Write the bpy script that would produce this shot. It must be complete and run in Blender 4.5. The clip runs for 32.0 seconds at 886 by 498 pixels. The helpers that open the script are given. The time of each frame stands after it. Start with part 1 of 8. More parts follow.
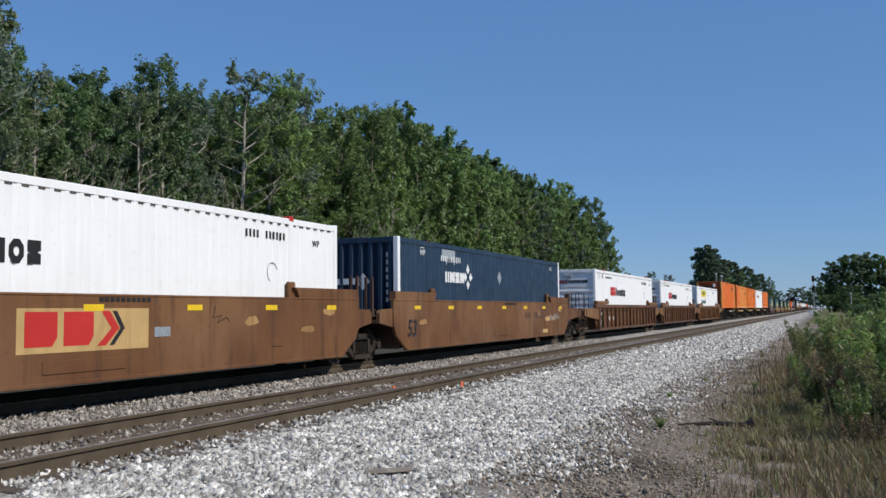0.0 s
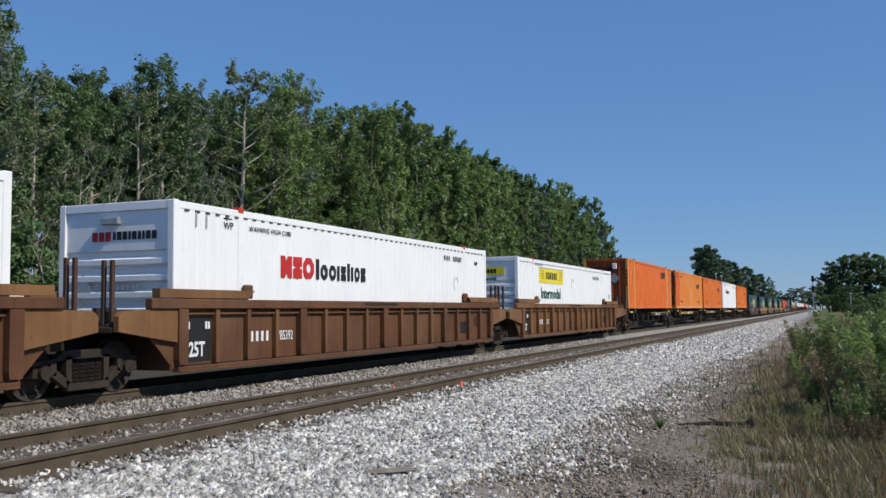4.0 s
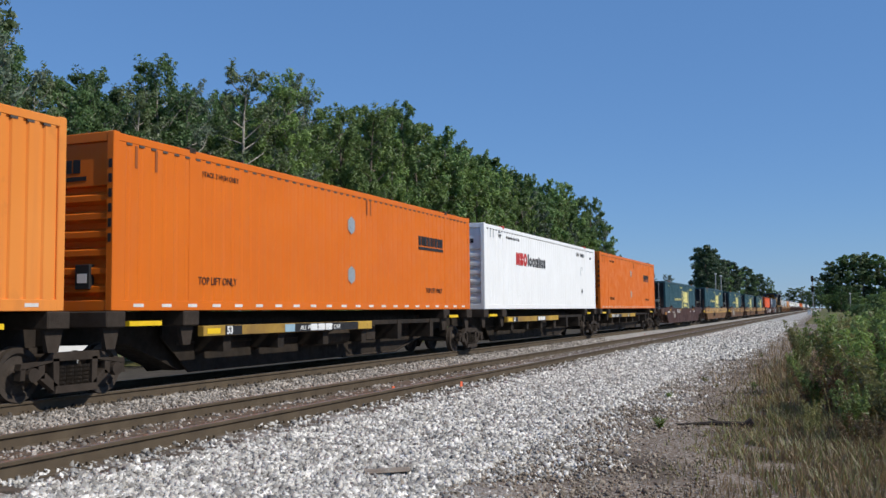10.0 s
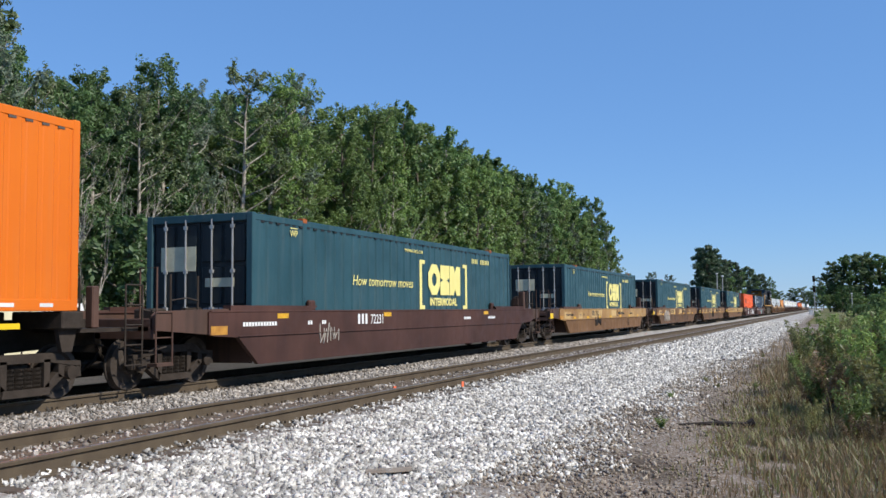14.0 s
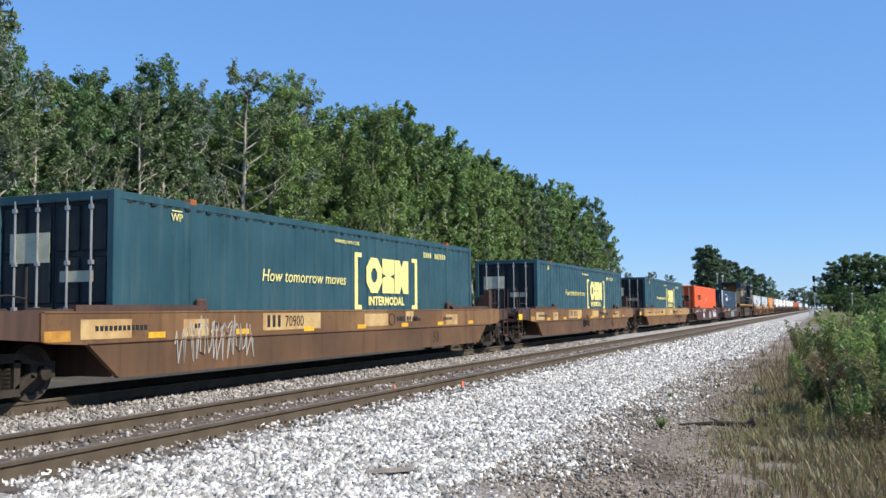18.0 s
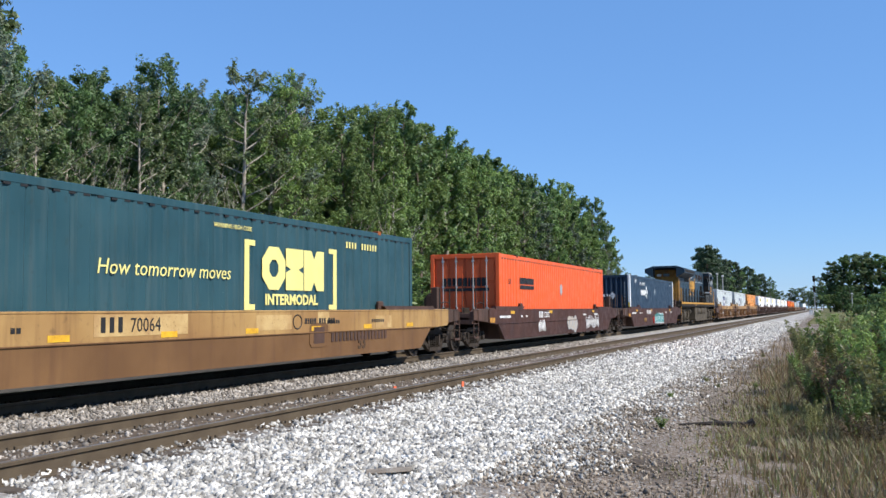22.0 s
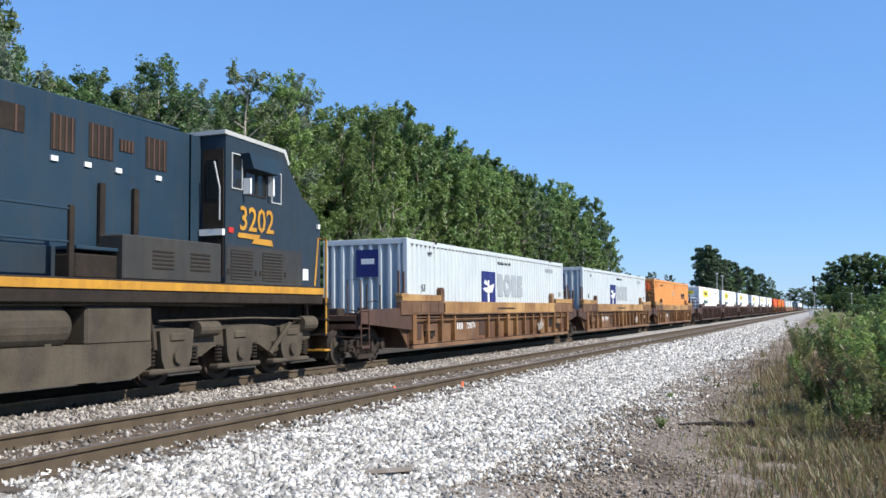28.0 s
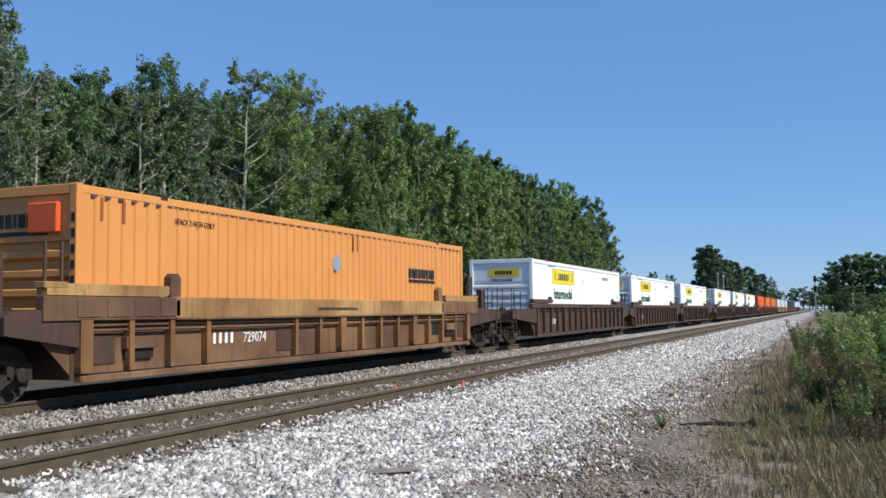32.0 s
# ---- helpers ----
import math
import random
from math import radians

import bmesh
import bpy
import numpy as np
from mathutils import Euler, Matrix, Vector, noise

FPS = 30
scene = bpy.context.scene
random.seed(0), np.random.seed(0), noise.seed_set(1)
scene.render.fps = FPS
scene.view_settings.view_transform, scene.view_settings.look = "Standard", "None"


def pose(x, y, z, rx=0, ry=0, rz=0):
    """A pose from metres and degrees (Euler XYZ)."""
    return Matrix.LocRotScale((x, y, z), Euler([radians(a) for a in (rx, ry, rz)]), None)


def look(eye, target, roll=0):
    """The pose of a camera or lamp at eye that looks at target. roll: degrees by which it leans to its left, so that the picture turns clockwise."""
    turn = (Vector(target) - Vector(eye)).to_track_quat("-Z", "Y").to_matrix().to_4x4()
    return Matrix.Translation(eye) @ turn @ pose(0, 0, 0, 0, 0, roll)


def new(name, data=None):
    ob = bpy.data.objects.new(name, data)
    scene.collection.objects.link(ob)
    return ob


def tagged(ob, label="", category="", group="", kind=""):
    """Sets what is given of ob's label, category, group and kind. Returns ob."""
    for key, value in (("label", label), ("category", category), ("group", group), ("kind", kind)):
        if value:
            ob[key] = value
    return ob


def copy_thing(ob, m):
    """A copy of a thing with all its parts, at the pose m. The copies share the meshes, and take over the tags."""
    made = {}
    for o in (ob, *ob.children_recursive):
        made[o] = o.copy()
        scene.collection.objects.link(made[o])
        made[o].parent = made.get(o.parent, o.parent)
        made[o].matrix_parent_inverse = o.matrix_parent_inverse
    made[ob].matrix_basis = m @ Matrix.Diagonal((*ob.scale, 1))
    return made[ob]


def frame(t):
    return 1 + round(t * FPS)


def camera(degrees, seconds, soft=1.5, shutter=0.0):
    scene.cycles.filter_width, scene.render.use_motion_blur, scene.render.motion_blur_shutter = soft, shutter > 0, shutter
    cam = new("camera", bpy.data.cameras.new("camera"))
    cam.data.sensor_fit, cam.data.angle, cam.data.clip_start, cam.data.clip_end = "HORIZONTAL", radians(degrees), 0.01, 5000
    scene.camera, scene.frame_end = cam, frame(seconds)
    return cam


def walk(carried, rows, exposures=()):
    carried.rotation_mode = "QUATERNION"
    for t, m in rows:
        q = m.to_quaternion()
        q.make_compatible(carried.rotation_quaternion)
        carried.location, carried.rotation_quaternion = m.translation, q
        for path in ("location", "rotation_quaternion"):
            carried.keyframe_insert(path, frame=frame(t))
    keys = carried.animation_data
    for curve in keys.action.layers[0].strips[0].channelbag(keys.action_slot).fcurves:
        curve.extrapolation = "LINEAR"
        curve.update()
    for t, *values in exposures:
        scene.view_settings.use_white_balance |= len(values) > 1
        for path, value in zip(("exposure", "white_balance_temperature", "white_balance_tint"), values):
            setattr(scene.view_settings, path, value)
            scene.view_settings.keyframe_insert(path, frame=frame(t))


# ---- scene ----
# ---------------------------------------------------------------- camera
# World: y runs along the railway away from the viewer, x to the right, z = 0 at the top of the rails.
EYE = Vector((0.0, 0.0, 1.281))
YAW, PITCH, ROLL = 22.25, 3.80, -0.52
NEAR_X, FAR_X = -7.43, -11.76  # centre lines of the two tracks


def aim(dyaw=0.0, dpitch=0.0):
    """The tripod's pose, turned a hair from its rest."""
    a, b = radians(YAW + dyaw), radians(PITCH + dpitch)
    way = Vector((-math.sin(a) * math.cos(b), math.cos(a) * math.cos(b), math.sin(b)))
    return look(EYE, EYE + way, ROLL)


cam = camera(50.83, 32.0, soft=1.5)
walk(cam, [(0.0, aim(0.02)), (3.5, aim(0.0)), (7.0, aim(0.0)), (9.5, aim(-0.03)), (12.0, aim(0.03)), (17.5, aim(0.07)),
           (20.0, aim(0.05)), (24.5, aim(0.09)), (28.0, aim(0.05)), (32.0, aim(0.11))],
     exposures=[(0.0, -0.36), (1.0, 0.02), (2.0, 0.07), (3.0, -0.38), (6.0, -0.29), (7.0, -0.2), (8.0, -0.18), (9.0, -0.25), (10.0, -0.3), (11.0, -0.35), (12.0, -0.62), (13.0, -0.3), (14.5, 0.18), (17.0, 0.3), (21.0, 0.24), (23.0, 0.27), (24.0, 0.06), (25.0, 0.25), (28.0, 0.36), (30.0, 0.05), (31.0, -0.03), (32.0, 0.0)])

# ---------------------------------------------------------------- sky and sun
SUN_EL, SUN_AZ = radians(44), radians(98)  # azimuth clockwise from +y
world = bpy.data.worlds.new("sky")
scene.world = world
world.use_nodes = True
wn = world.node_tree.nodes
sky = wn.new("ShaderNodeTexSky")
sky.sky_type, sky.sun_disc = "NISHITA", False
sky.sun_elevation, sky.sun_rotation = SUN_EL, SUN_AZ
sky.altitude, sky.air_density, sky.dust_density, sky.ozone_density = 300.0, 1.0, 0.0, 3.0
clear = wn.new("ShaderNodeMix")  # the deep blue of a clear day
clear.data_type, clear.blend_type = "RGBA", "MULTIPLY"
clear.inputs[0].default_value = 1.0
clear.inputs[7].default_value = (0.79, 0.95, 1.14, 1)
world.node_tree.links.new(sky.outputs[0], clear.inputs[6])
even = wn.new("ShaderNodeMix")  # dry air: the blue holds down to the horizon
even.data_type = "RGBA"
even.inputs[0].default_value = 0.55
even.inputs[7].default_value = (1.14, 2.77, 6.15, 1)
world.node_tree.links.new(clear.outputs[2], even.inputs[6])
world.node_tree.links.new(even.outputs[2], wn["Background"].inputs[0])
wn["Background"].inputs[1].default_value = 0.12
sun = new("sun", bpy.data.lights.new("sun", "SUN"))
sun.data.energy, sun.data.angle, sun.data.color = 5.2, radians(0.53), (1.0, 0.945, 0.85)
to_sun = Vector((math.sin(SUN_AZ) * math.cos(SUN_EL), math.cos(SUN_AZ) * math.cos(SUN_EL), math.sin(SUN_EL)))
sun.matrix_world = look(Vector((0, 0, 60)) + to_sun * 40, (0, 0, 60))

# ---------------------------------------------------------------- materials
def node(nt, kind, **sets):
    n = nt.nodes.new(kind)
    for k, v in sets.items():
        n.inputs[k].default_value = v
    return n


def noise_fac(nt, scale, detail=4.0, stretch=None, lo=0.35, hi=0.65):
    """Noise in the object's own metres, remapped to 0..1."""
    co = nt.nodes.new("ShaderNodeTexCoord")
    n = node(nt, "ShaderNodeTexNoise", Scale=scale, Detail=detail)
    if stretch:
        m = nt.nodes.new("ShaderNodeMapping")
        m.inputs["Scale"].default_value = stretch
        nt.links.new(co.outputs["Object"], m.inputs[0])
        nt.links.new(m.outputs[0], n.inputs["Vector"])
    else:
        nt.links.new(co.outputs["Object"], n.inputs["Vector"])
    r = nt.nodes.new("ShaderNodeMapRange")
    r.inputs["From Min"].default_value, r.inputs["From Max"].default_value = lo, hi
    nt.links.new(n.outputs["Fac"], r.inputs[0])
    return r.outputs[0]


def mixed(nt, fac, a, b):
    m = nt.nodes.new("ShaderNodeMix")
    m.data_type = "RGBA"
    for sock, v in ((m.inputs[0], fac), (m.inputs[6], a), (m.inputs[7], b)):
        if isinstance(v, (int, float)):
            sock.default_value = v
        elif isinstance(v, tuple):
            sock.default_value = (*v, 1) if len(v) == 3 else v
        else:
            nt.links.new(v, sock)
    return m.outputs[2]


def scaled(nt, fac, k):
    m = nt.nodes.new("ShaderNodeMath")
    m.operation = "MULTIPLY"
    nt.links.new(fac, m.inputs[0])
    m.inputs[1].default_value = k
    return m.outputs[0]


def surf(name, base, rough=0.6, metal=0.0, second=None, vary=0.5, scale=1.2, stain=None, stain_amt=0.0, streak=None, streak_amt=0.0,
         speck=None, speck_amt=0.0, bump=0.15, bump_scale=60.0, island=0.0):
    """A painted, worn or natural surface: broad variation, stains, run-down streaks, specks and fine relief."""
    m = bpy.data.materials.new(name)
    m.use_nodes = True
    nt = m.node_tree
    b = nt.nodes["Principled BSDF"]
    if rough >= 0.85:
        b.inputs["Specular IOR Level"].default_value = 0.12
    second = second or tuple(c * 0.72 for c in base)
    col = mixed(nt, scaled(nt, noise_fac(nt, scale), vary), base, second)
    if stain:
        col = mixed(nt, scaled(nt, noise_fac(nt, scale * 0.45, 7.0, None, 0.5, 0.68), stain_amt), col, stain)
    if streak:
        col = mixed(nt, scaled(nt, noise_fac(nt, 1.0, 5.0, (7.0, 7.0, 0.45), 0.5, 0.74), streak_amt), col, streak)
    if speck:
        col = mixed(nt, scaled(nt, noise_fac(nt, scale * 9, 6.0, None, 0.6, 0.72), speck_amt), col, speck)
    if island:
        g = nt.nodes.new("ShaderNodeNewGeometry")
        h = node(nt, "ShaderNodeHueSaturation")
        r = nt.nodes.new("ShaderNodeMapRange")
        r.inputs["To Min"].default_value, r.inputs["To Max"].default_value = 1 - island, 1 + island
        nt.links.new(g.outputs["Random Per Island"], r.inputs[0])
        nt.links.new(r.outputs[0], h.inputs["Value"])
        nt.links.new(col, h.inputs["Color"])
        col = h.outputs[0]
    nt.links.new(col, b.inputs["Base Color"])
    b.inputs["Metallic"].default_value = metal
    b.inputs["Specular IOR Level"].default_value = 0.22 if rough >= 0.4 and not metal else 0.5
    rr = nt.nodes.new("ShaderNodeMapRange")
    rr.inputs["To Min"].default_value, rr.inputs["To Max"].default_value = max(0.05, rough - 0.12), min(1.0, rough + 0.12)
    nt.links.new(noise_fac(nt, scale * 3), rr.inputs[0])
    nt.links.new(rr.outputs[0], b.inputs["Roughness"])
    if bump:
        bp = node(nt, "ShaderNodeBump", Strength=bump, Distance=0.01)
        nt.links.new(noise_fac(nt, bump_scale, 3.0), bp.inputs["Height"])
        nt.links.new(bp.outputs[0], b.inputs["Normal"])
    return m


def leafy(name, base, second, value=0.35):
    """Leaves: two greens that vary from leaf to leaf, a little light through them."""
    m = bpy.data.materials.new(name)
    m.use_nodes = True
    nt = m.node_tree
    nt.nodes.remove(nt.nodes["Principled BSDF"])
    g = nt.nodes.new("ShaderNodeNewGeometry")
    col = mixed(nt, g.outputs["Random Per Island"], base, second)
    oi = nt.nodes.new("ShaderNodeObjectInfo")
    h = node(nt, "ShaderNodeHueSaturation")
    r = nt.nodes.new("ShaderNodeMapRange")
    r.inputs["To Min"].default_value, r.inputs["To Max"].default_value = 1 - value, 1 + value
    nt.links.new(oi.outputs["Random"], r.inputs[0])
    nt.links.new(r.outputs[0], h.inputs["Value"])
    nt.links.new(col, h.inputs["Color"])
    d = node(nt, "ShaderNodeBsdfDiffuse", Roughness=0.5)
    t = node(nt, "ShaderNodeBsdfTranslucent")
    gl = node(nt, "ShaderNodeBsdfGlossy", Roughness=0.5)
    mx = node(nt, "ShaderNodeMixShader", Fac=0.38)
    my = node(nt, "ShaderNodeMixShader", Fac=0.04)
    for s in (d, t):
        nt.links.new(h.outputs[0], s.inputs["Color"])
    nt.links.new(d.outputs[0], mx.inputs[1])
    nt.links.new(t.outputs[0], mx.inputs[2])
    nt.links.new(mx.outputs[0], my.inputs[1])
    nt.links.new(gl.outputs[0], my.inputs[2])
    nt.links.new(my.outputs[0], nt.nodes["Material Output"].inputs[0])
    return m


def bed_surface():
    """Crushed stone that gives way to dirt and cinders towards the verge (local x), with ragged tongues, and brown rail dust along the rails."""
    m = surf("ballast", (0.47, 0.445, 0.41), 0.9, second=(0.22, 0.205, 0.185), vary=1.0, scale=16, speck=(0.07, 0.07, 0.07), speck_amt=0.85, bump=1.0, bump_scale=22)
    nt = m.node_tree
    b = nt.nodes["Principled BSDF"]
    col = b.inputs["Base Color"].links[0].from_socket
    co = nt.nodes.new("ShaderNodeTexCoord")
    sp = nt.nodes.new("ShaderNodeSeparateXYZ")
    nt.links.new(co.outputs["Object"], sp.inputs[0])

    def math_node(op, a, k, c=None):
        n = nt.nodes.new("ShaderNodeMath")
        n.operation = op
        nt.links.new(a, n.inputs[0])
        n.inputs[1].default_value = k
        if c is not None:
            nt.links.new(c, n.inputs[2])
        return n.outputs[0]

    def ramp(a, lo, hi):
        r = nt.nodes.new("ShaderNodeMapRange")
        r.inputs["From Min"].default_value, r.inputs["From Max"].default_value = lo, hi
        nt.links.new(a, r.inputs[0])
        return r.outputs[0]

    dust = mixed(nt, noise_fac(nt, 9.0, 5.0), (0.150, 0.112, 0.080), (0.085, 0.064, 0.046))
    off = math_node("ABSOLUTE", math_node("ADD", sp.outputs[0], 7.43), 0.0)
    col = mixed(nt, ramp(math_node("MULTIPLY_ADD", noise_fac(nt, 3.0, 5.0), 0.35, off), 1.45, 1.0), col, dust)
    dirt = mixed(nt, noise_fac(nt, 1.7, 6.0), (0.225, 0.172, 0.128), (0.125, 0.092, 0.066))
    dirt = mixed(nt, noise_fac(nt, 26.0, 3.0, None, 0.52, 0.62), dirt, (0.36, 0.33, 0.29))
    dirt = mixed(nt, noise_fac(nt, 0.55, 4.0, None, 0.5, 0.62), dirt, (0.085, 0.064, 0.046))
    col = mixed(nt, ramp(math_node("MULTIPLY_ADD", noise_fac(nt, 0.8, 6.0), 1.5, sp.outputs[0]), -2.9, -1.7), col, dirt)
    nt.links.new(col, b.inputs["Base Color"])
    return m


RUST, SOOT = (0.13, 0.055, 0.028), (0.03, 0.026, 0.022)
# ground and track
M_BALLAST = bed_surface()
M_STONE = surf("crushed_stone", (0.64, 0.615, 0.57), 0.85, second=(0.25, 0.235, 0.212), vary=0.95, scale=5, bump=0.4, bump_scale=60, island=0.55)
M_STONE_DIRTY = surf("dirty_stone", (0.43, 0.39, 0.345), 0.88, second=(0.16, 0.14, 0.12), vary=0.95, scale=4, bump=0.4, bump_scale=60, island=0.5)
M_STONE_DULL = surf("dull_stone", (0.28, 0.238, 0.19), 0.9, second=(0.16, 0.128, 0.098), vary=0.8, scale=5, bump=0.4, bump_scale=60, island=0.45)
M_GROUND = surf("grass_ground", (0.10, 0.115, 0.035), 0.95, second=(0.16, 0.135, 0.06), vary=1.0, scale=0.25, stain=(0.05, 0.06, 0.02), stain_amt=0.8, bump=0.8, bump_scale=6)
M_RAIL = surf("rail_rust", (0.105, 0.080, 0.053), 0.88, second=(0.075, 0.056, 0.038), vary=0.8, scale=3, bump=0.2, bump_scale=80)
M_RAILTOP = surf("rail_tread", (0.30, 0.27, 0.25), 0.45, metal=0.7, second=(0.20, 0.16, 0.13), vary=0.6, scale=3, bump=0.0)
# these two colours are darkened to carry the shade under and behind the train
M_SHADESTONE = surf("oily_stone", (0.085, 0.074, 0.064), 0.9, second=(0.05, 0.043, 0.037), vary=0.9, scale=5, island=0.5)
M_SHADEBED = surf("cinders", (0.075, 0.064, 0.052), 0.95, second=(0.045, 0.038, 0.03), vary=0.9, scale=3, bump=0.8, bump_scale=20)
M_TIE = surf("tie_timber", (0.085, 0.066, 0.05), 0.95, second=(0.12, 0.095, 0.072), vary=0.9, scale=6, bump=0.6, bump_scale=30)
M_STEEL = surf("dusty_steel", (0.046, 0.035, 0.027), 0.85, second=(0.028, 0.021, 0.016), vary=0.9, scale=4, bump=0.25, bump_scale=40)
M_BLACK = surf("sooty_steel", (0.020, 0.016, 0.013), 0.85, second=(0.036, 0.027, 0.020), vary=0.8, scale=3, bump=0.2)
M_WHEEL = surf("wheel_steel", (0.050, 0.037, 0.028), 0.75, metal=0.1, second=(0.033, 0.025, 0.019), vary=0.8, scale=6)
M_GALV = surf("galvanised", (0.42, 0.42, 0.41), 0.5, metal=0.5, vary=0.5, scale=5)
M_WHITE = surf("white_paint", (0.78, 0.78, 0.76), 0.5, vary=0.25, scale=2)
M_YELLOW = surf("yellow_reflector", (0.82, 0.54, 0.02), 0.4, vary=0.4, scale=4, speck=RUST, speck_amt=0.4)
M_WORNREFL = surf("worn_reflector", (0.74, 0.42, 0.03), 0.5, second=(0.50, 0.26, 0.03), vary=0.8, scale=6, speck=RUST, speck_amt=0.6)
M_BLACKPAINT = surf("black_paint", (0.025, 0.024, 0.024), 0.5, vary=0.3)
M_REDPAINT = surf("red_paint", (0.52, 0.035, 0.03), 0.5, vary=0.3)
M_GREENPAINT = surf("green_paint", (0.015, 0.10, 0.055), 0.5, vary=0.3)
M_SILVER = surf("silver_sticker", (0.42, 0.45, 0.46), 0.35, metal=0.4, vary=0.4, scale=8)
M_GREYPAINT = surf("grey_paint", (0.33, 0.36, 0.38), 0.5, vary=0.3)
M_NAVYPAINT = surf("navy_paint", (0.02, 0.028, 0.14), 0.5, vary=0.3)
# containers
M_CWHITE = surf("container_white", (0.86, 0.86, 0.85), 0.42, second=(0.80, 0.795, 0.78), vary=0.6, scale=0.8, streak=(0.50, 0.46, 0.42), streak_amt=0.14, speck=(0.45, 0.36, 0.28), speck_amt=0.12, bump=0.05)
M_CNAVY = surf("container_navy", (0.016, 0.034, 0.062), 0.48, second=(0.024, 0.046, 0.078), vary=0.8, scale=0.8, streak=(0.09, 0.10, 0.13), streak_amt=0.25, bump=0.05)
M_CTEAL = surf("container_teal", (0.020, 0.060, 0.075), 0.45, second=(0.030, 0.080, 0.098), vary=0.9, scale=0.7, streak=(0.10, 0.13, 0.13), streak_amt=0.3, speck=(0.02, 0.03, 0.03), speck_amt=0.3, bump=0.05)
M_CORANGE = surf("container_orange", (0.66, 0.150, 0.010), 0.5, second=(0.61, 0.133, 0.010), vary=0.7, scale=0.7, streak=(0.55, 0.17, 0.05), streak_amt=0.25, bump=0.05)
M_CRUSTY = surf("container_faded_orange", (0.74, 0.160, 0.024), 0.55, second=(0.64, 0.128, 0.018), vary=0.9, scale=0.9, streak=(0.40, 0.12, 0.04), streak_amt=0.45, speck=RUST, speck_amt=0.3, bump=0.08)
M_CPALE = surf("container_pale_orange", (0.66, 0.29, 0.085), 0.55, second=(0.60, 0.245, 0.07), vary=0.7, scale=0.7, streak=(0.55, 0.26, 0.10), streak_amt=0.35, bump=0.05)
M_CRED = surf("container_coral_orange", (0.72, 0.115, 0.032), 0.5, second=(0.67, 0.10, 0.028), vary=0.7, scale=0.8, streak=(0.55, 0.13, 0.06), streak_amt=0.2, bump=0.05)
M_CGREY = surf("container_pale_grey", (0.52, 0.565, 0.58), 0.5, second=(0.46, 0.505, 0.52), vary=0.7, scale=0.8, streak=(0.36, 0.33, 0.30), streak_amt=0.3, speck=(0.30, 0.2, 0.13), speck_amt=0.15, bump=0.05)
M_CRUSTEND = surf("container_grimy_end", (0.40, 0.088, 0.022), 0.65, second=(0.26, 0.06, 0.02), vary=0.9, scale=0.9, streak=(0.14, 0.05, 0.03), streak_amt=0.6, speck=SOOT, speck_amt=0.3)
M_CBEIGE = surf("beige_post", (0.66, 0.36, 0.09), 0.5, vary=0.5, scale=2, streak=RUST, streak_amt=0.4)
M_CROOF = surf("container_underside", (0.06, 0.055, 0.05), 0.8, vary=0.6)
M_CFADE = surf("container_sun_faded_orange", (0.76, 0.285, 0.065), 0.55, second=(0.70, 0.215, 0.032), vary=1.0, scale=0.22, streak=(0.62, 0.20, 0.05), streak_amt=0.5, speck=RUST, speck_amt=0.15, bump=0.06)
# well cars
M_TTX = surf("car_brown", (0.175, 0.080, 0.031), 0.62, second=(0.115, 0.050, 0.022), vary=0.9, scale=0.8, stain=(0.26, 0.14, 0.07), stain_amt=0.5, streak=(0.07, 0.035, 0.02), streak_amt=0.7, speck=SOOT, speck_amt=0.3, bump=0.12, bump_scale=30)
M_TTXRIB = surf("car_dark_red_brown", (0.135, 0.060, 0.028), 0.65, second=(0.092, 0.042, 0.022), vary=0.9, scale=0.9, stain=(0.20, 0.105, 0.055), stain_amt=0.4, streak=(0.06, 0.03, 0.018), streak_amt=0.6, speck=SOOT, speck_amt=0.3, bump=0.12, bump_scale=30)
M_OCHRE = surf("car_ochre_brown", (0.27, 0.140, 0.055), 0.65, second=(0.17, 0.085, 0.036), vary=0.9, scale=1.0, stain=(0.12, 0.06, 0.03), stain_amt=0.6, streak=RUST, streak_amt=0.5, speck=SOOT, speck_amt=0.3, bump=0.12)
M_WORNYELLOW = surf("worn_yellow_paint", (0.50, 0.25, 0.045), 0.6, second=(0.34, 0.15, 0.035), vary=0.9, scale=6, speck=RUST, speck_amt=0.7)
M_MUSTARD = surf("worn_mustard_paint", (0.50, 0.32, 0.055), 0.6, second=(0.34, 0.20, 0.04), vary=0.9, scale=1.5, stain=(0.16, 0.09, 0.04), stain_amt=0.7, speck=RUST, speck_amt=0.5, bump=0.1)
M_TTXTAN = surf("car_chord_tan", (0.46, 0.28, 0.11), 0.6, second=(0.31, 0.17, 0.065), vary=0.9, scale=1.2, stain=(0.16, 0.08, 0.035), stain_amt=0.6, streak=RUST, streak_amt=0.6, speck=SOOT, speck_amt=0.4, bump=0.1)
M_TTXRED = surf("car_red_brown", (0.225, 0.132, 0.068), 0.65, second=(0.155, 0.080, 0.042), vary=0.9, scale=0.9, stain=(0.075, 0.042, 0.030), stain_amt=0.8, streak=(0.07, 0.035, 0.025), streak_amt=0.5, bump=0.12, bump_scale=30)
M_FECTAN = surf("car_yellow_tan", (0.41, 0.255, 0.098), 0.6, second=(0.30, 0.17, 0.062), vary=0.9, scale=0.8, stain=(0.24, 0.125, 0.05), stain_amt=0.7, streak=(0.15, 0.075, 0.035), streak_amt=0.7, speck=SOOT, speck_amt=0.3, bump=0.12)
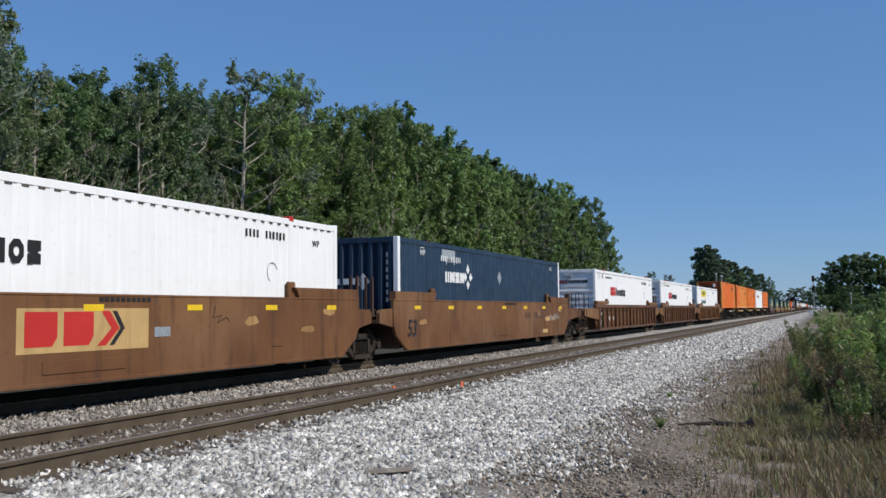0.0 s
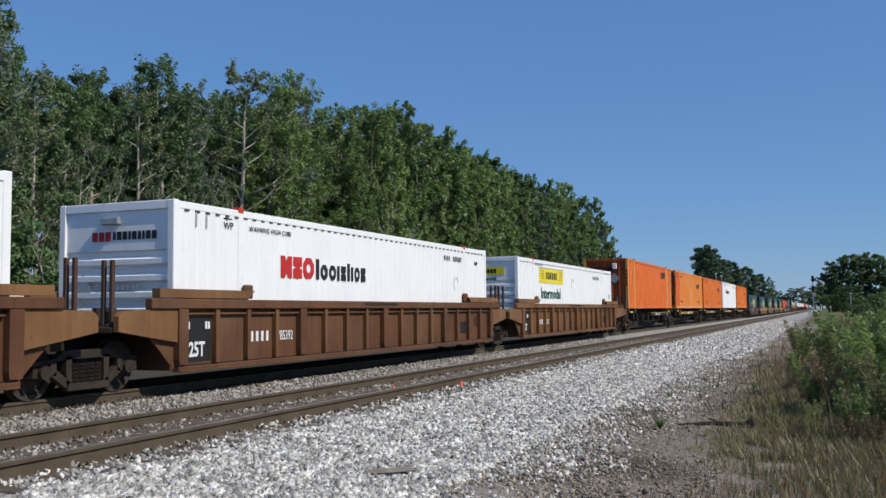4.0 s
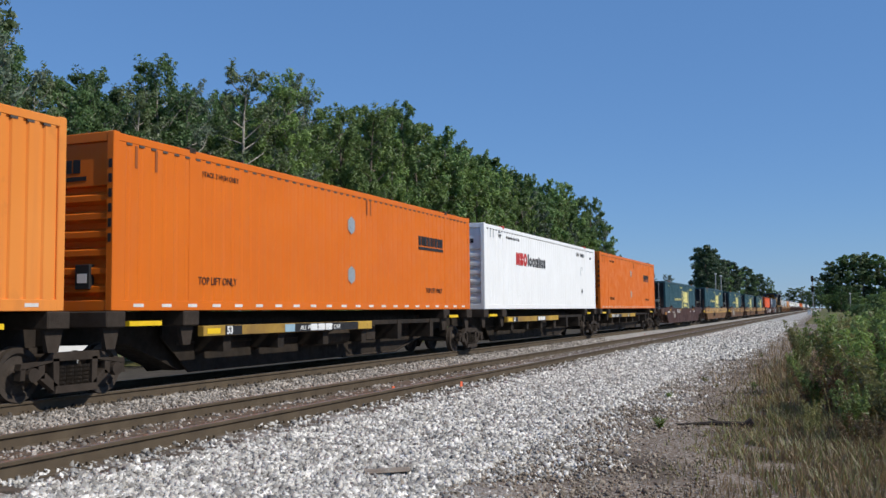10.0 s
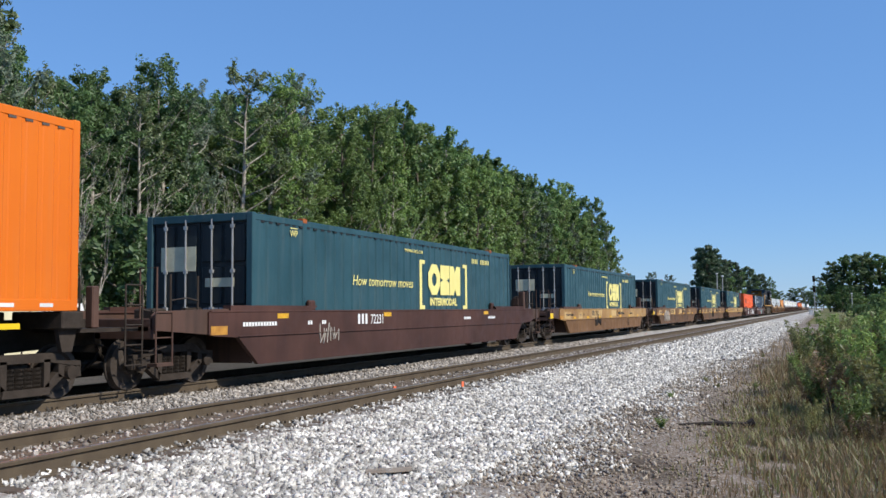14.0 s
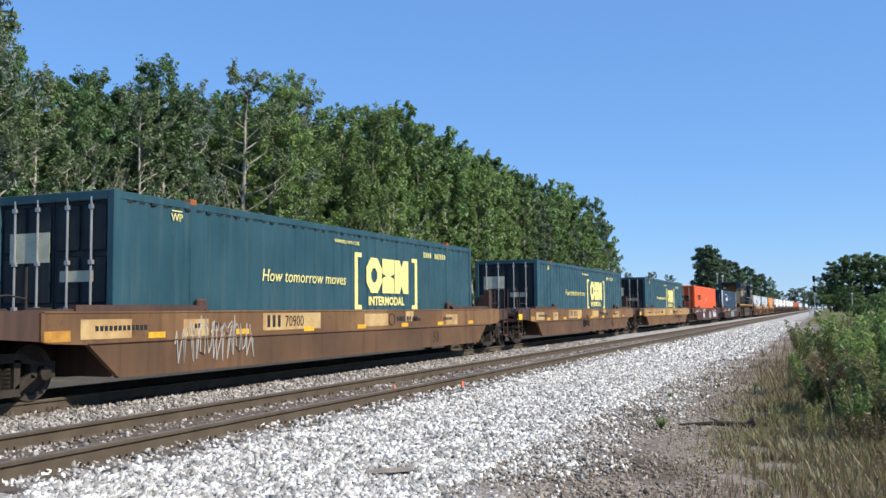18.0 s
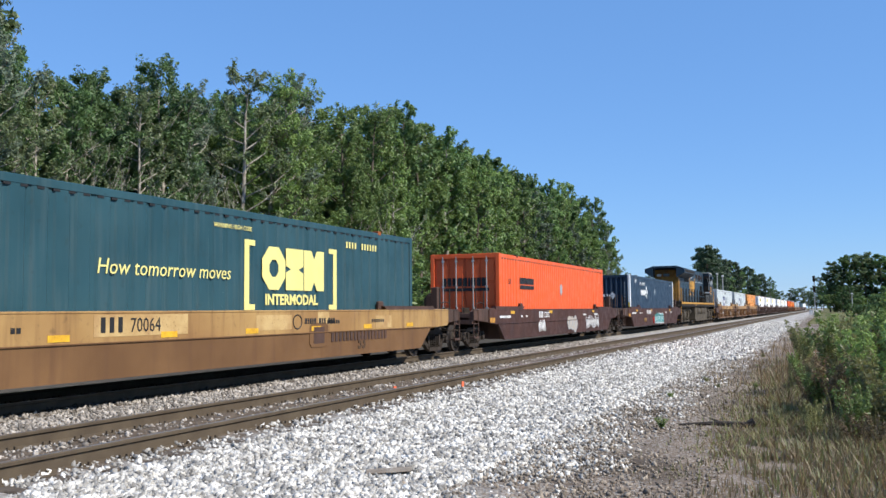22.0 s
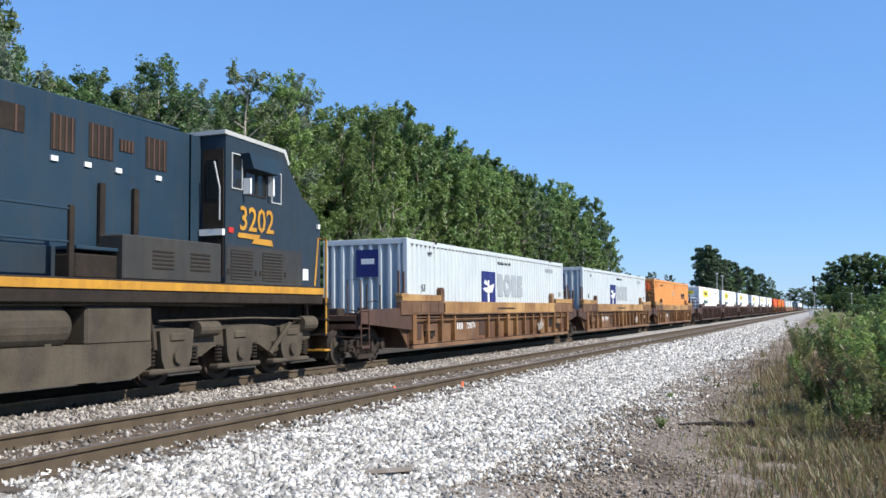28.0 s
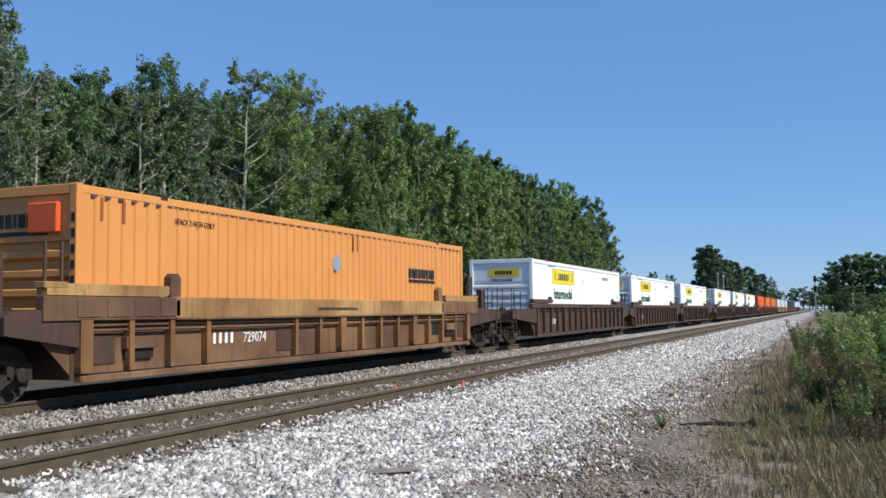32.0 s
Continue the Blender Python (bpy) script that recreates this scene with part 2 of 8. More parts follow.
M_FECLOW = surf("car_lower_brown", (0.185, 0.098, 0.042), 0.65, second=(0.125, 0.064, 0.028), vary=0.9, scale=0.7, streak=(0.10, 0.05, 0.028), streak_amt=0.5, bump=0.12)
M_FECDIRTY = surf("car_grimy_tan", (0.235, 0.130, 0.058), 0.7, second=(0.155, 0.080, 0.036), vary=0.95, scale=0.7, stain=(0.105, 0.058, 0.03), stain_amt=0.8, streak=(0.085, 0.045, 0.025), streak_amt=0.75, speck=SOOT, speck_amt=0.4, bump=0.14)
M_FECGRIME = surf("car_grimy_lower_side", (0.15, 0.082, 0.042), 0.75, second=(0.10, 0.056, 0.03), vary=0.95, scale=0.7, stain=(0.07, 0.042, 0.027), stain_amt=0.7, streak=(0.06, 0.036, 0.023), streak_amt=0.6, bump=0.14)
M_FECRED = surf("car_maroon", (0.066, 0.031, 0.024), 0.65, second=(0.046, 0.023, 0.018), vary=0.9, scale=0.8, stain=(0.13, 0.06, 0.045), stain_amt=0.35, streak=(0.04, 0.02, 0.018), streak_amt=0.4, bump=0.12)
M_DARKCAR = surf("car_dark_brown", (0.095, 0.052, 0.038), 0.65, second=(0.065, 0.04, 0.03), vary=0.9, scale=0.8, streak=(0.03, 0.022, 0.018), streak_amt=0.5, bump=0.12)
M_PATCHTAN = surf("car_pale_tan", (0.52, 0.36, 0.16), 0.62, second=(0.40, 0.25, 0.10), vary=0.9, scale=3.0, stain=(0.30, 0.16, 0.07), stain_amt=0.8, speck=RUST, speck_amt=0.6, bump=0.1)
M_FECLOWINK = surf("car_faded_black", (0.075, 0.045, 0.026), 0.7, vary=0.6, scale=4)
# vegetation
M_BARK = surf("bark", (0.17, 0.14, 0.11), 0.95, second=(0.09, 0.075, 0.06), vary=1.0, scale=5, bump=0.8, bump_scale=14)
M_PALEBARK = surf("pale_bark", (0.44, 0.405, 0.35), 0.95, second=(0.19, 0.165, 0.135), vary=1.0, scale=4, bump=0.6, bump_scale=14)
M_LEAF_A = leafy("leaves_green", (0.150, 0.245, 0.086), (0.078, 0.142, 0.048), 0.25)
M_LEAF_B = leafy("leaves_light_green", (0.265, 0.370, 0.110), (0.138, 0.225, 0.064), 0.25)
M_LEAF_C = leafy("leaves_olive", (0.195, 0.245, 0.112), (0.120, 0.162, 0.070), 0.25)
M_LEAF_D = leafy("leaves_grey_green", (0.19, 0.245, 0.165), (0.12, 0.16, 0.10), 0.25)
M_LEAF_E = leafy("leaves_fresh_green", (0.215, 0.330, 0.105), (0.110, 0.190, 0.062), 0.25)
M_PINE = leafy("pine_needles", (0.070, 0.115, 0.058), (0.036, 0.068, 0.034), 0.25)
M_WEED = leafy("weed_leaves", (0.29, 0.39, 0.11), (0.15, 0.22, 0.055), 0.3)
M_STRAW = leafy("dry_grass", (0.30, 0.21, 0.105), (0.135, 0.092, 0.046), 0.2)
M_GREENGRASS = leafy("green_grass", (0.16, 0.21, 0.065), (0.23, 0.24, 0.095), 0.2)

# ---------------------------------------------------------------- mesh tools
def part(name, bm, material, parent=None, label=""):
    """Links a bmesh as one mesh object under a thing or a part."""
    me = bpy.data.meshes.new(name)
    bm.to_mesh(me)
    bm.free()
    me.materials.append(material)
    ob = new(name, me)
    ob.parent = parent
    if label:
        ob["label"] = label
    return ob


def again(ob, x=0.0, y=0.0, z=0.0, turn=0.0):
    """The same part once more, moved within its thing, on the same mesh."""
    o = bpy.data.objects.new(ob.name, ob.data)
    scene.collection.objects.link(o)
    o.parent = ob.parent
    o.matrix_basis = pose(x, y, z, 0, 0, turn) @ ob.matrix_basis
    for k in ("label",):
        if k in ob:
            o[k] = ob[k]
    return o


def thing(name, label, category, group=""):
    ob = new(name)
    ob.empty_display_size = 0.3
    return tagged(ob, label, category, group)


def box(bm, x0, x1, y0, y1, z0, z1, bevel=0.0):
    m = Matrix.Translation(((x0 + x1) / 2, (y0 + y1) / 2, (z0 + z1) / 2)) @ Matrix.Diagonal((abs(x1 - x0), abs(y1 - y0), abs(z1 - z0), 1))
    vs = bmesh.ops.create_cube(bm, size=1, matrix=m)["verts"]
    if bevel:
        es = list({e for v in vs for e in v.link_edges})
        bmesh.ops.bevel(bm, geom=es, offset=bevel, segments=1, affect="EDGES")
    return bm


def bx(x0, x1, y0, y1, z0, z1, bevel=0.0):
    return box(bmesh.new(), x0, x1, y0, y1, z0, z1, bevel)


def rod(bm, a, b, r, seg=8, r2=None):
    a, b = Vector(a), Vector(b)
    d = b - a
    m = Matrix.Translation((a + b) / 2) @ d.to_track_quat("Z", "Y").to_matrix().to_4x4()
    bmesh.ops.create_cone(bm, cap_ends=True, segments=seg, radius1=r, radius2=r if r2 is None else r2, depth=d.length, matrix=m)
    return bm


def pipe(bm, pts, r, seg=6):
    """One continuous bent tube through the points."""
    pts = [Vector(p) for p in pts]
    side, rings = None, []
    for i, p in enumerate(pts):
        d = (pts[min(i + 1, len(pts) - 1)] - pts[max(i - 1, 0)]).normalized()
        side = d.orthogonal().normalized() if side is None else (side - d * side.dot(d)).normalized()
        up = d.cross(side)
        rings.append([bm.verts.new(p + side * (r * math.cos(6.28318 * k / seg)) + up * (r * math.sin(6.28318 * k / seg))) for k in range(seg)])
    for a, b in zip(rings, rings[1:]):
        for k in range(seg):
            bm.faces.new((a[k], a[(k + 1) % seg], b[(k + 1) % seg], b[k]))
    bm.faces.new(rings[0][::-1])
    bm.faces.new(rings[-1])
    return bm


def prism(bm, pts, x0, x1):
    """Extrudes an outline of (y, z) points from x0 to x1."""
    a = [bm.verts.new((x0, y, z)) for y, z in pts]
    b = [bm.verts.new((x1, y, z)) for y, z in pts]
    n = len(pts)
    fs = [bm.faces.new(a), bm.faces.new(b[::-1])]
    fs += [bm.faces.new((a[i], b[i], b[(i + 1) % n], a[(i + 1) % n])) for i in range(n)]
    bmesh.ops.recalc_face_normals(bm, faces=fs)
    return bm


def lathe(bm, prof, cx, seg=24):
    """Turns (x, r) points about the x axis."""
    rings = []
    for x, r in prof:
        rings.append([bm.verts.new((cx + x, r * math.cos(6.28318 * i / seg), r * math.sin(6.28318 * i / seg))) for i in range(seg)])
    for p, q in zip(rings, rings[1:]):
        for i in range(seg):
            bm.faces.new((p[i], p[(i + 1) % seg], q[(i + 1) % seg], q[i]))
    bm.faces.new(rings[0])
    bm.faces.new(rings[-1][::-1])
    bmesh.ops.recalc_face_normals(bm, faces=bm.faces[:])
    return bm


def tri_mesh(name, co, tris):
    """A mesh from numpy arrays of points and triangles."""
    me = bpy.data.meshes.new(name)
    co, tris = np.asarray(co, dtype=np.float32), np.asarray(tris, dtype=np.int32)
    me.vertices.add(len(co))
    me.vertices.foreach_set("co", co.ravel())
    me.loops.add(tris.size)
    me.loops.foreach_set("vertex_index", tris.ravel())
    me.polygons.add(len(tris))
    me.polygons.foreach_set("loop_start", np.arange(0, tris.size, 3, dtype=np.int32))
    me.polygons.foreach_set("loop_total", np.full(len(tris), 3, dtype=np.int32))
    me.update(calc_edges=True)
    me.validate()
    return me


def lettering(body, size, material, parent, x, y, z, name="lettering", label="", bold=0.0, face=1, squeeze=1.0, slant=0.0, spacing=1.0):
    """Words in the built-in font on a side (face=1: facing +x, reading along +y) or on the leading end (face=0: facing -y, reading along +x)."""
    cu = bpy.data.curves.new(name, "FONT")
    cu.body, cu.size, cu.extrude, cu.offset, cu.shear, cu.space_character = body, size, 0.003, bold, slant, spacing
    cu.resolution_u = 2
    tmp = new("tmp", cu)
    me = bpy.data.meshes.new_from_object(tmp.evaluated_get(bpy.context.evaluated_depsgraph_get()))
    bpy.data.objects.remove(tmp)
    bpy.data.curves.remove(cu)
    me.materials.clear()
    me.materials.append(material)
    if face:
        turn = Matrix(((0, 0, 1, x), (squeeze, 0, 0, y), (0, 1, 0, z), (0, 0, 0, 1)))
    else:
        turn = Matrix(((squeeze, 0, 0, x), (0, 0, -1, y), (0, 1, 0, z), (0, 0, 0, 1)))
    me.transform(turn)
    ob = new(name, me)
    ob.parent = parent
    if label:
        ob["label"] = label
    if size < 0.3:
        ob["kind"] = "stuff"
    return ob


def bars(name, material, parent, x, y, z, widths, height, gap=0.03, label="", face=1):
    """Illegible marks: a row of plain bars; tall ones are parts of their own, small ones one piece."""
    bm = bmesh.new()
    for w in widths:
        if w > 0:
            if face:
                box(bm, x - 0.002, x + 0.004, y, y + w, z, z + height)
            else:
                box(bm, x, x + w, y - 0.004, y + 0.002, z, z + height)
            if height >= 0.19:
                part("mark_bar" if name in ("reporting_marks", "stencil_line") else name, bm, material, parent, label)
                bm = bmesh.new()
        if face:
            y += abs(w) + gap
        else:
            x += abs(w) + gap
    if height >= 0.19:
        bm.free()
        return None
    return tagged(part(name, bm, material, parent, label), kind="stuff")


# ---------------------------------------------------------------- the setting
def strip(name, prof, ys, material, wob=0.0, seed=0.0):
    """A long sheet: (x, z) profile carried along the stations ys, with gentle unevenness."""
    bm = bmesh.new()
    rows = []
    for y in ys:
        rows.append([bm.verts.new((x, y, z + wob * noise.noise((x * 0.9, y * 0.9, seed)) if wob else z)) for x, z in prof])
    for a, b in zip(rows, rows[1:]):
        for i in range(len(prof) - 1):
            bm.faces.new((a[i], a[i + 1], b[i + 1], b[i]))
    bmesh.ops.recalc_face_normals(bm, faces=bm.faces[:])
    return tagged(part(name, bm, material), kind="structure")


YS = [-60, -20, -5] + [i * 1.0 for i in range(0, 60)] + [60 + i * 6.0 for i in range(1, 24)] + [230, 300, 400, 600, 900, 1600, 3500]
ground = strip("ground", [(-3000, -1.2), (-300, -1.1), (-80, -1.0), (-30, -0.95), (-20, -0.85), (-17.2, -0.75), (-15.5, -0.62), (-6, -0.62), (-1.9, -0.52),
                          (0, -0.50), (1.5, -0.43), (2.2, -0.40), (3.5, -0.42), (8, -0.5), (40, -0.7), (300, -1.0), (3000, -1.2)], YS, M_GROUND, 0.05)
tagged(ground, "flat grassy land on both sides of the railway", "ground")
PROF = [(-15.6, -0.64), (-14.6, -0.36), (-13.6, -0.20), (-12.6, -0.175), (-11.76, -0.17), (-10.9, -0.175), (-10.3, -0.20), (-9.6, -0.235), (-8.9, -0.20), (-8.2, -0.165),
        (-7.43, -0.16), (-6.65, -0.165), (-6.0, -0.20), (-5.4, -0.245), (-4.6, -0.285), (-3.6, -0.305), (-2.8, -0.315), (-2.0, -0.326)]
VERGE = [(-2.0, -0.326), (-1.5, -0.325), (-1.0, -0.328), (-0.4, -0.335), (0.2, -0.345), (1.3, -0.37), (2.4, -0.44)]
bed = strip("ballast_bed", PROF, [i * 0.5 for i in range(-20, 130)] + [65 + 3.0 * i for i in range(1, 40)] + [200, 260, 340, 450, 600, 900, 1400], M_BALLAST, 0.03, 9.0)
verge = strip("ground_verge", VERGE, [i * 0.5 for i in range(-20, 130)] + [65 + 3.0 * i for i in range(1, 12)], M_BALLAST, 0.03, 9.0)
tagged(verge, "trodden strip of dirt and cinders beside the ballast", "dirt")
tagged(bed, "pale grey crushed-stone bed under both tracks", "ballast")


# dark strip standing in for the train's shadow on the ground beyond
far_verge = strip("ground_far_verge", [(-26.5, -0.90), (-22.0, -0.84), (-19.0, -0.74), (-17.0, -0.68), (-15.6, -0.60), (-14.9, -0.44)], [i * 1.0 for i in range(-10, 90)] + [120, 200, 400, 900], M_SHADEBED, 0.05, 3.0)
tagged(far_verge, "ground beyond the far track, coloured dark for shade by the train", "dirt")


def bed_z(x):
    return np.interp(x, [p[0] for p in PROF + VERGE[1:]], [p[1] for p in PROF + VERGE[1:]])


def stones(name, label, n, xr, yr, size, material, seed, power=1.0, lift=0.0, patchy=False):
    """Loose broken stones, each a little jagged block, strewn over a stretch of the bed; denser near the viewer's end."""
    rng = np.random.default_rng(seed)
    x = rng.uniform(*xr, n)
    y = yr[0] + (yr[1] - yr[0]) * rng.random(n) ** power
    if patchy:
        wave = np.sin(x * 2.1 + 0.9 * np.sin(y * 0.8)) + np.sin(y * 1.15 + 1.7 * x) + 0.8 * np.sin(y * 2.9 - 2.3 * x)
        near_edge = (x - xr[0]) / (xr[1] - xr[0])
        keep = rng.random(n) < np.clip(1.05 - near_edge * 1.25 + wave * 0.17, 0.015, 1)
        x, y = x[keep], y[keep]
        n = len(x)
    s = size * (0.5 + 1.05 * rng.random(n) ** 1.6)
    z = bed_z(x) + s * 0.22 + lift
    octa = np.array([[1, 0, 0], [-1, 0, 0], [0, 1, 0], [0, -1, 0], [0, 0, 1], [0, 0, -1]], float) * 0.62
    v = octa[None] * rng.uniform(0.65, 1.3, (n, 6, 1)) + rng.uniform(-0.26, 0.26, (n, 6, 3))
    v *= rng.uniform(0.65, 1.2, (n, 1, 3))
    q = rng.normal(size=(n, 4))
    q /= np.linalg.norm(q, axis=1)[:, None]
    w, a, b, c = q.T
    rot = np.stack([1 - 2 * (b * b + c * c), 2 * (a * b - c * w), 2 * (a * c + b * w), 2 * (a * b + c * w), 1 - 2 * (a * a + c * c), 2 * (b * c - a * w),
                    2 * (a * c - b * w), 2 * (b * c + a * w), 1 - 2 * (a * a + b * b)], -1).reshape(n, 3, 3)
    v = np.einsum("nij,nkj->nki", rot, v) * s[:, None, None] + np.stack([x, y, z], -1)[:, None]
    f = np.array([[0, 2, 4], [2, 1, 4], [1, 3, 4], [3, 0, 4], [2, 0, 5], [1, 2, 5], [3, 1, 5], [0, 3, 5]])
    tris = (f[None] + 6 * np.arange(n)[:, None, None]).reshape(-1, 3)
    me = tri_mesh(name, v.reshape(-1, 3), tris)
    me.materials.append(material)
    return tagged(new(name, me), label, "stones", kind="stuff")


stones("ballast_stones", "loose pale grey broken stones on the track shoulder", 72000, (-6.1, -3.2), (5.0, 34), 0.048, M_STONE, 1, 1.75)
stones("ballast_stones", "pale stones spilt round the sleeper ends", 2600, (-6.7, -6.0), (6.0, 40), 0.045, M_STONE, 11, 1.4)
stones("ballast_stones", "pale stones thinning out towards the verge", 38000, (-3.6, -1.9), (5.0, 60), 0.038, M_STONE, 7, 2.2, 0.0, True)
stones("ballast_stones", "dull grit-covered stones trodden into the dirt", 16000, (-3.6, -0.6), (5.0, 32), 0.036, M_STONE_DULL, 8, 1.5, 0.0, True)
stones("ballast_stones", "loose pale grey broken stones between the two tracks", 20000, (-10.75, -8.45), (7, 46), 0.050, M_STONE_DIRTY, 2, 1.3)
stones("ballast_stones", "pale stones lying between the rails of the near track", 4000, (-8.1, -6.75), (7, 46), 0.042, M_STONE_DIRTY, 3, 1.3, -0.004, True)
stones("ballast_stones", "loose pale grey stones further along the shoulder", 17000, (-6.2, -2.6), (30, 110), 0.080, M_STONE, 4, 1.3)
stones("gravel", "finer grey gravel thinning out into the dirt", 12000, (-3.6, -1.0), (5.5, 28), 0.025, M_STONE_DULL, 5, 1.5)
# shade below the cars is put into the stone colour
stones("ballast_stones", "stones under the running train, coloured dark for its shade", 9000, (-13.9, -10.8), (8, 46), 0.055, M_SHADESTONE, 6, 1.3)


# ---------------------------------------------------------------- the two tracks
def railway_track(name, cx, label, first, last):
    track = tagged(new(name), label, "railway track", kind="structure")
    track.location = (cx, 0, 0)
    prof = [(-0.075, -0.18), (0.075, -0.18), (0.075, -0.165), (0.012, -0.145), (0.010, -0.05), (0.034, -0.036), (0.036, -0.008), (0.030, 0.0),
            (-0.030, 0.0), (-0.036, -0.008), (-0.034, -0.036), (-0.010, -0.05), (-0.012, -0.145), (-0.075, -0.165)]
    for side in (-1, 1):
        bm = bmesh.new()
        rows = [[bm.verts.new((side * 0.7525 + x, y, z)) for x, z in prof] for y in (-60, 0, 20, 40, 80, 160, 320, 700, 1500)]
        k = len(prof)
        for a, b in zip(rows, rows[1:]):
            for i in range(k):
                bm.faces.new((a[i], a[(i + 1) % k], b[(i + 1) % k], b[i]))
        bmesh.ops.recalc_face_normals(bm, faces=bm.faces[:])
        part("rail", bm, M_RAIL, track, "rusty brown steel rail")
        part("running_surface", bx(side * 0.7525 - 0.028, side * 0.7525 + 0.028, -60, 1500, 0.0005, 0.003), M_RAILTOP, track, "worn grey top of the rail")
    rng = random.Random(int(abs(cx) * 10))
    tie = part("tie", bx(-1.30, 1.30, -0.115, 0.115, -0.36, -0.172, 0.012), M_TIE, track, "weathered timber sleeper")
    plate = part("tie_plate", bx(-0.17, 0.17, -0.095, 0.095, -0.176, -0.158, 0.004), M_RAIL, track)
    spike_bm = bmesh.new()
    for sx in (-0.1, 0.1):
        for sy in (-0.05, 0.05):
            box(spike_bm, sx - 0.014, sx + 0.014, sy - 0.014, sy + 0.014, -0.16, -0.125)
    spike = part("spike", spike_bm, M_RAIL, track)
    y = first
    i = 0
    while y < last:
        o = tie if i == 0 else again(tie)
        o.matrix_basis = pose(rng.uniform(-0.06, 0.06), y, rng.uniform(-0.006, 0.004), 0, 0, rng.uniform(-0.8, 0.8))
        if y < 40:
            for side in (-1, 1):
                p = plate if i == 0 and side < 0 else again(plate)
                p.matrix_basis = pose(side * 0.7525, y, 0)
                if y < 26:
                    s = spike if i == 0 and side < 0 else again(spike)
                    s.matrix_basis = pose(side * 0.7525, y, 0)
        i += 1
        y += 0.50 + rng.uniform(-0.03, 0.03)
    return track


railway_track("near_track", NEAR_X, "empty track with rusty rails on timber sleepers in pale ballast", 4.0, 70)
railway_track("far_track", FAR_X, "track on which the container train runs", 6.0, 48)

# ---------------------------------------------------------------- containers
CL, CW, CH = 16.15, 2.59, 2.896  # 53-foot domestic container
HL, HW = CL / 2, CW / 2


M_DOORDARK = surf("dark_door_paint", (0.015, 0.021, 0.023), 0.5, second=(0.022, 0.028, 0.030), vary=0.7, scale=1.0, streak=(0.06, 0.065, 0.065), streak_amt=0.3)
M_CREAMPLATE = surf("cream_plate", (0.60, 0.57, 0.40), 0.5, vary=0.6, scale=4, speck=(0.2, 0.2, 0.15), speck_amt=0.4)
M_POCKET = surf("pocket_shadow_paint", (0.10, 0.085, 0.075), 0.8, vary=0.6, scale=4)


def corrugated(x, y0, y1, z0, z1, pitch, depth, out, thick=0.045):
    """A vertical sheet with pressed grooves, facing out (+1 or -1 in x)."""
    n = max(1, round((y1 - y0) / pitch))
    p = (y1 - y0) / n
    line = []
    for i in range(n):
        a = y0 + i * p
        line += [(a, 0.0), (a + p * 0.62, 0.0), (a + p * 0.70, -depth), (a + p * 0.92, -depth)]
    line.append((y1, 0.0))
    bm = bmesh.new()
    lo = [bm.verts.new((x + out * o, y, z0)) for y, o in line]
    hi = [bm.verts.new((x + out * o, y, z1)) for y, o in line]
    for i in range(len(line) - 1):
        bm.faces.new((lo[i], lo[i + 1], hi[i + 1], hi[i]) if out > 0 else (hi[i], hi[i + 1], lo[i + 1], lo[i]))
    box(bm, x - out * (depth + thick), x - out * (depth + 0.004), y0, y1, z0, z1)
    return bm


def end_wall(pitch, depth, mat, ob, y):
    """Leading end with deep vertical corrugations: sloped flanks as wide as the flats."""
    x0, x1 = -HW + 0.13, HW - 0.13
    n = round((x1 - x0) / pitch)
    p = (x1 - x0) / n
    line = []
    for i in range(n):
        a = x0 + i * p
        line += [(a, depth), (a + p * 0.22, depth), (a + p * 0.46, 0.0), (a + p * 0.72, 0.0)]
    line.append((x1, depth))
    bm = bmesh.new()
    lo = [bm.verts.new((x, y + d, 0.16)) for x, d in line]
    hi = [bm.verts.new((x, y + d, CH - 0.15)) for x, d in line]
    for i in range(len(line) - 1):
        bm.faces.new((lo[i], lo[i + 1], hi[i + 1], hi[i]))
    box(bm, x0, x1, y + depth + 0.005, y + depth + 0.05, 0.16, CH - 0.15)
    return part("end_wall", bm, mat, ob)


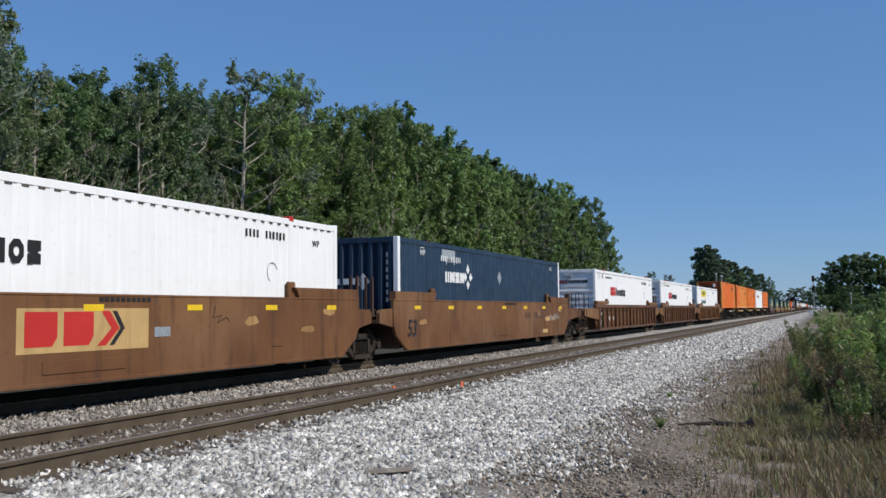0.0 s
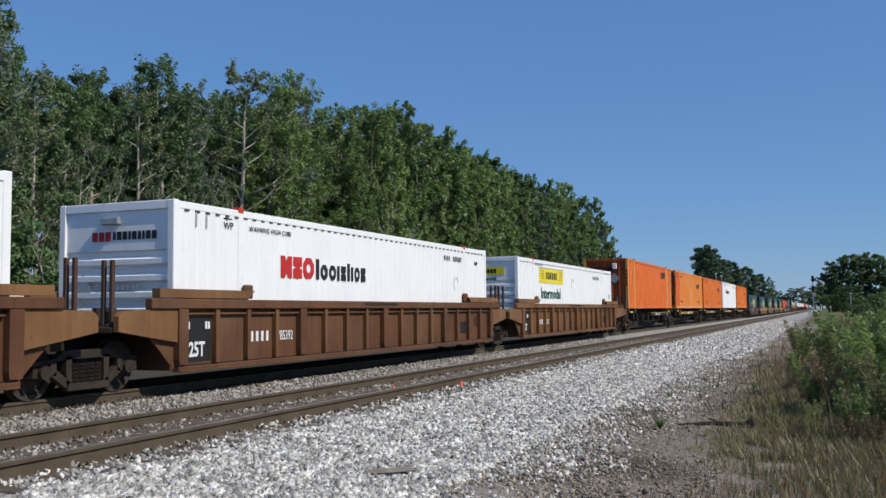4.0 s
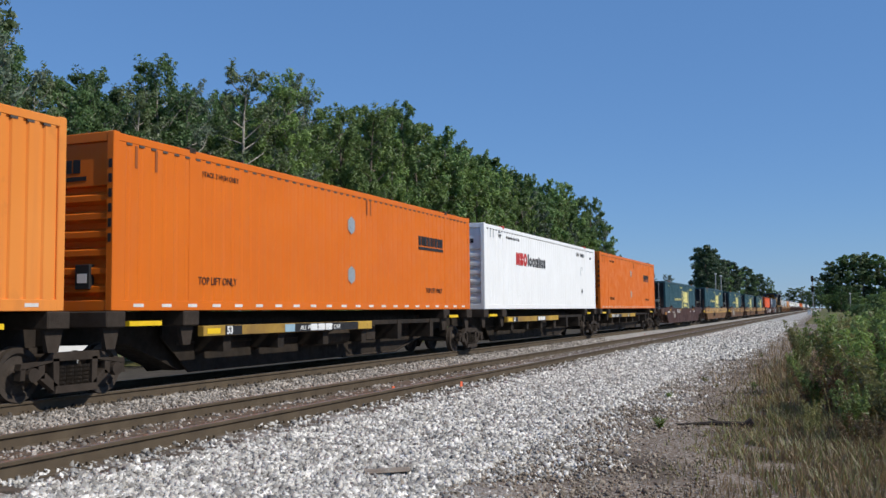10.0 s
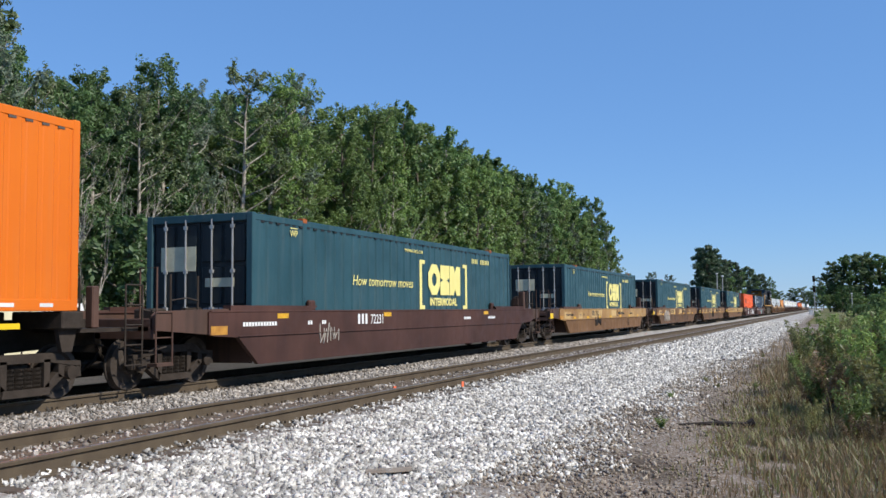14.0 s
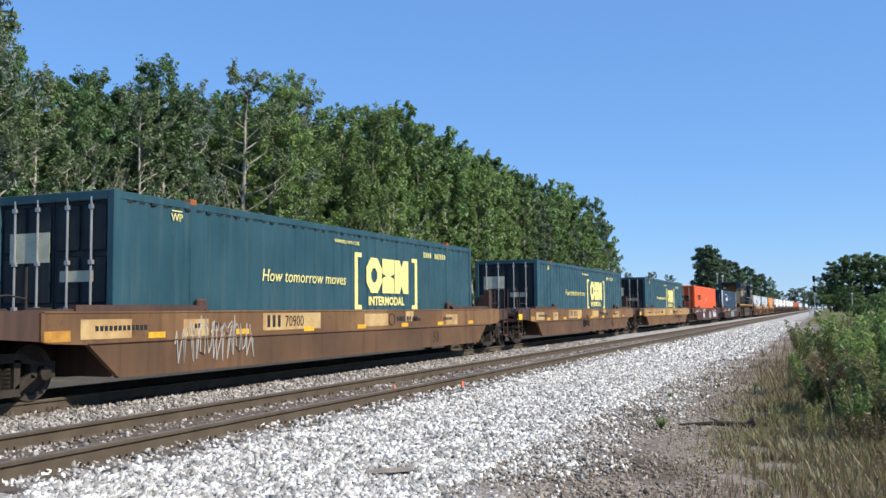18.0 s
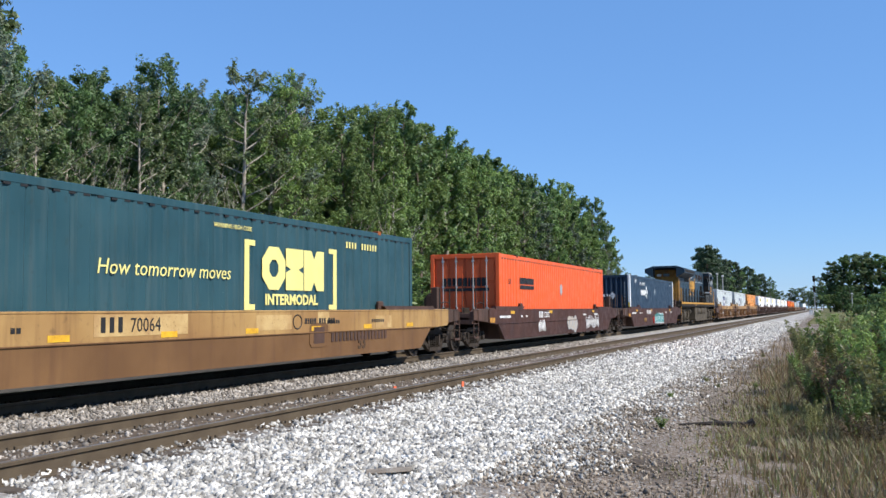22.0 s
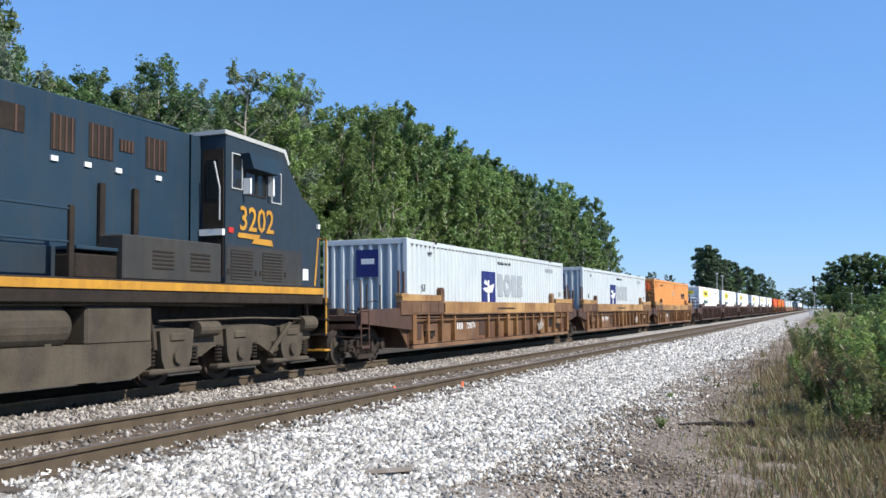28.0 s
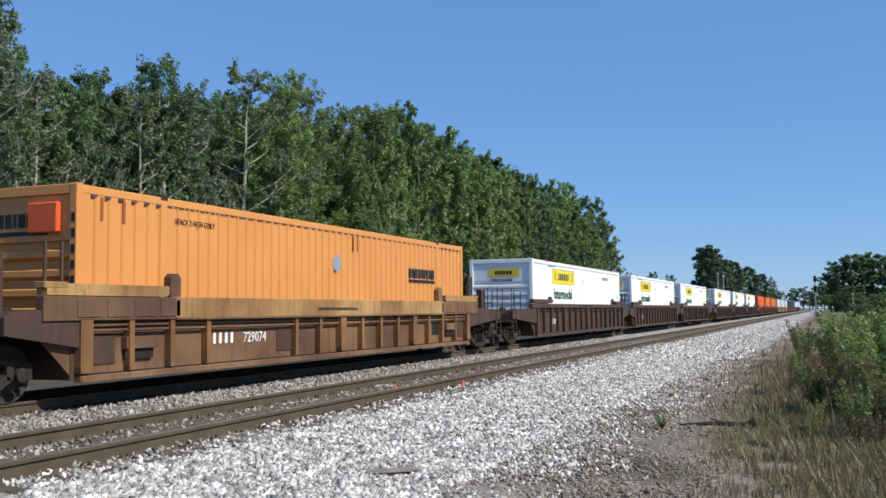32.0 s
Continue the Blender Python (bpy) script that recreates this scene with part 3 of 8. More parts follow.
def container(name, label, mat, post=None, end="ribs", pitch=0.30, depth=0.028, end_mat=None, group="containers on the train"):
    """A 53-foot container standing on z = 0, its leading end at -y."""
    post, end_mat = post or mat, end_mat or mat
    ob = thing(name, label, "container", group)
    L1 = 6.06  # lifting posts, as far apart as those of a 40-foot box
    for a, b in ((-HL + 0.1, -L1 - 0.09), (-L1 + 0.09, L1 - 0.09), (L1 + 0.09, HL - 0.1)):
        part("side_panel", corrugated(HW - 0.006, a, b, 0.17, CH - 0.15, pitch, depth, 1), mat, ob)
    part("side_panel", corrugated(-HW + 0.006, -HL + 0.1, HL - 0.1, 0.17, CH - 0.15, 0.6, depth, -1), mat, ob)
    part("roof", bx(-HW + 0.04, HW - 0.04, -HL + 0.05, HL - 0.05, CH - 0.05, CH - 0.012), mat, ob)
    part("floor", bx(-HW + 0.05, HW - 0.05, -HL + 0.05, HL - 0.05, 0.03, 0.15), M_CROOF, ob, "dark underside with cross members")
    for s in (-1, 1):
        part("top_rail", bx(s * (HW - 0.07), s * HW, -HL + 0.1, HL - 0.1, CH - 0.15, CH - 0.02, 0.008), mat, ob)
        part("bottom_rail", bx(s * (HW - 0.07), s * HW, -HL + 0.1, HL - 0.1, 0.0, 0.17, 0.008), mat, ob)
        for y in (-HL, HL - 0.15):
            part("corner_post", bx(s * (HW - 0.14), s * (HW + 0.002), y, y + 0.15, 0, CH, 0.012), post, ob)
        for y in (-L1, L1):
            part("lifting_post", bx(s * (HW - 0.12), s * (HW + 0.003), y - 0.085, y + 0.085, 0.0, CH - 0.02, 0.008), post, ob)
            part("corner_casting", bx(s * (HW - 0.16), s * (HW + 0.008), y - 0.09, y + 0.09, CH - 0.075, CH + 0.03, 0.01), M_REDPAINT if mat is M_CWHITE else M_RUSTMARK if mat is M_CTEAL else M_STEEL, ob)
    # flush dark blocks paint the shade at the groove tops below the rail
    pockets = bmesh.new()
    for i in range(52):
        py = -HL + 0.3 + i * 0.302
        box(pockets, HW - 0.03, HW + 0.0015, py, py + 0.13, CH - 0.185, CH - 0.148)
    tagged(part("rail_pocket", pockets, M_BLACKPAINT if mat in (M_CNAVY, M_CTEAL) else M_POCKET, ob), kind="stuff")
    # trailing end, plain
    part("end_wall", bx(-HW + 0.13, HW - 0.13, HL - 0.09, HL - 0.03, 0.1, CH - 0.1), mat, ob)
    y = -HL
    part("end_sill", bx(-HW + 0.13, HW - 0.13, y + 0.005, y + 0.12, 0.0, 0.17, 0.01), post, ob)
    part("end_header", bx(-HW + 0.13, HW - 0.13, y + 0.005, y + 0.12, CH - 0.16, CH - 0.005, 0.01), post, ob)
    if end == "corrugated":
        end_wall(0.29, 0.12, end_mat, ob, y + 0.012)
    elif end == "panel":  # five slim uprights on a flat sheet
        part("end_wall", bx(-HW + 0.13, HW - 0.13, y + 0.08, y + 0.12, 0.16, CH - 0.15), end_mat, ob)
        for i in range(5):
            x = -0.9 + i * 0.42
            part("rib", bx(x - 0.03, x + 0.03, y + 0.03, y + 0.09, 0.17, CH - 0.16, 0.015), end_mat, ob)
    elif end == "ribs":  # flat sheet above, pressed horizontal ribs below
        part("end_wall", bx(-HW + 0.13, HW - 0.13, y + 0.12, y + 0.16, 0.16, CH - 0.15), end_mat, ob)
        part("end_panel", bx(-HW + 0.13, HW - 0.13, y + 0.045, y + 0.121, 2.02, CH - 0.16, 0.01), end_mat, ob)
        for i in range(6):
            z = 0.24 + i * 0.295
            bm = bmesh.new()
            prism(bm, [(y + 0.125, z), (y + 0.02, z + 0.06), (y + 0.02, z + 0.15), (y + 0.125, z + 0.21)], -HW + 0.15, HW - 0.15)
            part("rib", bm, end_mat, ob)
    elif end == "doors":
        for s in (-1, 1):
            d = part("door", bx(s * 0.01, s * (HW - 0.14), y + 0.07, y + 0.12, 0.17, CH - 0.16), end_mat, ob, "steel door with pressed panels")
            for i in range(3):
                for j in range(2):
                    xa = s * (0.06 + j * 0.55)
                    za = 0.22 + i * 0.85
                    part("door_panel", bx(xa, xa + s * 0.49, y + 0.045, y + 0.072, za, za + 0.76, 0.02), end_mat, d)
            for k in (0.32, 0.82):
                x = s * k
                r = bmesh.new()
                rod(r, (x, y + 0.015, 0.1), (x, y + 0.015, CH - 0.1), 0.02, 6)
                for zz in (0.22, 0.95, 1.7, 2.6):
                    box(r, x - 0.04, x + 0.04, y - 0.01, y + 0.06, zz, zz + 0.07)
                part("lock_rod", r, M_GALV, d, "galvanised locking rod")
    return ob


SX = HW + 0.0015  # where paint lies on the side


def mark_shape(kind, mat, ob, y, z, w, h, label="", x=SX):
    """One plain shape of a trade mark: ring, waist (notched at the sides), glass (notched above and below), bar or block."""
    bm = bmesh.new()
    lo, hi = x - 0.002, x + 0.004
    if kind == "ring":
        cy, cz, c = y + w / 2, z + h / 2, 0.30
        out = [(cy + w * 0.541 * math.cos(0.3927 + k * 0.7854), cz + h * 0.541 * math.sin(0.3927 + k * 0.7854)) for k in range(8)]
        inn = [(cy + (p - cy) * (1 - 2 * c), cz + (q - cz) * (1 - 2 * c)) for p, q in out]
        rows = [[bm.verts.new((xx, p, q)) for p, q in line] for xx, line in ((lo, out), (hi, out), (hi, inn), (lo, inn))]
        for i in range(4):
            for k in range(8):
                bm.faces.new((rows[i][k], rows[i][(k + 1) % 8], rows[(i + 1) % 4][(k + 1) % 8], rows[(i + 1) % 4][k]))
        bmesh.ops.recalc_face_normals(bm, faces=bm.faces[:])
    else:
        pts = {"waist": [(0, 0), (1, 0), (1, 0.42), (0.70, 0.5), (1, 0.58), (1, 1), (0, 1), (0, 0.58), (0.30, 0.5), (0, 0.42)],
               "glass": [(0, 0), (0.36, 0), (0.5, 0.22), (0.64, 0), (1, 0), (1, 1), (0.64, 1), (0.5, 0.78), (0.36, 1), (0, 1)],
               "block": [(0, 0), (1, 0), (1, 0.8), (0.75, 1), (0, 1)], "bar": [(0, 0), (1, 0), (1, 1), (0, 1)]}[kind]
        prism(bm, [(y + p * w, z + q * h) for p, q in pts], lo, hi)
    return part("trade_mark", bm, mat, ob, label)


def mark_row(mat, ob, y, z, shapes, h, gap, label="", x=SX):
    """A row of plain shapes (kind, width, share of the full height), each a part."""
    for kind, w, k in shapes:
        mark_shape(kind, mat, ob, y, z, w, h * k, label, x)
        y += w + gap


def blocks(name, mat, ob, y, z, widths, h, gap, label=""):
    """A small row of plain upright blocks in a trade name's colour, too fine to pick apart."""
    bm = bmesh.new()
    for i, w in enumerate(widths):
        c = min(w, h) * (0.22 if i % 2 else 0.12)
        prism(bm, [(y + c, z), (y + w, z), (y + w, z + h - c), (y + w - c, z + h), (y, z + h), (y, z + c)], SX - 0.002, SX + 0.004)
        y += w + gap
    return tagged(part(name, bm, mat, ob, label), kind="stuff")


def disc(name, mat, ob, y, z, ry, rz, label="", seg=6, x=SX):
    bm = bmesh.new()
    prism(bm, [(y + ry * math.cos(6.28318 * i / seg + 1.5708), z + rz * math.sin(6.28318 * i / seg + 1.5708)) for i in range(seg)], x - 0.003, x + 0.006)
    return part(name, bm, mat, ob, label)


def sheet(name, mat, ob, y0, y1, z0, z1, label="", x=SX):
    return part(name, bx(x - 0.003, x + 0.003, y0, y1, z0, z1), mat, ob, label)


def dress_common(ob, mat, words_mat, y_text=7.5):
    lettering("WARNING HIGH CUBE", 0.14, words_mat, ob, SX + 0.003, -HL + y_text, 2.5, spacing=1.1)
    lettering("WP", 0.2, words_mat, ob, SX + 0.003, -HL + 1.45, 2.48)
    sheet("underline", words_mat, ob, -HL + 1.45, -HL + 1.72, 2.67, 2.69)
    bars("stencil_line", words_mat, ob, SX, HL - 3.7, 2.40, [0.06, 0.06, 0.06, 0.06, -0.12, 0.06, 0.06, 0.06, 0.06, 0.06, 0.06], 0.15, 0.07)
    lettering("WP", 0.2, words_mat, ob, SX + 0.003, HL - 1.15, 2.34)


def white_logistics_container():
    ob = container("shipping_container", "white ribbed container with red and black trade lettering", M_CWHITE, end="ribs", depth=0.014)
    dress_common(ob, M_CWHITE, M_BLACKPAINT, 2.3)
    y, z = -HL + 3.45, 1.62
    mark_row(M_REDPAINT, ob, y, z, [("glass", 0.44, 1), ("waist", 0.36, 1), ("ring", 0.46, 1)], 0.46, 0.05, "plain red shape")
    mark_row(M_BLACKPAINT, ob, y + 1.45, z, [("bar", 0.14, 1), ("ring", 0.32, 0.74), ("ring", 0.32, 0.74), ("bar", 0.10, 0.74), ("waist", 0.24, 0.74), ("bar", 0.13, 0.9), ("bar", 0.10, 0.74),
                                              ("ring", 0.26, 0.74), ("waist", 0.24, 0.74)], 0.46, 0.07, "plain black shape")
    e = -HL + 0.04
    bars("trade_mark", M_REDPAINT, ob, -0.55, e, 2.20, [0.12, 0.12, 0.12], 0.17, 0.03, "small red blocks", 0)
    bars("trade_mark", M_BLACKPAINT, ob, -0.08, e, 2.22, [0.06, 0.1, 0.1, 0.05, 0.1, 0.07, 0.05, 0.1, 0.1], 0.15, 0.03, "small black blocks", 0)
    part("vent_box", bx(-0.3, 0.1, -HL - 0.05, e, 2.5, 2.62, 0.01), M_GALV, ob)
    lozenge = bmesh.new()
    prism(lozenge, [(-0.22, 0), (0, -0.28), (0.22, 0), (0, 0.28)], 0, 0.006)
    lozenge.transform(Matrix(((0, 1, 0, -0.75), (-1, 0, 0, -HL + 0.03), (0, 0, 1, 1.32), (0, 0, 0, 1))))
    part("warning_placard", lozenge, M_SILVER, ob)
    bars("stencil_line", M_GREYPAINT, ob, -0.4, -HL + 0.03, 1.32, [0.09] * 8, 0.1, 0.025, "", 0)
    ring = bmesh.new()
    pipe(ring, [(SX, 13.4 - HL + 0.18 * math.cos(0.3 + k * 0.4), 1.72 + 0.2 * math.sin(0.3 + k * 0.4)) for k in range(11)], 0.008, 4)
    part("emblem", ring, M_GREYPAINT, ob, "faint broken grey ring")
    bars("stencil_line", M_BLACKPAINT, ob, SX, 13.35 - HL, 0.72, [0.10, 0.05], 0.17, 0.04)
    for yy in (0.6, 0.9):
        sheet("hand_mark", M_GREYPAINT, ob, -HL + yy, -HL + yy + 0.05, 2.45, 2.68)
    return ob


def yellow_panel_container():
    ob = container("shipping_container", "white container with a yellow name panel and green lettering", M_CWHITE, end="ribs", depth=0.020)
    y = -HL + 2.75
    panel = sheet("name_panel", M_BRIGHTYELLOW, ob, y, y + 3.65, 1.98, 2.57, "yellow name panel with black blocks")
    mark_row(M_BLACKPAINT, panel, y + 0.95, 2.14, [("block", 0.15, 1), ("waist", 0.20, 1), ("glass", 0.26, 1), ("block", 0.24, 1), ("waist", 0.26, 1), ("bar", 0.11, 1)], 0.29, 0.09, "", SX + 0.004)
    for s, yy in ((1, y + 0.15), (-1, y + 3.5)):
        bm = bmesh.new()
        for k in range(4):
            prism(bm, [(yy + s * 0.05 * k, 2.5 - 0.1 * k), (yy + s * (0.5 + 0.02 * k), 2.46 - 0.1 * k), (yy + s * (0.5 + 0.02 * k), 2.435 - 0.1 * k), (yy + s * 0.05 * k, 2.475 - 0.1 * k)], SX + 0.003, SX + 0.008)
        part("stripe_emblem", bm, M_BLACKPAINT, panel)
    sheet("panel_border", M_BLACKPAINT, panel, y, y + 3.65, 2.57, 2.59, x=SX + 0.001)
    lettering("Intermodal", 0.60, M_GREENPAINT, ob, SX + 0.003, y + 0.22, 1.37, label="dark green lettering", bold=0.012, squeeze=1.12)
    lettering("53", 0.28, M_BLACKPAINT, ob, SX + 0.003, HL - 0.75, 1.45)
    bars("stencil_line", M_GREYPAINT, ob, SX, -HL + 2.1, 2.66, [0.1] * 9, 0.09, 0.03)
    bars("stencil_line", M_GREYPAINT, ob, SX, HL - 4.2, 2.35, [0.13] * 8, 0.15, 0.04)
    e = -HL + 0.04
    part("name_panel", bx(-0.5, 0.75, e - 0.006, e, 2.22, 2.52), M_BRIGHTYELLOW, ob, "small yellow name panel")
    bars("trade_mark", M_BLACKPAINT, ob, -0.25, e - 0.005, 2.29, [0.07, 0.07, 0.1, 0.1, 0.1, 0.1], 0.15, 0.03, "", 0)
    lettering("Intermodal", 0.19, M_GREENPAINT, ob, -0.4, e - 0.002, 2.03, face=0, bold=0.004)
    bars("stencil_line", M_GREYPAINT, ob, -0.35, -HL + 0.026, 1.4, [0.1] * 9, 0.12, 0.03, "", 0)
    ring = bmesh.new()
    pipe(ring, [(SX, 8.0 - HL + 0.2 * math.cos(0.5 + k * 0.5), 1.95 + 0.32 * math.sin(0.5 + k * 0.5)) for k in range(7)], 0.011, 4)
    part("scuff", ring, M_GREYPAINT, ob)
    return ob


def navy_container():
    ob = container("shipping_container", "dark navy container with white corner posts and a white emblem", M_CNAVY, post=M_CNAVY, end="corrugated", depth=0.007)
    for o in [c for c in ob.children if c.name.split(".")[0] == "corner_post"]:
        o.data.materials[0] = M_CWHITE
        o["label"] = "white-painted corner post"
    y, z = -HL + 3.32, 1.75
    mark_row(M_WHITE, ob, y, z, [("bar", 0.14, 1), ("bar", 0.10, 1), ("glass", 0.40, 1), ("waist", 0.34, 1), ("glass", 0.34, 1)], 0.32, 0.06, "plain white shape")
    cy, cz = y + 1.9, z + 0.2
    for a in range(4):
        c, s = math.cos(a * 1.5708), math.sin(a * 1.5708)
        pts = [(0.10, 0.0), (0.22, 0.14), (0.40, 0.0), (0.22, -0.14)]
        part("emblem", prism(bmesh.new(), [(cy + p * c - q * s, cz + (p * s + q * c)) for p, q in pts], SX - 0.002, SX + 0.005), M_WHITE, ob, "white lozenge of the emblem")
    bars("stencil_line", M_WHITE, ob, SX, -HL + 3.0, 2.36, [0.06, 0.06, 0.06, 0.06, -0.12, 0.06, 0.06, 0.06, 0.06, 0.06, 0.06], 0.17, 0.085)
    lettering("WP", 0.24, M_WHITE, ob, SX + 0.003, -HL + 1.45, 2.46)
    sheet("underline", M_WHITE, ob, -HL + 1.5, -HL + 1.75, 2.67, 2.69)
    lettering("WP", 0.2, M_WHITE, ob, SX + 0.003, HL - 1.5, 2.5)
    disc("warning_placard", M_SILVER, ob, -HL + 8.3, 2.02, 0.22, 0.24, "silver diamond sticker", 4)
    e = -HL + 0.018
    bars("trade_mark", M_WHITE, ob, -0.75, e, 1.63, [0.16, 0.18, 0.16, 0.16], 0.16, 0.03, "small white blocks", 0)
    mini = bmesh.new()
    prism(mini, [(-0.2, 0), (0, -0.23), (0.2, 0), (0, 0.23)], 0, 0.006)
    mini.transform(Matrix(((0, 1, 0, 0.25), (-1, 0, 0, e), (0, 0, 1, 1.7), (0, 0, 0, 1))))
    part("emblem", mini, M_WHITE, ob)
    for i in range(7):
        part("stencil_mark", bx(0.94, 1.00, e - 0.004, e + 0.002, 2.35 - i * 0.2, 2.47 - i * 0.2), M_GREYPAINT, ob)
    part("label_strip", bx(HW - 0.13, HW - 0.04, -HL - 0.004, -HL + 0.002, 0.5, 1.3), M_YELLOW, ob, "worn yellow warning strip")
    return ob


def teal_container():
    ob = container("shipping_container", "dark teal container with yellow bracketed emblem and lettering", M_CTEAL, end="doors", depth=0.024, pitch=0.42,
                   end_mat=M_DOORDARK)
    yel = M_PALEYELLOW
    lettering("How tomorrow moves", 0.36, yel, ob, SX + 0.003, -HL + 4.2, 1.53, label="pale yellow slanted lettering", slant=0.18, squeeze=1.04)
    a, b = -HL + 8.19, -HL + 11.88
    for s, y in ((1, a), (-1, b)):
        bm = bmesh.new()
        box(bm, SX - 0.002, SX + 0.005, y, y + s * 0.16, 0.95, 2.33)
        box(bm, SX - 0.002, SX + 0.005, y + s * 0.16, y + s * 0.36, 2.22, 2.33)
        box(bm, SX - 0.002, SX + 0.005, y + s * 0.16, y + s * 0.36, 0.95, 1.06)
        part("bracket", bm, yel, ob, "yellow square bracket")
    mark_row(yel, ob, a + 0.62, 1.36, [("ring", 0.86, 1), ("waist", 0.70, 1), ("glass", 0.86, 1)], 0.88, 0.03, "heavy yellow shape")
    lettering("INTERMODAL", 0.30, yel, ob, SX + 0.003, a + 0.72, 1.06, label="yellow capitals", bold=0.01, squeeze=1.12)
    lettering("WARNING HIGH CUBE", 0.12, yel, ob, SX + 0.003, -HL + 7.2, 2.5)
    lettering("WP", 0.2, yel, ob, SX + 0.003, -HL + 1.4, 2.5)
    sheet("underline", yel, ob, -HL + 1.42, -HL + 1.7, 2.67, 2.69)
    bars("stencil_line", yel, ob, SX, -HL + 12.35, 2.40, [0.07, 0.07, 0.07, 0.07, -0.14, 0.07, 0.07, 0.07, 0.07, 0.07, 0.07], 0.15, 0.075)
    e = -HL + 0.042
    part("placard", bx(-0.95, -0.08, e - 0.006, e, 1.75, 2.25), M_CREAMPLATE, ob, "cream placard on the door")
    part("placard", bx(0.15, 0.85, e - 0.006, e, 1.42, 1.6), M_CREAMPLATE, ob, "small cream data plate")
    bars("stencil_line", M_GREYPAINT, ob, 0.1, e, 0.85, [0.1] * 7, 0.15, 0.03, "", 0)
    bars("stencil_line", M_GREYPAINT, ob, -1.0, e, 0.85, [0.1] * 7, 0.1, 0.03, "", 0)
    return ob


def orange_container(mat, label, end="ribs", faded=False):
    ob = container("shipping_container", label, mat, end=end, depth=0.034 if mat is M_CPALE or faded else 0.010, end_mat=M_CRUSTEND if faded else None)
    y = -HL
    blocks("trade_mark", M_BLACKPAINT, ob, y + 12.1, 1.80, [0.16, 0.16, 0.18, 0.18, 0.16, 0.08, 0.18, 0.16, 0.18], 0.26, 0.04, "row of plain black blocks")
    sheet("underline", M_BLACKPAINT, ob, y + 12.1, y + 13.9, 1.68, 1.76, "black bar")
    for z in (0.83, 2.02):
        disc("warning_placard", M_SILVER, ob, y + 8.1, z, 0.2, 0.22, "silver sticker", 6)
    lettering("TOP LIFT ONLY", 0.20, M_BLACKPAINT, ob, SX + 0.003, y + 2.2, 0.47, squeeze=0.85)
    lettering("TOP LIFT ONLY", 0.20, M_BLACKPAINT, ob, SX + 0.003, y + 12.6, 0.47, squeeze=0.85)
    lettering("STACK 2 HIGH ONLY", 0.14, M_BLACKPAINT, ob, SX + 0.003, y + 2.3, 2.45, squeeze=0.85)
    for k in range(22):
        sheet("reflective_tape", M_TAPE, ob, y + 0.5 + k * 0.71, y + 0.75 + k * 0.71, 0.06, 0.115, x=SX)
    for yy in (0.5, 1.0, 8.9, 9.1):
        sheet("rub_mark", M_RUSTMARK, ob, y + yy, y + yy + 0.06, 2.35, 2.72)
    if end == "ribs":
        e = y + 0.042
        bars("trade_mark", M_BLACKPAINT, ob, -0.9, e, 2.25, [0.14, 0.14, 0.15, 0.15, 0.14, 0.07, 0.15, 0.14, 0.15], 0.22, 0.03, "row of plain black blocks", 0)
        part("underline", bx(-0.7, 0.7, e - 0.004, e + 0.002, 2.12, 2.19), M_BLACKPAINT, ob)
        for i in range(6):
            part("stencil_mark", bx(HW - 0.1, HW - 0.03, y - 0.004, y + 0.002, 2.3 - i * 0.24, 2.44 - i * 0.24), M_BLACKPAINT, ob)
        part("document_box", bx(0.55, 0.85, y - 0.02, y + 0.09, 0.35, 0.75, 0.01), M_BLACKPAINT, ob)
        part("data_plate", bx(0.6, 0.8, y - 0.024, y - 0.018, 0.45, 0.6), M_WHITE, ob)
    return ob


def old_orange_container():
    ob = container("shipping_container", "rust-stained orange container with beige lifting posts", M_CRUSTY, post=M_CBEIGE, end="panel", depth=0.034, pitch=0.45, end_mat=M_CRUSTEND)
    for o in [c for c in ob.children if c.name.split(".")[0] == "end_header"]:
        o.data.materials[0] = M_CRUSTEND
    y = -HL
    for s in (-1, 1):
        part("lifting_post", bx(HW - 0.1, HW + 0.004, s * 6.06 + s * 0.12 - 0.06, s * 6.06 + s * 0.12 + 0.2, 0.0, CH - 0.02, 0.008), M_CBEIGE, ob, "wide beige post")
    blocks("trade_mark", M_BLACKPAINT, ob, y + 11.6, 2.2, [0.16, 0.16, 0.18, 0.18, 0.16, 0.08, 0.18, 0.16, 0.18], 0.26, 0.04, "row of plain black blocks")
    sheet("underline", M_BLACKPAINT, ob, y + 11.6, y + 13.4, 2.05, 2.16, "black bar")
    e = y + 0.078
    bars("trade_mark", M_BLACKPAINT, ob, -0.95, e - 0.05, 2.18, [0.16, 0.16, 0.17, 0.17, 0.16, 0.08, 0.17, 0.16], 0.24, 0.03, "row of plain black blocks", 0)
    part("vent_box", bx(0.40, 0.64, y - 0.06, y + 0.08, 2.28, 2.62, 0.02), M_CWHITE, ob, "white ventilator box")
    lozenge = bmesh.new()
    prism(lozenge, [(-0.3, 0), (0, -0.3), (0.3, 0), (0, 0.3)], 0, 0.006)
    lozenge.transform(Matrix(((0, 1, 0, 0.5), (-1, 0, 0, y + 0.025), (0, 0, 1, 1.75), (0, 0, 0, 1))))
    part("warning_placard", lozenge, M_GREYPAINT, ob, "dull grey warning lozenge")
    for i in range(5):
        part("stencil_mark", bx(HW - 0.12, HW - 0.03, y - 0.004, y + 0.002, 2.1 - i * 0.2, 2.24 - i * 0.2), M_BLACKPAINT, ob)
    return ob


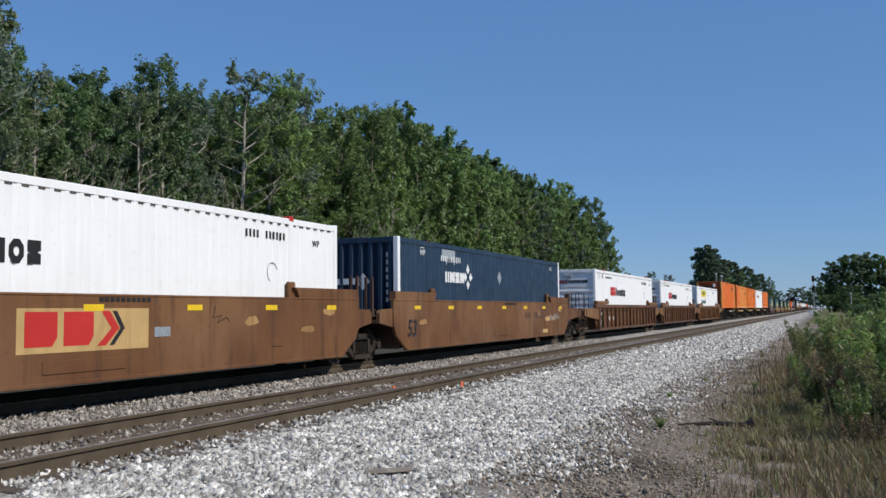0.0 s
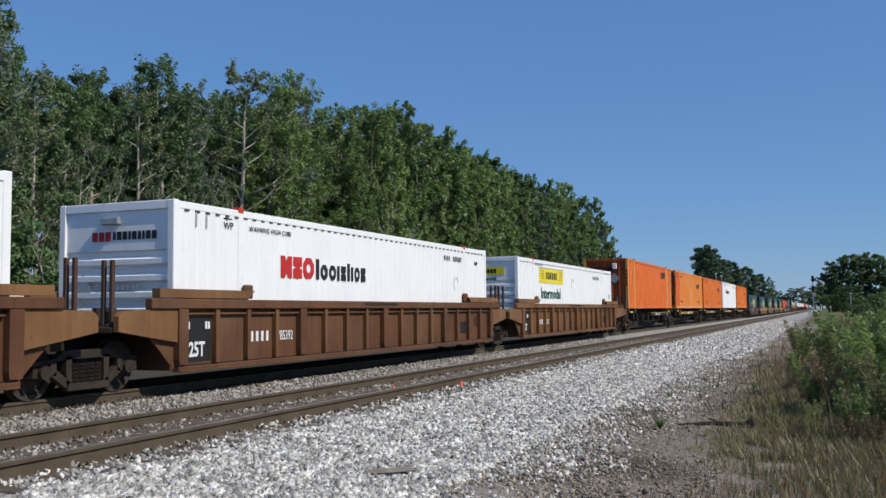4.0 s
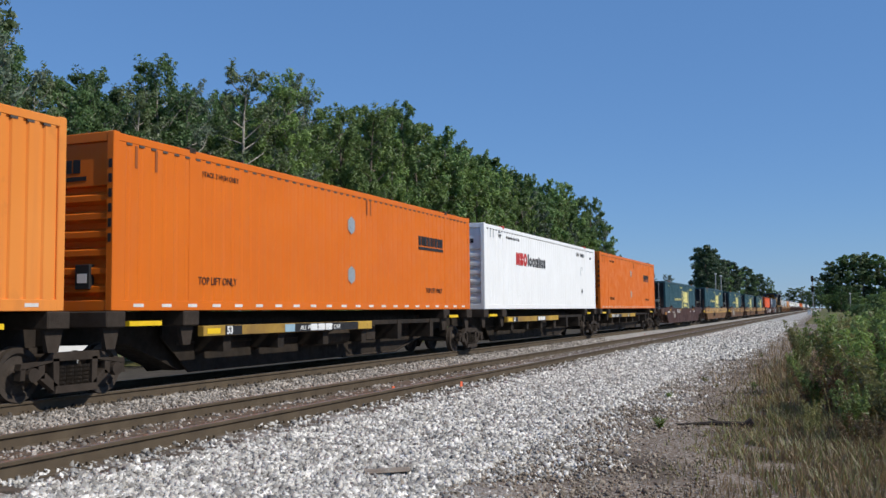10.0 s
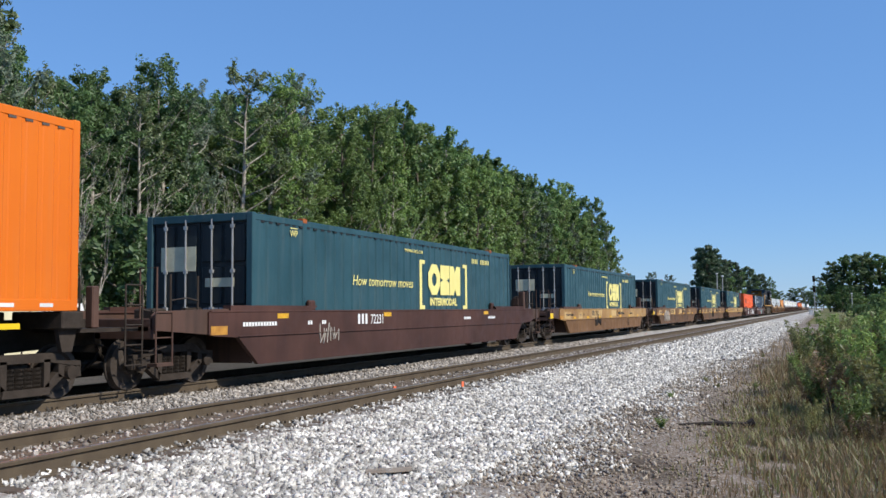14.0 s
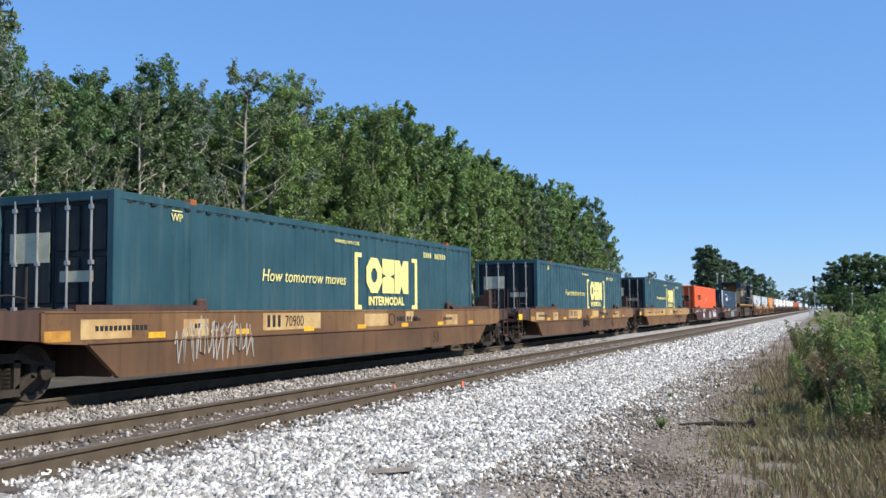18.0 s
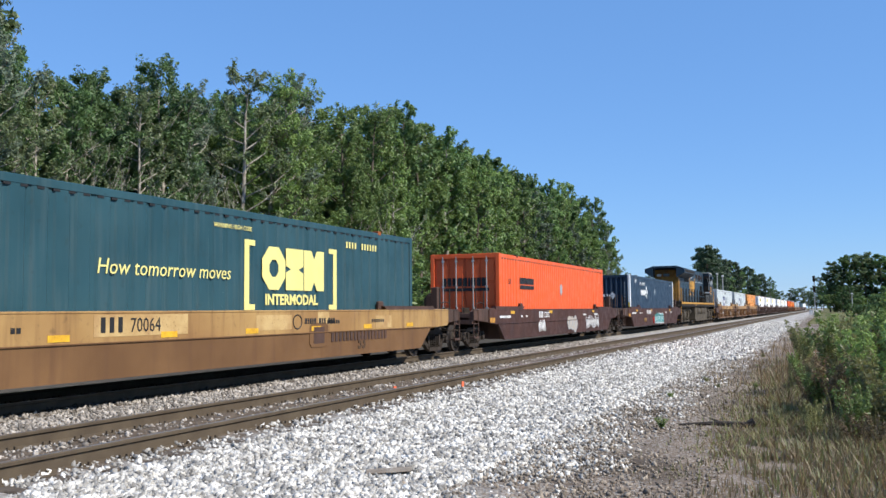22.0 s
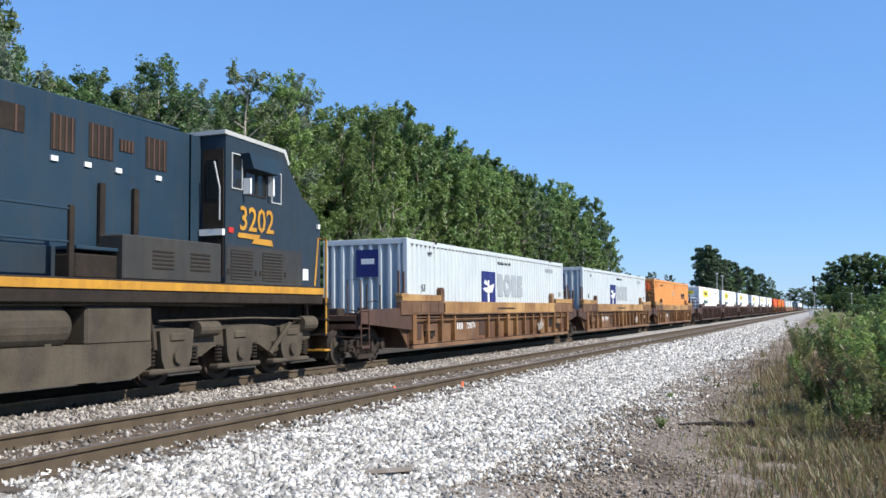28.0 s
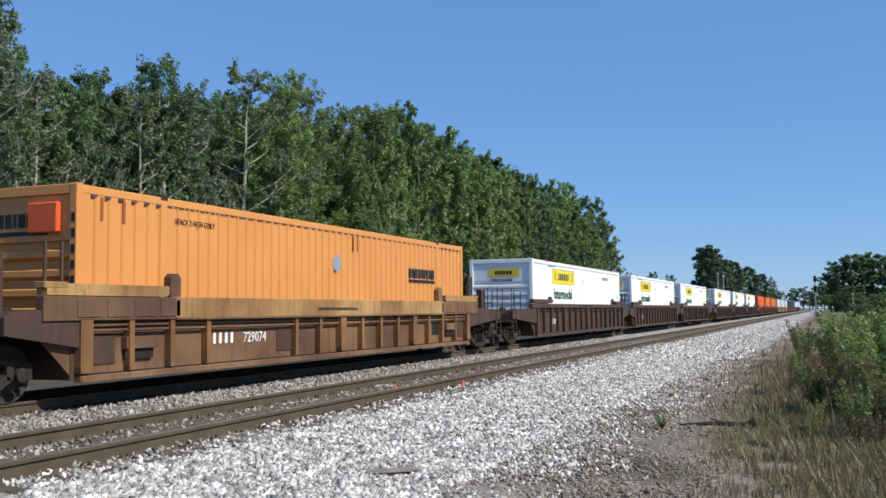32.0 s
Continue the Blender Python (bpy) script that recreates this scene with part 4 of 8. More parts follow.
def coral_container():
    ob = container("shipping_container", "bright coral-orange container with panelled doors and black lettering", M_CRED, end="doors", depth=0.020)
    y = -HL
    blocks("trade_mark", M_BLACKPAINT, ob, y + 2.36, 1.86, [0.16, 0.16, 0.18, 0.18, 0.16, 0.08, 0.18, 0.16, 0.18], 0.24, 0.035, "row of plain black blocks")
    sheet("underline", M_BLACKPAINT, ob, y + 2.36, y + 4.1, 1.68, 1.82, "black bar")
    lettering("53", 0.26, M_BLACKPAINT, ob, SX + 0.003, y + 1.0, 1.84)
    disc("patch", M_GREYPAINT, ob, y + 8.1, 1.75, 0.2, 0.24, "worn grey sticker", 6)
    e = y + 0.042
    bars("trade_mark", M_BLACKPAINT, ob, -0.85, e, 1.75, [0.15, 0.15, 0.16, 0.16, 0.15, 0.08, 0.16, 0.15, 0.16], 0.3, 0.04, "row of plain black blocks", 0)
    part("underline", bx(-0.85, 0.9, e - 0.004, e + 0.002, 1.58, 1.69), M_BLACKPAINT, ob)
    return ob


def grey_bird_container():
    ob = container("shipping_container", "pale grey-blue container with a navy square emblem", M_CGREY, end="corrugated", depth=0.030)
    y = -HL
    sq = sheet("emblem_square", M_NAVYPAINT, ob, y + 5.9, y + 7.25, 1.17, 2.2, "navy square with a white bird shape")
    for pts in ([(5.98, 1.62), (6.3, 1.50), (6.9, 1.50), (7.15, 1.80), (6.62, 1.72), (6.62, 1.92), (6.47, 1.92), (6.47, 1.66), (6.2, 1.66)], [(6.44, 1.19), (6.62, 1.19), (6.62, 1.495), (6.44, 1.495)],
                [(6.10, 1.80), (6.22, 1.92), (6.44, 1.82), (6.44, 1.72)]):
        part("bird_shape", prism(bmesh.new(), [(y + p, q) for p, q in pts], SX + 0.003, SX + 0.008), M_WHITE, sq)
    mark_row(M_GREYPAINT, ob, y + 7.5, 1.38, [("block", 0.56, 1), ("ring", 0.80, 1), ("block", 0.56, 1), ("waist", 0.60, 1)], 0.78, 0.09, "plain grey shape")
    lettering("WARNING HIGH CUBE", 0.14, M_BLACKPAINT, ob, SX + 0.003, y + 7.5, 2.48)
    lettering("WP", 0.2, M_BLACKPAINT, ob, SX + 0.003, y + 1.4, 2.45)
    lettering("53", 0.28, M_BLACKPAINT, ob, SX + 0.003, y + 0.95, 1.45)
    lettering("53", 0.28, M_BLACKPAINT, ob, SX + 0.003, HL - 0.75, 1.45)
    bars("stencil_line", M_GREYPAINT, ob, SX, HL - 2.7, 2.42, [0.11] * 8, 0.14, 0.03)
    part("emblem_square", bx(-0.25, 0.42, -HL + 0.004, -HL + 0.012, 1.85, 2.6), M_NAVYPAINT, ob, "navy square on the end")
    part("bird_shape", bx(-0.1, 0.3, -HL, -HL + 0.004, 2.2, 2.35), M_WHITE, ob)
    bars("stencil_line", M_GREYPAINT, ob, -0.6, -HL + 0.02, 0.35, [0.1] * 8, 0.13, 0.03, "", 0)
    return ob


M_PALEYELLOW = surf("pale_yellow_paint", (0.78, 0.69, 0.25), 0.5, vary=0.3)
M_BRIGHTYELLOW = surf("bright_yellow_paint", (0.82, 0.66, 0.035), 0.5, vary=0.3)
M_TAPE = surf("reflective_tape", (0.75, 0.72, 0.68), 0.35, vary=0.6, scale=3)
M_RUSTMARK = surf("rust_mark", (0.30, 0.09, 0.03), 0.8, vary=0.5)

BOX = {
    "white": white_logistics_container(), "panel": yellow_panel_container(), "navy": navy_container(), "teal": teal_container(),
    "orange": orange_container(M_CORANGE, "orange corrugated container with black lettering and white reflective tape"),
    "pale": orange_container(M_CPALE, "sun-bleached pale orange container with black lettering"),
    "rusty": old_orange_container(), "coral": coral_container(), "bird": grey_bird_container(),
}

# ---------------------------------------------------------------- rail cars
def wheelset(r, parent, y, gauge=1.50):
    """Two wheels on an axle, turning about x through its own origin."""
    bm = bmesh.new()
    for s in (-1, 1):
        prof = [(0.06, 0.09), (0.07, 0.13), (0.02, 0.16), (0.005, r * 0.72), (0.05, r * 0.80), (0.055, r), (-0.035, r + 0.004), (-0.04, r + 0.028), (-0.072, r + 0.026), (-0.075, r * 0.8),
                (-0.03, r * 0.7), (-0.03, 0.16), (-0.09, 0.13), (-0.09, 0.09)]
        lathe(bm, [(s * a, b) for a, b in prof], s * gauge / 2, 28)
        rod(bm, (s * (gauge / 2 + 0.06), 0, 0), (s * (gauge / 2 + 0.30), 0, 0), 0.085, 12)
        for k in range(3):
            a = k * 2.094
            rod(bm, (s * (gauge / 2 + 0.30), 0.05 * math.cos(a), 0.05 * math.sin(a)), (s * (gauge / 2 + 0.315), 0.05 * math.cos(a), 0.05 * math.sin(a)), 0.013, 6)
    rod(bm, (-gauge / 2, 0, 0), (gauge / 2, 0, 0), 0.075, 12)
    ob = part("wheelset", bm, M_WHEEL, parent, "steel wheels on an axle")
    ob.location = (0, y, r)
    ob["radius"] = r
    return ob


def truck(car, y, r=0.42, base=1.78):
    """A two-axle freight truck: bolster, two cast side frames, springs, wheels."""
    bm = bx(-0.95, 0.95, -0.17, 0.17, r - 0.02, r + 0.26, 0.03)
    rod(bm, (0, 0, r + 0.2), (0, 0, r + 0.36), 0.2, 16)
    t = part("truck", bm, M_STEEL, car, "dusty cast-steel truck")
    t.location = (0, y, 0)
    h = base / 2
    for s in (-1, 1):
        xa, xb = s * 0.95, s * 1.07
        bm = bmesh.new()
        prism(bm, [(-h - 0.22, r + 0.08), (-h - 0.2, r + 0.17), (-h + 0.2, r + 0.19), (-0.5, r + 0.31), (0.5, r + 0.31), (h - 0.2, r + 0.19), (h + 0.2, r + 0.17), (h + 0.22, r + 0.08), (0.42, r + 0.18), (-0.42, r + 0.18)], xa, xb)
        for e in (-1, 1):
            prism(bm, [(e * (h + 0.2), r + 0.1), (e * (h + 0.22), r - 0.07), (e * (h + 0.13), r - 0.07), (e * (h + 0.12), r + 0.1)], xa, xb)
            prism(bm, [(e * (h - 0.12), r + 0.12), (e * (h - 0.13), r - 0.06), (e * (h - 0.24), r - 0.06), (e * (h - 0.24), r + 0.14)], xa, xb)
            prism(bm, [(e * (h - 0.14), r - 0.06), (e * (h - 0.26), r + 0.02), (e * 0.36, r - 0.18), (e * 0.40, r - 0.29)], xa, xb)
            prism(bm, [(e * 0.34, r - 0.24), (e * 0.44, r - 0.24), (e * 0.46, r + 0.22), (e * 0.34, r + 0.22)], xa, xb)
        prism(bm, [(-0.44, r - 0.30), (0.44, r - 0.30), (0.42, r - 0.19), (-0.42, r - 0.19)], xa, s * 1.10)
        part("side_frame", bm, M_STEEL, t)
        bm = bmesh.new()
        rows = []
        for j in range(11):
            fat = 1.0 if j % 2 else 0.78
            ring = []
            for k in range(33):
                yy = -0.33 + 0.66 * k / 32
                bulge = abs(math.sin(k * math.pi / 8)) * 0.07 * fat
                ring.append(bm.verts.new((s * (1.02 + bulge), yy, r - 0.19 + j * 0.030)))
            rows.append(ring)
        for ra, rb in zip(rows, rows[1:]):
            for k in range(32):
                bm.faces.new((ra[k], ra[k + 1], rb[k + 1], rb[k]))
        bmesh.ops.solidify(bm, geom=bm.faces[:], thickness=0.05)
        part("spring_pack", bm, M_BLACK, t)
        for e in (-h, h):
            part("bearing_cap", rod(bmesh.new(), (s * 1.0, e, r), (s * 1.115, e, r), 0.105, 14), M_STEEL, t)
    for e in (-h, h):
        wheelset(r, t, e)
    return t


def coupler(car, y, s):
    bm = bx(-0.09, 0.09, y, y + s * 0.62, 0.78, 0.96, 0.02)
    box(bm, -0.16, 0.13, y + s * 0.55, y + s * 0.82, 0.73, 1.0, 0.04)
    part("coupler", bm, M_STEEL, car, "knuckle coupler")
    part("air_hose", pipe(bmesh.new(), [(0.35, y, 0.75), (0.36, y + s * 0.2, 0.5), (0.3, y + s * 0.5, 0.32), (0.15, y + s * 0.85, 0.42)], 0.028), M_BLACK, car, "rubber brake hose")


def ladder(car, x, y, z0, z1, w, mat, s=1):
    """A grab ladder on a side: two stiles and rungs."""
    bm = bmesh.new()
    for yy in (y, y + w):
        rod(bm, (x, yy, z0), (x, yy, z1), 0.016, 6)
    n = max(2, int((z1 - z0) / 0.32))
    for i in range(n + 1):
        z = z0 + (z1 - z0) * i / n
        rod(bm, (x, y, z), (x, y + w, z), 0.013, 6)
    return part("ladder", bm, mat, car)


def hand_brake(car, y, s, mat):
    bm = bx(0.55, 0.75, y - 0.06, y + 0.06, 1.0, 1.75, 0.01)
    lathe_bm = lathe(bmesh.new(), [(0.0, 0.26), (0.03, 0.28), (0.06, 0.26), (0.03, 0.23)], 0.0, 18)
    lathe_bm.transform(Matrix.Translation((0.65, y + s * 0.12, 1.55)) @ Matrix.Rotation(1.5708, 4, "Z"))
    part("brake_stand", bm, mat, car)
    part("brake_wheel", lathe_bm, M_STEEL, car, "hand-brake wheel")


def car_end(car, s, a0, a1, mat, style, kind):
    """Platform, sill and fittings beyond the well. s: -1 leading, 1 trailing end; kind: 'end' (coupled) or 'joint' (shared truck)."""
    def Y(v):
        return s * v
    part("end_platform", bx(-1.32, 1.32, Y(a0), Y(a1), 0.98, 1.07, 0.01), M_DARKCAR, car)
    part("bulkhead", bx(-1.36, 1.36, Y(a0), Y(a0 + 0.08), 0.3, 1.25, 0.01), M_DARKCAR, car)
    part("centre_sill", bx(-0.32, 0.32, Y(a0), Y(a1), 0.62, 0.98, 0.02), M_BLACK, car)
    for sx in (-1, 1):
        bm = bmesh.new()
        prism(bm, [(Y(a0), 1.38), (Y(a1 - 0.1), 1.32), (Y(a1), 1.24), (Y(a1), 1.0), (Y(a0), 0.78)], sx * 1.36, sx * 1.46)
        part("end_side_sill", bm, mat, car)
        rails = pipe(bmesh.new(), [(sx * 1.40, Y(a1 - 0.1), 1.2), (sx * 1.40, Y(a1 - 0.1), 2.05), (sx * 1.05, Y(a1 - 0.1), 2.05), (sx * 1.05, Y(a1 - 0.1), 1.05)], 0.018)
        if kind == "end":
            part("handrail", rails, M_DARKCAR, car)
            ladder(car, sx * 1.47, Y(a1) - (0.42 if s > 0 else 0.0), 0.45, 1.3, 0.42, M_DARKCAR)
            part("step", bx(sx * 1.3, sx * 1.5, Y(a1) - (0.42 if s > 0 else 0), Y(a1) + (0 if s > 0 else 0.42), 0.40, 0.45), mat, car)
    bm = bmesh.new()
    rod(bm, (-0.9, Y(a0 + 0.5), 1.14), (0.7, Y(a0 + 0.5), 1.14), 0.04, 8)
    pipe(bm, [(0.5, Y(a0 + 0.2), 1.12), (0.5, Y(a1 - 0.2), 1.12), (0.2, Y(a1), 1.0)], 0.03)
    box(bm, -0.8, -0.3, Y(a0 + 0.5), Y(a0 + 0.9), 1.07, 1.38, 0.03)
    rod(bm, (0.75, Y(a0 + 0.3), 1.22), (0.75, Y(a0 + 0.95), 1.22), 0.13, 10)
    part("brake_gear", bm, M_STEEL, car, "air-brake valve, reservoir and pipes")
    for k, xx in enumerate((-1.1, -0.55, 0.2, 1.15)):
        part("bracket", bx(xx - 0.05, xx + 0.06, Y(a0 + 0.15), Y(a0 + 0.45 + 0.1 * k), 1.07, 1.25 + 0.07 * (k % 3), 0.01), M_STEEL, car)
    part("brake_pipe", pipe(bmesh.new(), [(1.25, Y(a0), 1.16), (1.28, Y(a1 - 0.5), 1.2), (1.1, Y(a1 - 0.15), 1.1), (0.5, Y(a1 - 0.05), 0.95)], 0.022), M_STEEL, car)
    part("chain", pipe(bmesh.new(), [(0.9, Y(a0 + 0.2), 1.3), (0.85, Y(a0 + 0.6), 1.12), (0.9, Y(a1 - 0.3), 1.35)], 0.015), M_STEEL, car)
    if kind == "end":
        for sx in (-1, 1):
            for q in (0.5, 1.25):
                part("stanchion", rod(bmesh.new(), (sx * 1.36, Y(a1 - q), 1.07), (sx * 1.36, Y(a1 - q), 1.95), 0.02, 6), M_STEEL, car, "upright grab iron")
            part("grab_rail", pipe(bmesh.new(), [(sx * 1.37, Y(a1 - 0.5), 1.5), (sx * 1.39, Y(a1 - 0.9), 1.55), (sx * 1.37, Y(a1 - 1.25), 1.5)], 0.014), M_STEEL, car)
            part("release_lever", pipe(bmesh.new(), [(sx * 1.44, Y(a1 - 0.3), 0.72), (sx * 1.42, Y(a1 + 0.1), 0.66), (sx * 0.6, Y(a1 + 0.12), 0.7), (sx * 0.2, Y(a1 + 0.3), 0.86)], 0.016), M_STEEL, car, "bent uncoupling lever")
        if s > 0:
            part("brake_housing", bx(0.95, 1.15, Y(a1 - 0.95), Y(a1 - 0.7), 1.07, 1.98, 0.015), M_DARKCAR, car, "brown upright housing")
        if style == "tan" and s < 0:
            part("lever_guard", bx(1.40, 1.50, Y(a1 - 0.42), Y(a1 - 0.02), 0.92, 1.14, 0.02), M_YELLOW, car, "bright yellow step guard")
        coupler(car, Y(a1), s)
        part("cross_beam", bx(-1.4, 1.4, Y(a1), Y(a1 - 0.12), 0.85, 1.2, 0.015), mat, car)
        if s > 0:
            hand_brake(car, Y(a1 - 0.3), s, M_DARKCAR)
    else:
        post = bmesh.new()
        for xx in (1.12, 0.95):
            box(post, xx, xx + 0.07, Y(a1 - 0.22), Y(a1 - 0.15), 1.0, 2.15, 0.01)
        part("guide_post", post, M_DARKCAR, car, "upright guide bars")


def well_car(style, front, rear, gap_f=3.45, gap_r=3.45, trucks=(True, True), tare="", label=""):
    """One well unit, centred on its container; z = 0 on the rail. style: smooth, ribbed or sloped."""
    mat, chord, low = {"smooth": (M_TTX, M_TTX, M_TTX), "ribbed": (M_TTXRIB, M_TTXRIB, M_TTXRIB), "ribbed_red": (M_TTXRED, M_TTXTAN, M_TTXRED), "ribbed_dark": (M_DARKCAR, M_DARKCAR, M_DARKCAR),
                       "tan": (M_FECTAN, M_FECTAN, M_FECLOW), "maroon": (M_FECRED, M_FECRED, M_FECRED)}[style]
    car = thing("well_car", label, "rail car", "well cars of the train")
    ends = []
    for s, kind, gap in ((-1, front, gap_f), (1, rear, gap_r)):
        ends.append((s, kind, HL + (3.05 if kind == "end" else gap / 2 - 0.22)))
    sloped = style in ("tan", "maroon")
    for sx in (-1, 1):
        xo = sx * 1.50
        if sloped:
            part("lower_side", prism(bmesh.new(), [(-HL - 0.05, 0.28), (HL + 0.1, 0.28), (HL + 0.85, 0.84), (-HL - 0.75, 0.84)], sx * 1.40, sx * 1.49), low, car)
            part("upper_side", prism(bmesh.new(), [(-HL - 0.75, 0.82), (HL + 0.85, 0.82), (HL + 1.95, 0.86), (HL + 2.1, 0.92), (HL + 2.1, 1.30), (-HL - 1.65, 1.30), (-HL - 1.65, 0.90), (-HL - 1.5, 0.86)], sx * 1.42, xo), mat, car)
            part("side_ledge", bx(sx * 1.40, sx * 1.515, -HL - 0.75, HL + 0.85, 0.825, 0.85, 0.005), low, car)
            part("top_chord", bx(sx * 1.33, sx * 1.51, -HL - 1.6, HL + 2.05, 1.285, 1.325, 0.01), chord, car)
        elif style == "smooth":
            part("side_wall", prism(bmesh.new(), [(-HL + 0.1, 0.28), (HL - 0.1, 0.28), (HL + 0.55, 0.66), (HL + 0.7, 0.95), (HL + 0.7, 1.58), (-HL - 0.7, 1.58), (-HL - 0.7, 0.95), (-HL - 0.55, 0.66)], sx * 1.42, xo), mat, car)
            part("bottom_flange", bx(sx * 1.38, sx * 1.52, -HL + 0.15, HL - 0.15, 0.25, 0.31, 0.008), mat, car)
            part("top_chord", bx(sx * 1.35, sx * 1.51, -HL - 0.7, HL + 0.7, 1.55, 1.59, 0.008), chord, car)
        else:
            wide = style == "ribbed_red"
            zc = 1.20 if wide else 1.36
            zt = 1.56 if wide else 1.53
            xi = 1.34 if wide else 1.37
            part("side_sheet", prism(bmesh.new(), [(-HL - 0.05, 0.3), (HL + 0.05, 0.3), (HL + 0.75, 0.95), (HL + 0.75, zc), (-HL - 0.75, zc), (-HL - 0.75, 0.95)], sx * (xi - 0.03), sx * xi), mat, car)
            if wide:  # the chord is tan between the guides and bare brown beyond them
                part("top_chord", bx(sx * 1.33, sx * 1.51, -HL + 2.1, HL - 2.1, zc, zt, 0.012), chord, car, "weathered yellow-tan top rail")
                part("chord_flange", bx(sx * 1.33, sx * 1.525, -HL + 2.1, HL - 2.1, zc - 0.03, zc + 0.015, 0.006), mat, car)
                for s in (-1, 1):
                    part("chord_end", bx(sx * 1.33, sx * 1.495, s * (HL - 2.1), s * (HL + 0.8), zc - 0.02, zt - 0.01, 0.012), mat, car, "bare rusty end of the top rail")
                    for k in range(4 if sx > 0 else 0):
                        y = s * (HL - 1.95 + k * 0.62)
                        part("stiffener", bx(sx * 1.49, sx * 1.51, y - 0.25, y + 0.25, zc + 0.03, zt - 0.05, 0.008), mat, car)
            else:
                part("top_chord", bx(sx * 1.36, sx * 1.51, -HL - 0.8, HL + 0.8, zc, zt, 0.012), chord, car)
            part("bottom_sill", bx(sx * 1.33, sx * 1.48, -HL - 0.05, HL + 0.05, 0.27, 0.36, 0.012), mat, car)
            part("sill_lip", bx(sx * 1.46, sx * 1.50, -HL - 0.02, HL + 0.02, 0.265, 0.29, 0.005), mat, car)
            n = 17
            for i in range(n):
                if (sx < 0 and i % 4) or (wide and sx > 0 and i in (4, 5)):
                    continue
                y = -HL + 0.05 + i * (CL - 0.1) / (n - 1)
                w = 0.05 if i % 4 else 0.11
                bm = bmesh.new()
                prism(bm, [(y - w, 0.40), (y + w, 0.40), (y + w * 1.15, 0.5), (y + w * 1.15, zc), (y - w * 1.15, zc), (y - w * 1.15, 0.5)], sx * xi, sx * (1.475 if i % 4 else 1.495))
                part("rib", bm, M_TTX if style == "ribbed" and i % 2 else M_OCHRE if wide else mat, car)
                if i % 4 == 0 and sx > 0:
                    part("rib_foot", bx(sx * xi, sx * 1.44, y - w * 0.8, y + w * 0.8, 0.36, 0.43), M_DARKCAR, car)
            part("conduit", rod(bmesh.new(), (sx * 1.42, -HL + 0.2, zc - 0.09), (sx * 1.42, HL - 0.2, zc - 0.09), 0.024, 6), mat, car)
            if wide:
                part("conduit", rod(bmesh.new(), (sx * 1.42, -HL + 0.2, zc - 0.17), (sx * 1.42, HL - 0.2, zc - 0.17), 0.024, 6), mat, car)
                for y in (-HL + 0.95, HL - 1.72) if sx > 0 else ():
                    part("access_box", bx(sx * xi, sx * 1.46, y, y + 0.72, 0.72, 0.92, 0.01), mat, car)
                    part("box_opening", bx(sx * xi, sx * 1.40, y + 0.03, y + 0.7, 0.56, 0.715), M_BLACK, car)
                for y in (-HL + 0.2, HL - 0.85, -2.6) if sx > 0 else ():
                    part("cover_plate", bx(sx * xi, sx * (xi + 0.02), y, y + 0.6, 0.5, 0.98, 0.01), M_DARKCAR, car, "dark square cover plate")
        # raised caps over the ends of the side
        cap_t = {"smooth": 1.80, "tan": 1.42, "maroon": 1.42}.get(style, 1.70)
        cap_b = {"smooth": 1.56, "tan": 1.31, "maroon": 1.31}.get(style, 1.55)
        for s in (-1, 1):
            e = HL + (0.6 if not sloped else 1.0)
            if style == "ribbed_red":
                part("end_cap", prism(bmesh.new(), [(s * (HL + 0.75), 1.56), (s * (HL - 1.85), 1.56), (s * (HL - 1.92), 1.60), (s * (HL - 1.92), 1.735), (s * (HL + 0.75), 1.735)], sx * 1.30, sx * 1.50), chord, car, "tan cap beam over the end")
                part("cap_seat", bx(sx * 1.30, sx * 1.505, s * (HL + 0.35), s * (HL + 0.8), 1.66, 1.755, 0.01), M_FECTAN, car)
                part("latch", prism(bmesh.new(), [(s * (HL - 2.3), 1.55), (s * (HL - 2.02), 1.55), (s * (HL - 2.02), 1.90), (s * (HL - 2.08), 1.96), (s * (HL - 2.22), 1.96), (s * (HL - 2.3), 1.88)], sx * 1.315, sx * 1.44), mat, car, "pivoting container guide")
                for q in (0.30, 0.62):
                    part("guide_post", bx(sx * 1.31, sx * 1.36, s * (HL + q), s * (HL + q + 0.045), 1.735, 2.35, 0.01), M_DARKCAR, car, "upright dark guide bar")
                continue
            part("end_cap", prism(bmesh.new(), [(s * e, cap_b), (s * (HL - 2.0), cap_b), (s * (HL - 2.1), cap_t - 0.06), (s * (HL - 2.2), cap_t), (s * e, cap_t)], sx * 1.34, sx * 1.505), {"tan": M_DARKCAR, "ribbed": M_OCHRE}.get(style, chord), car)
            part("latch", bx(sx * 1.31, sx * 1.42, s * (HL - 2.28), s * (HL - 2.02), cap_b, cap_t + 0.12, 0.03), M_DARKCAR if style == "tan" else chord, car, "pivoting container guide")
    for i in range(6):
        y = -HL + 1.2 + i * (CL - 2.4) / 5
        part("floor_beam", bx(-1.4, 1.4, y - 0.12, y + 0.12, 0.27, 0.37), M_BLACK, car)
    part("well_floor", bx(-1.4, 1.4, -HL, HL, 0.36, 0.38), M_BLACK, car)
    for s, kind, a1 in ends:
        car_end(car, s, HL + 0.06, a1, M_OCHRE if style == "ribbed" else mat if style == "smooth" else M_DARKCAR, style, kind)
    if trucks[0]:
        truck(car, -(HL + (2.05 if front == "end" else gap_f / 2)))
    if trucks[1]:
        truck(car, HL + (2.05 if rear == "end" else gap_r / 2))
    # markings
    X = 1.502 if style in ("smooth", "tan", "maroon") else 1.342 if style == "ribbed_red" else 1.372
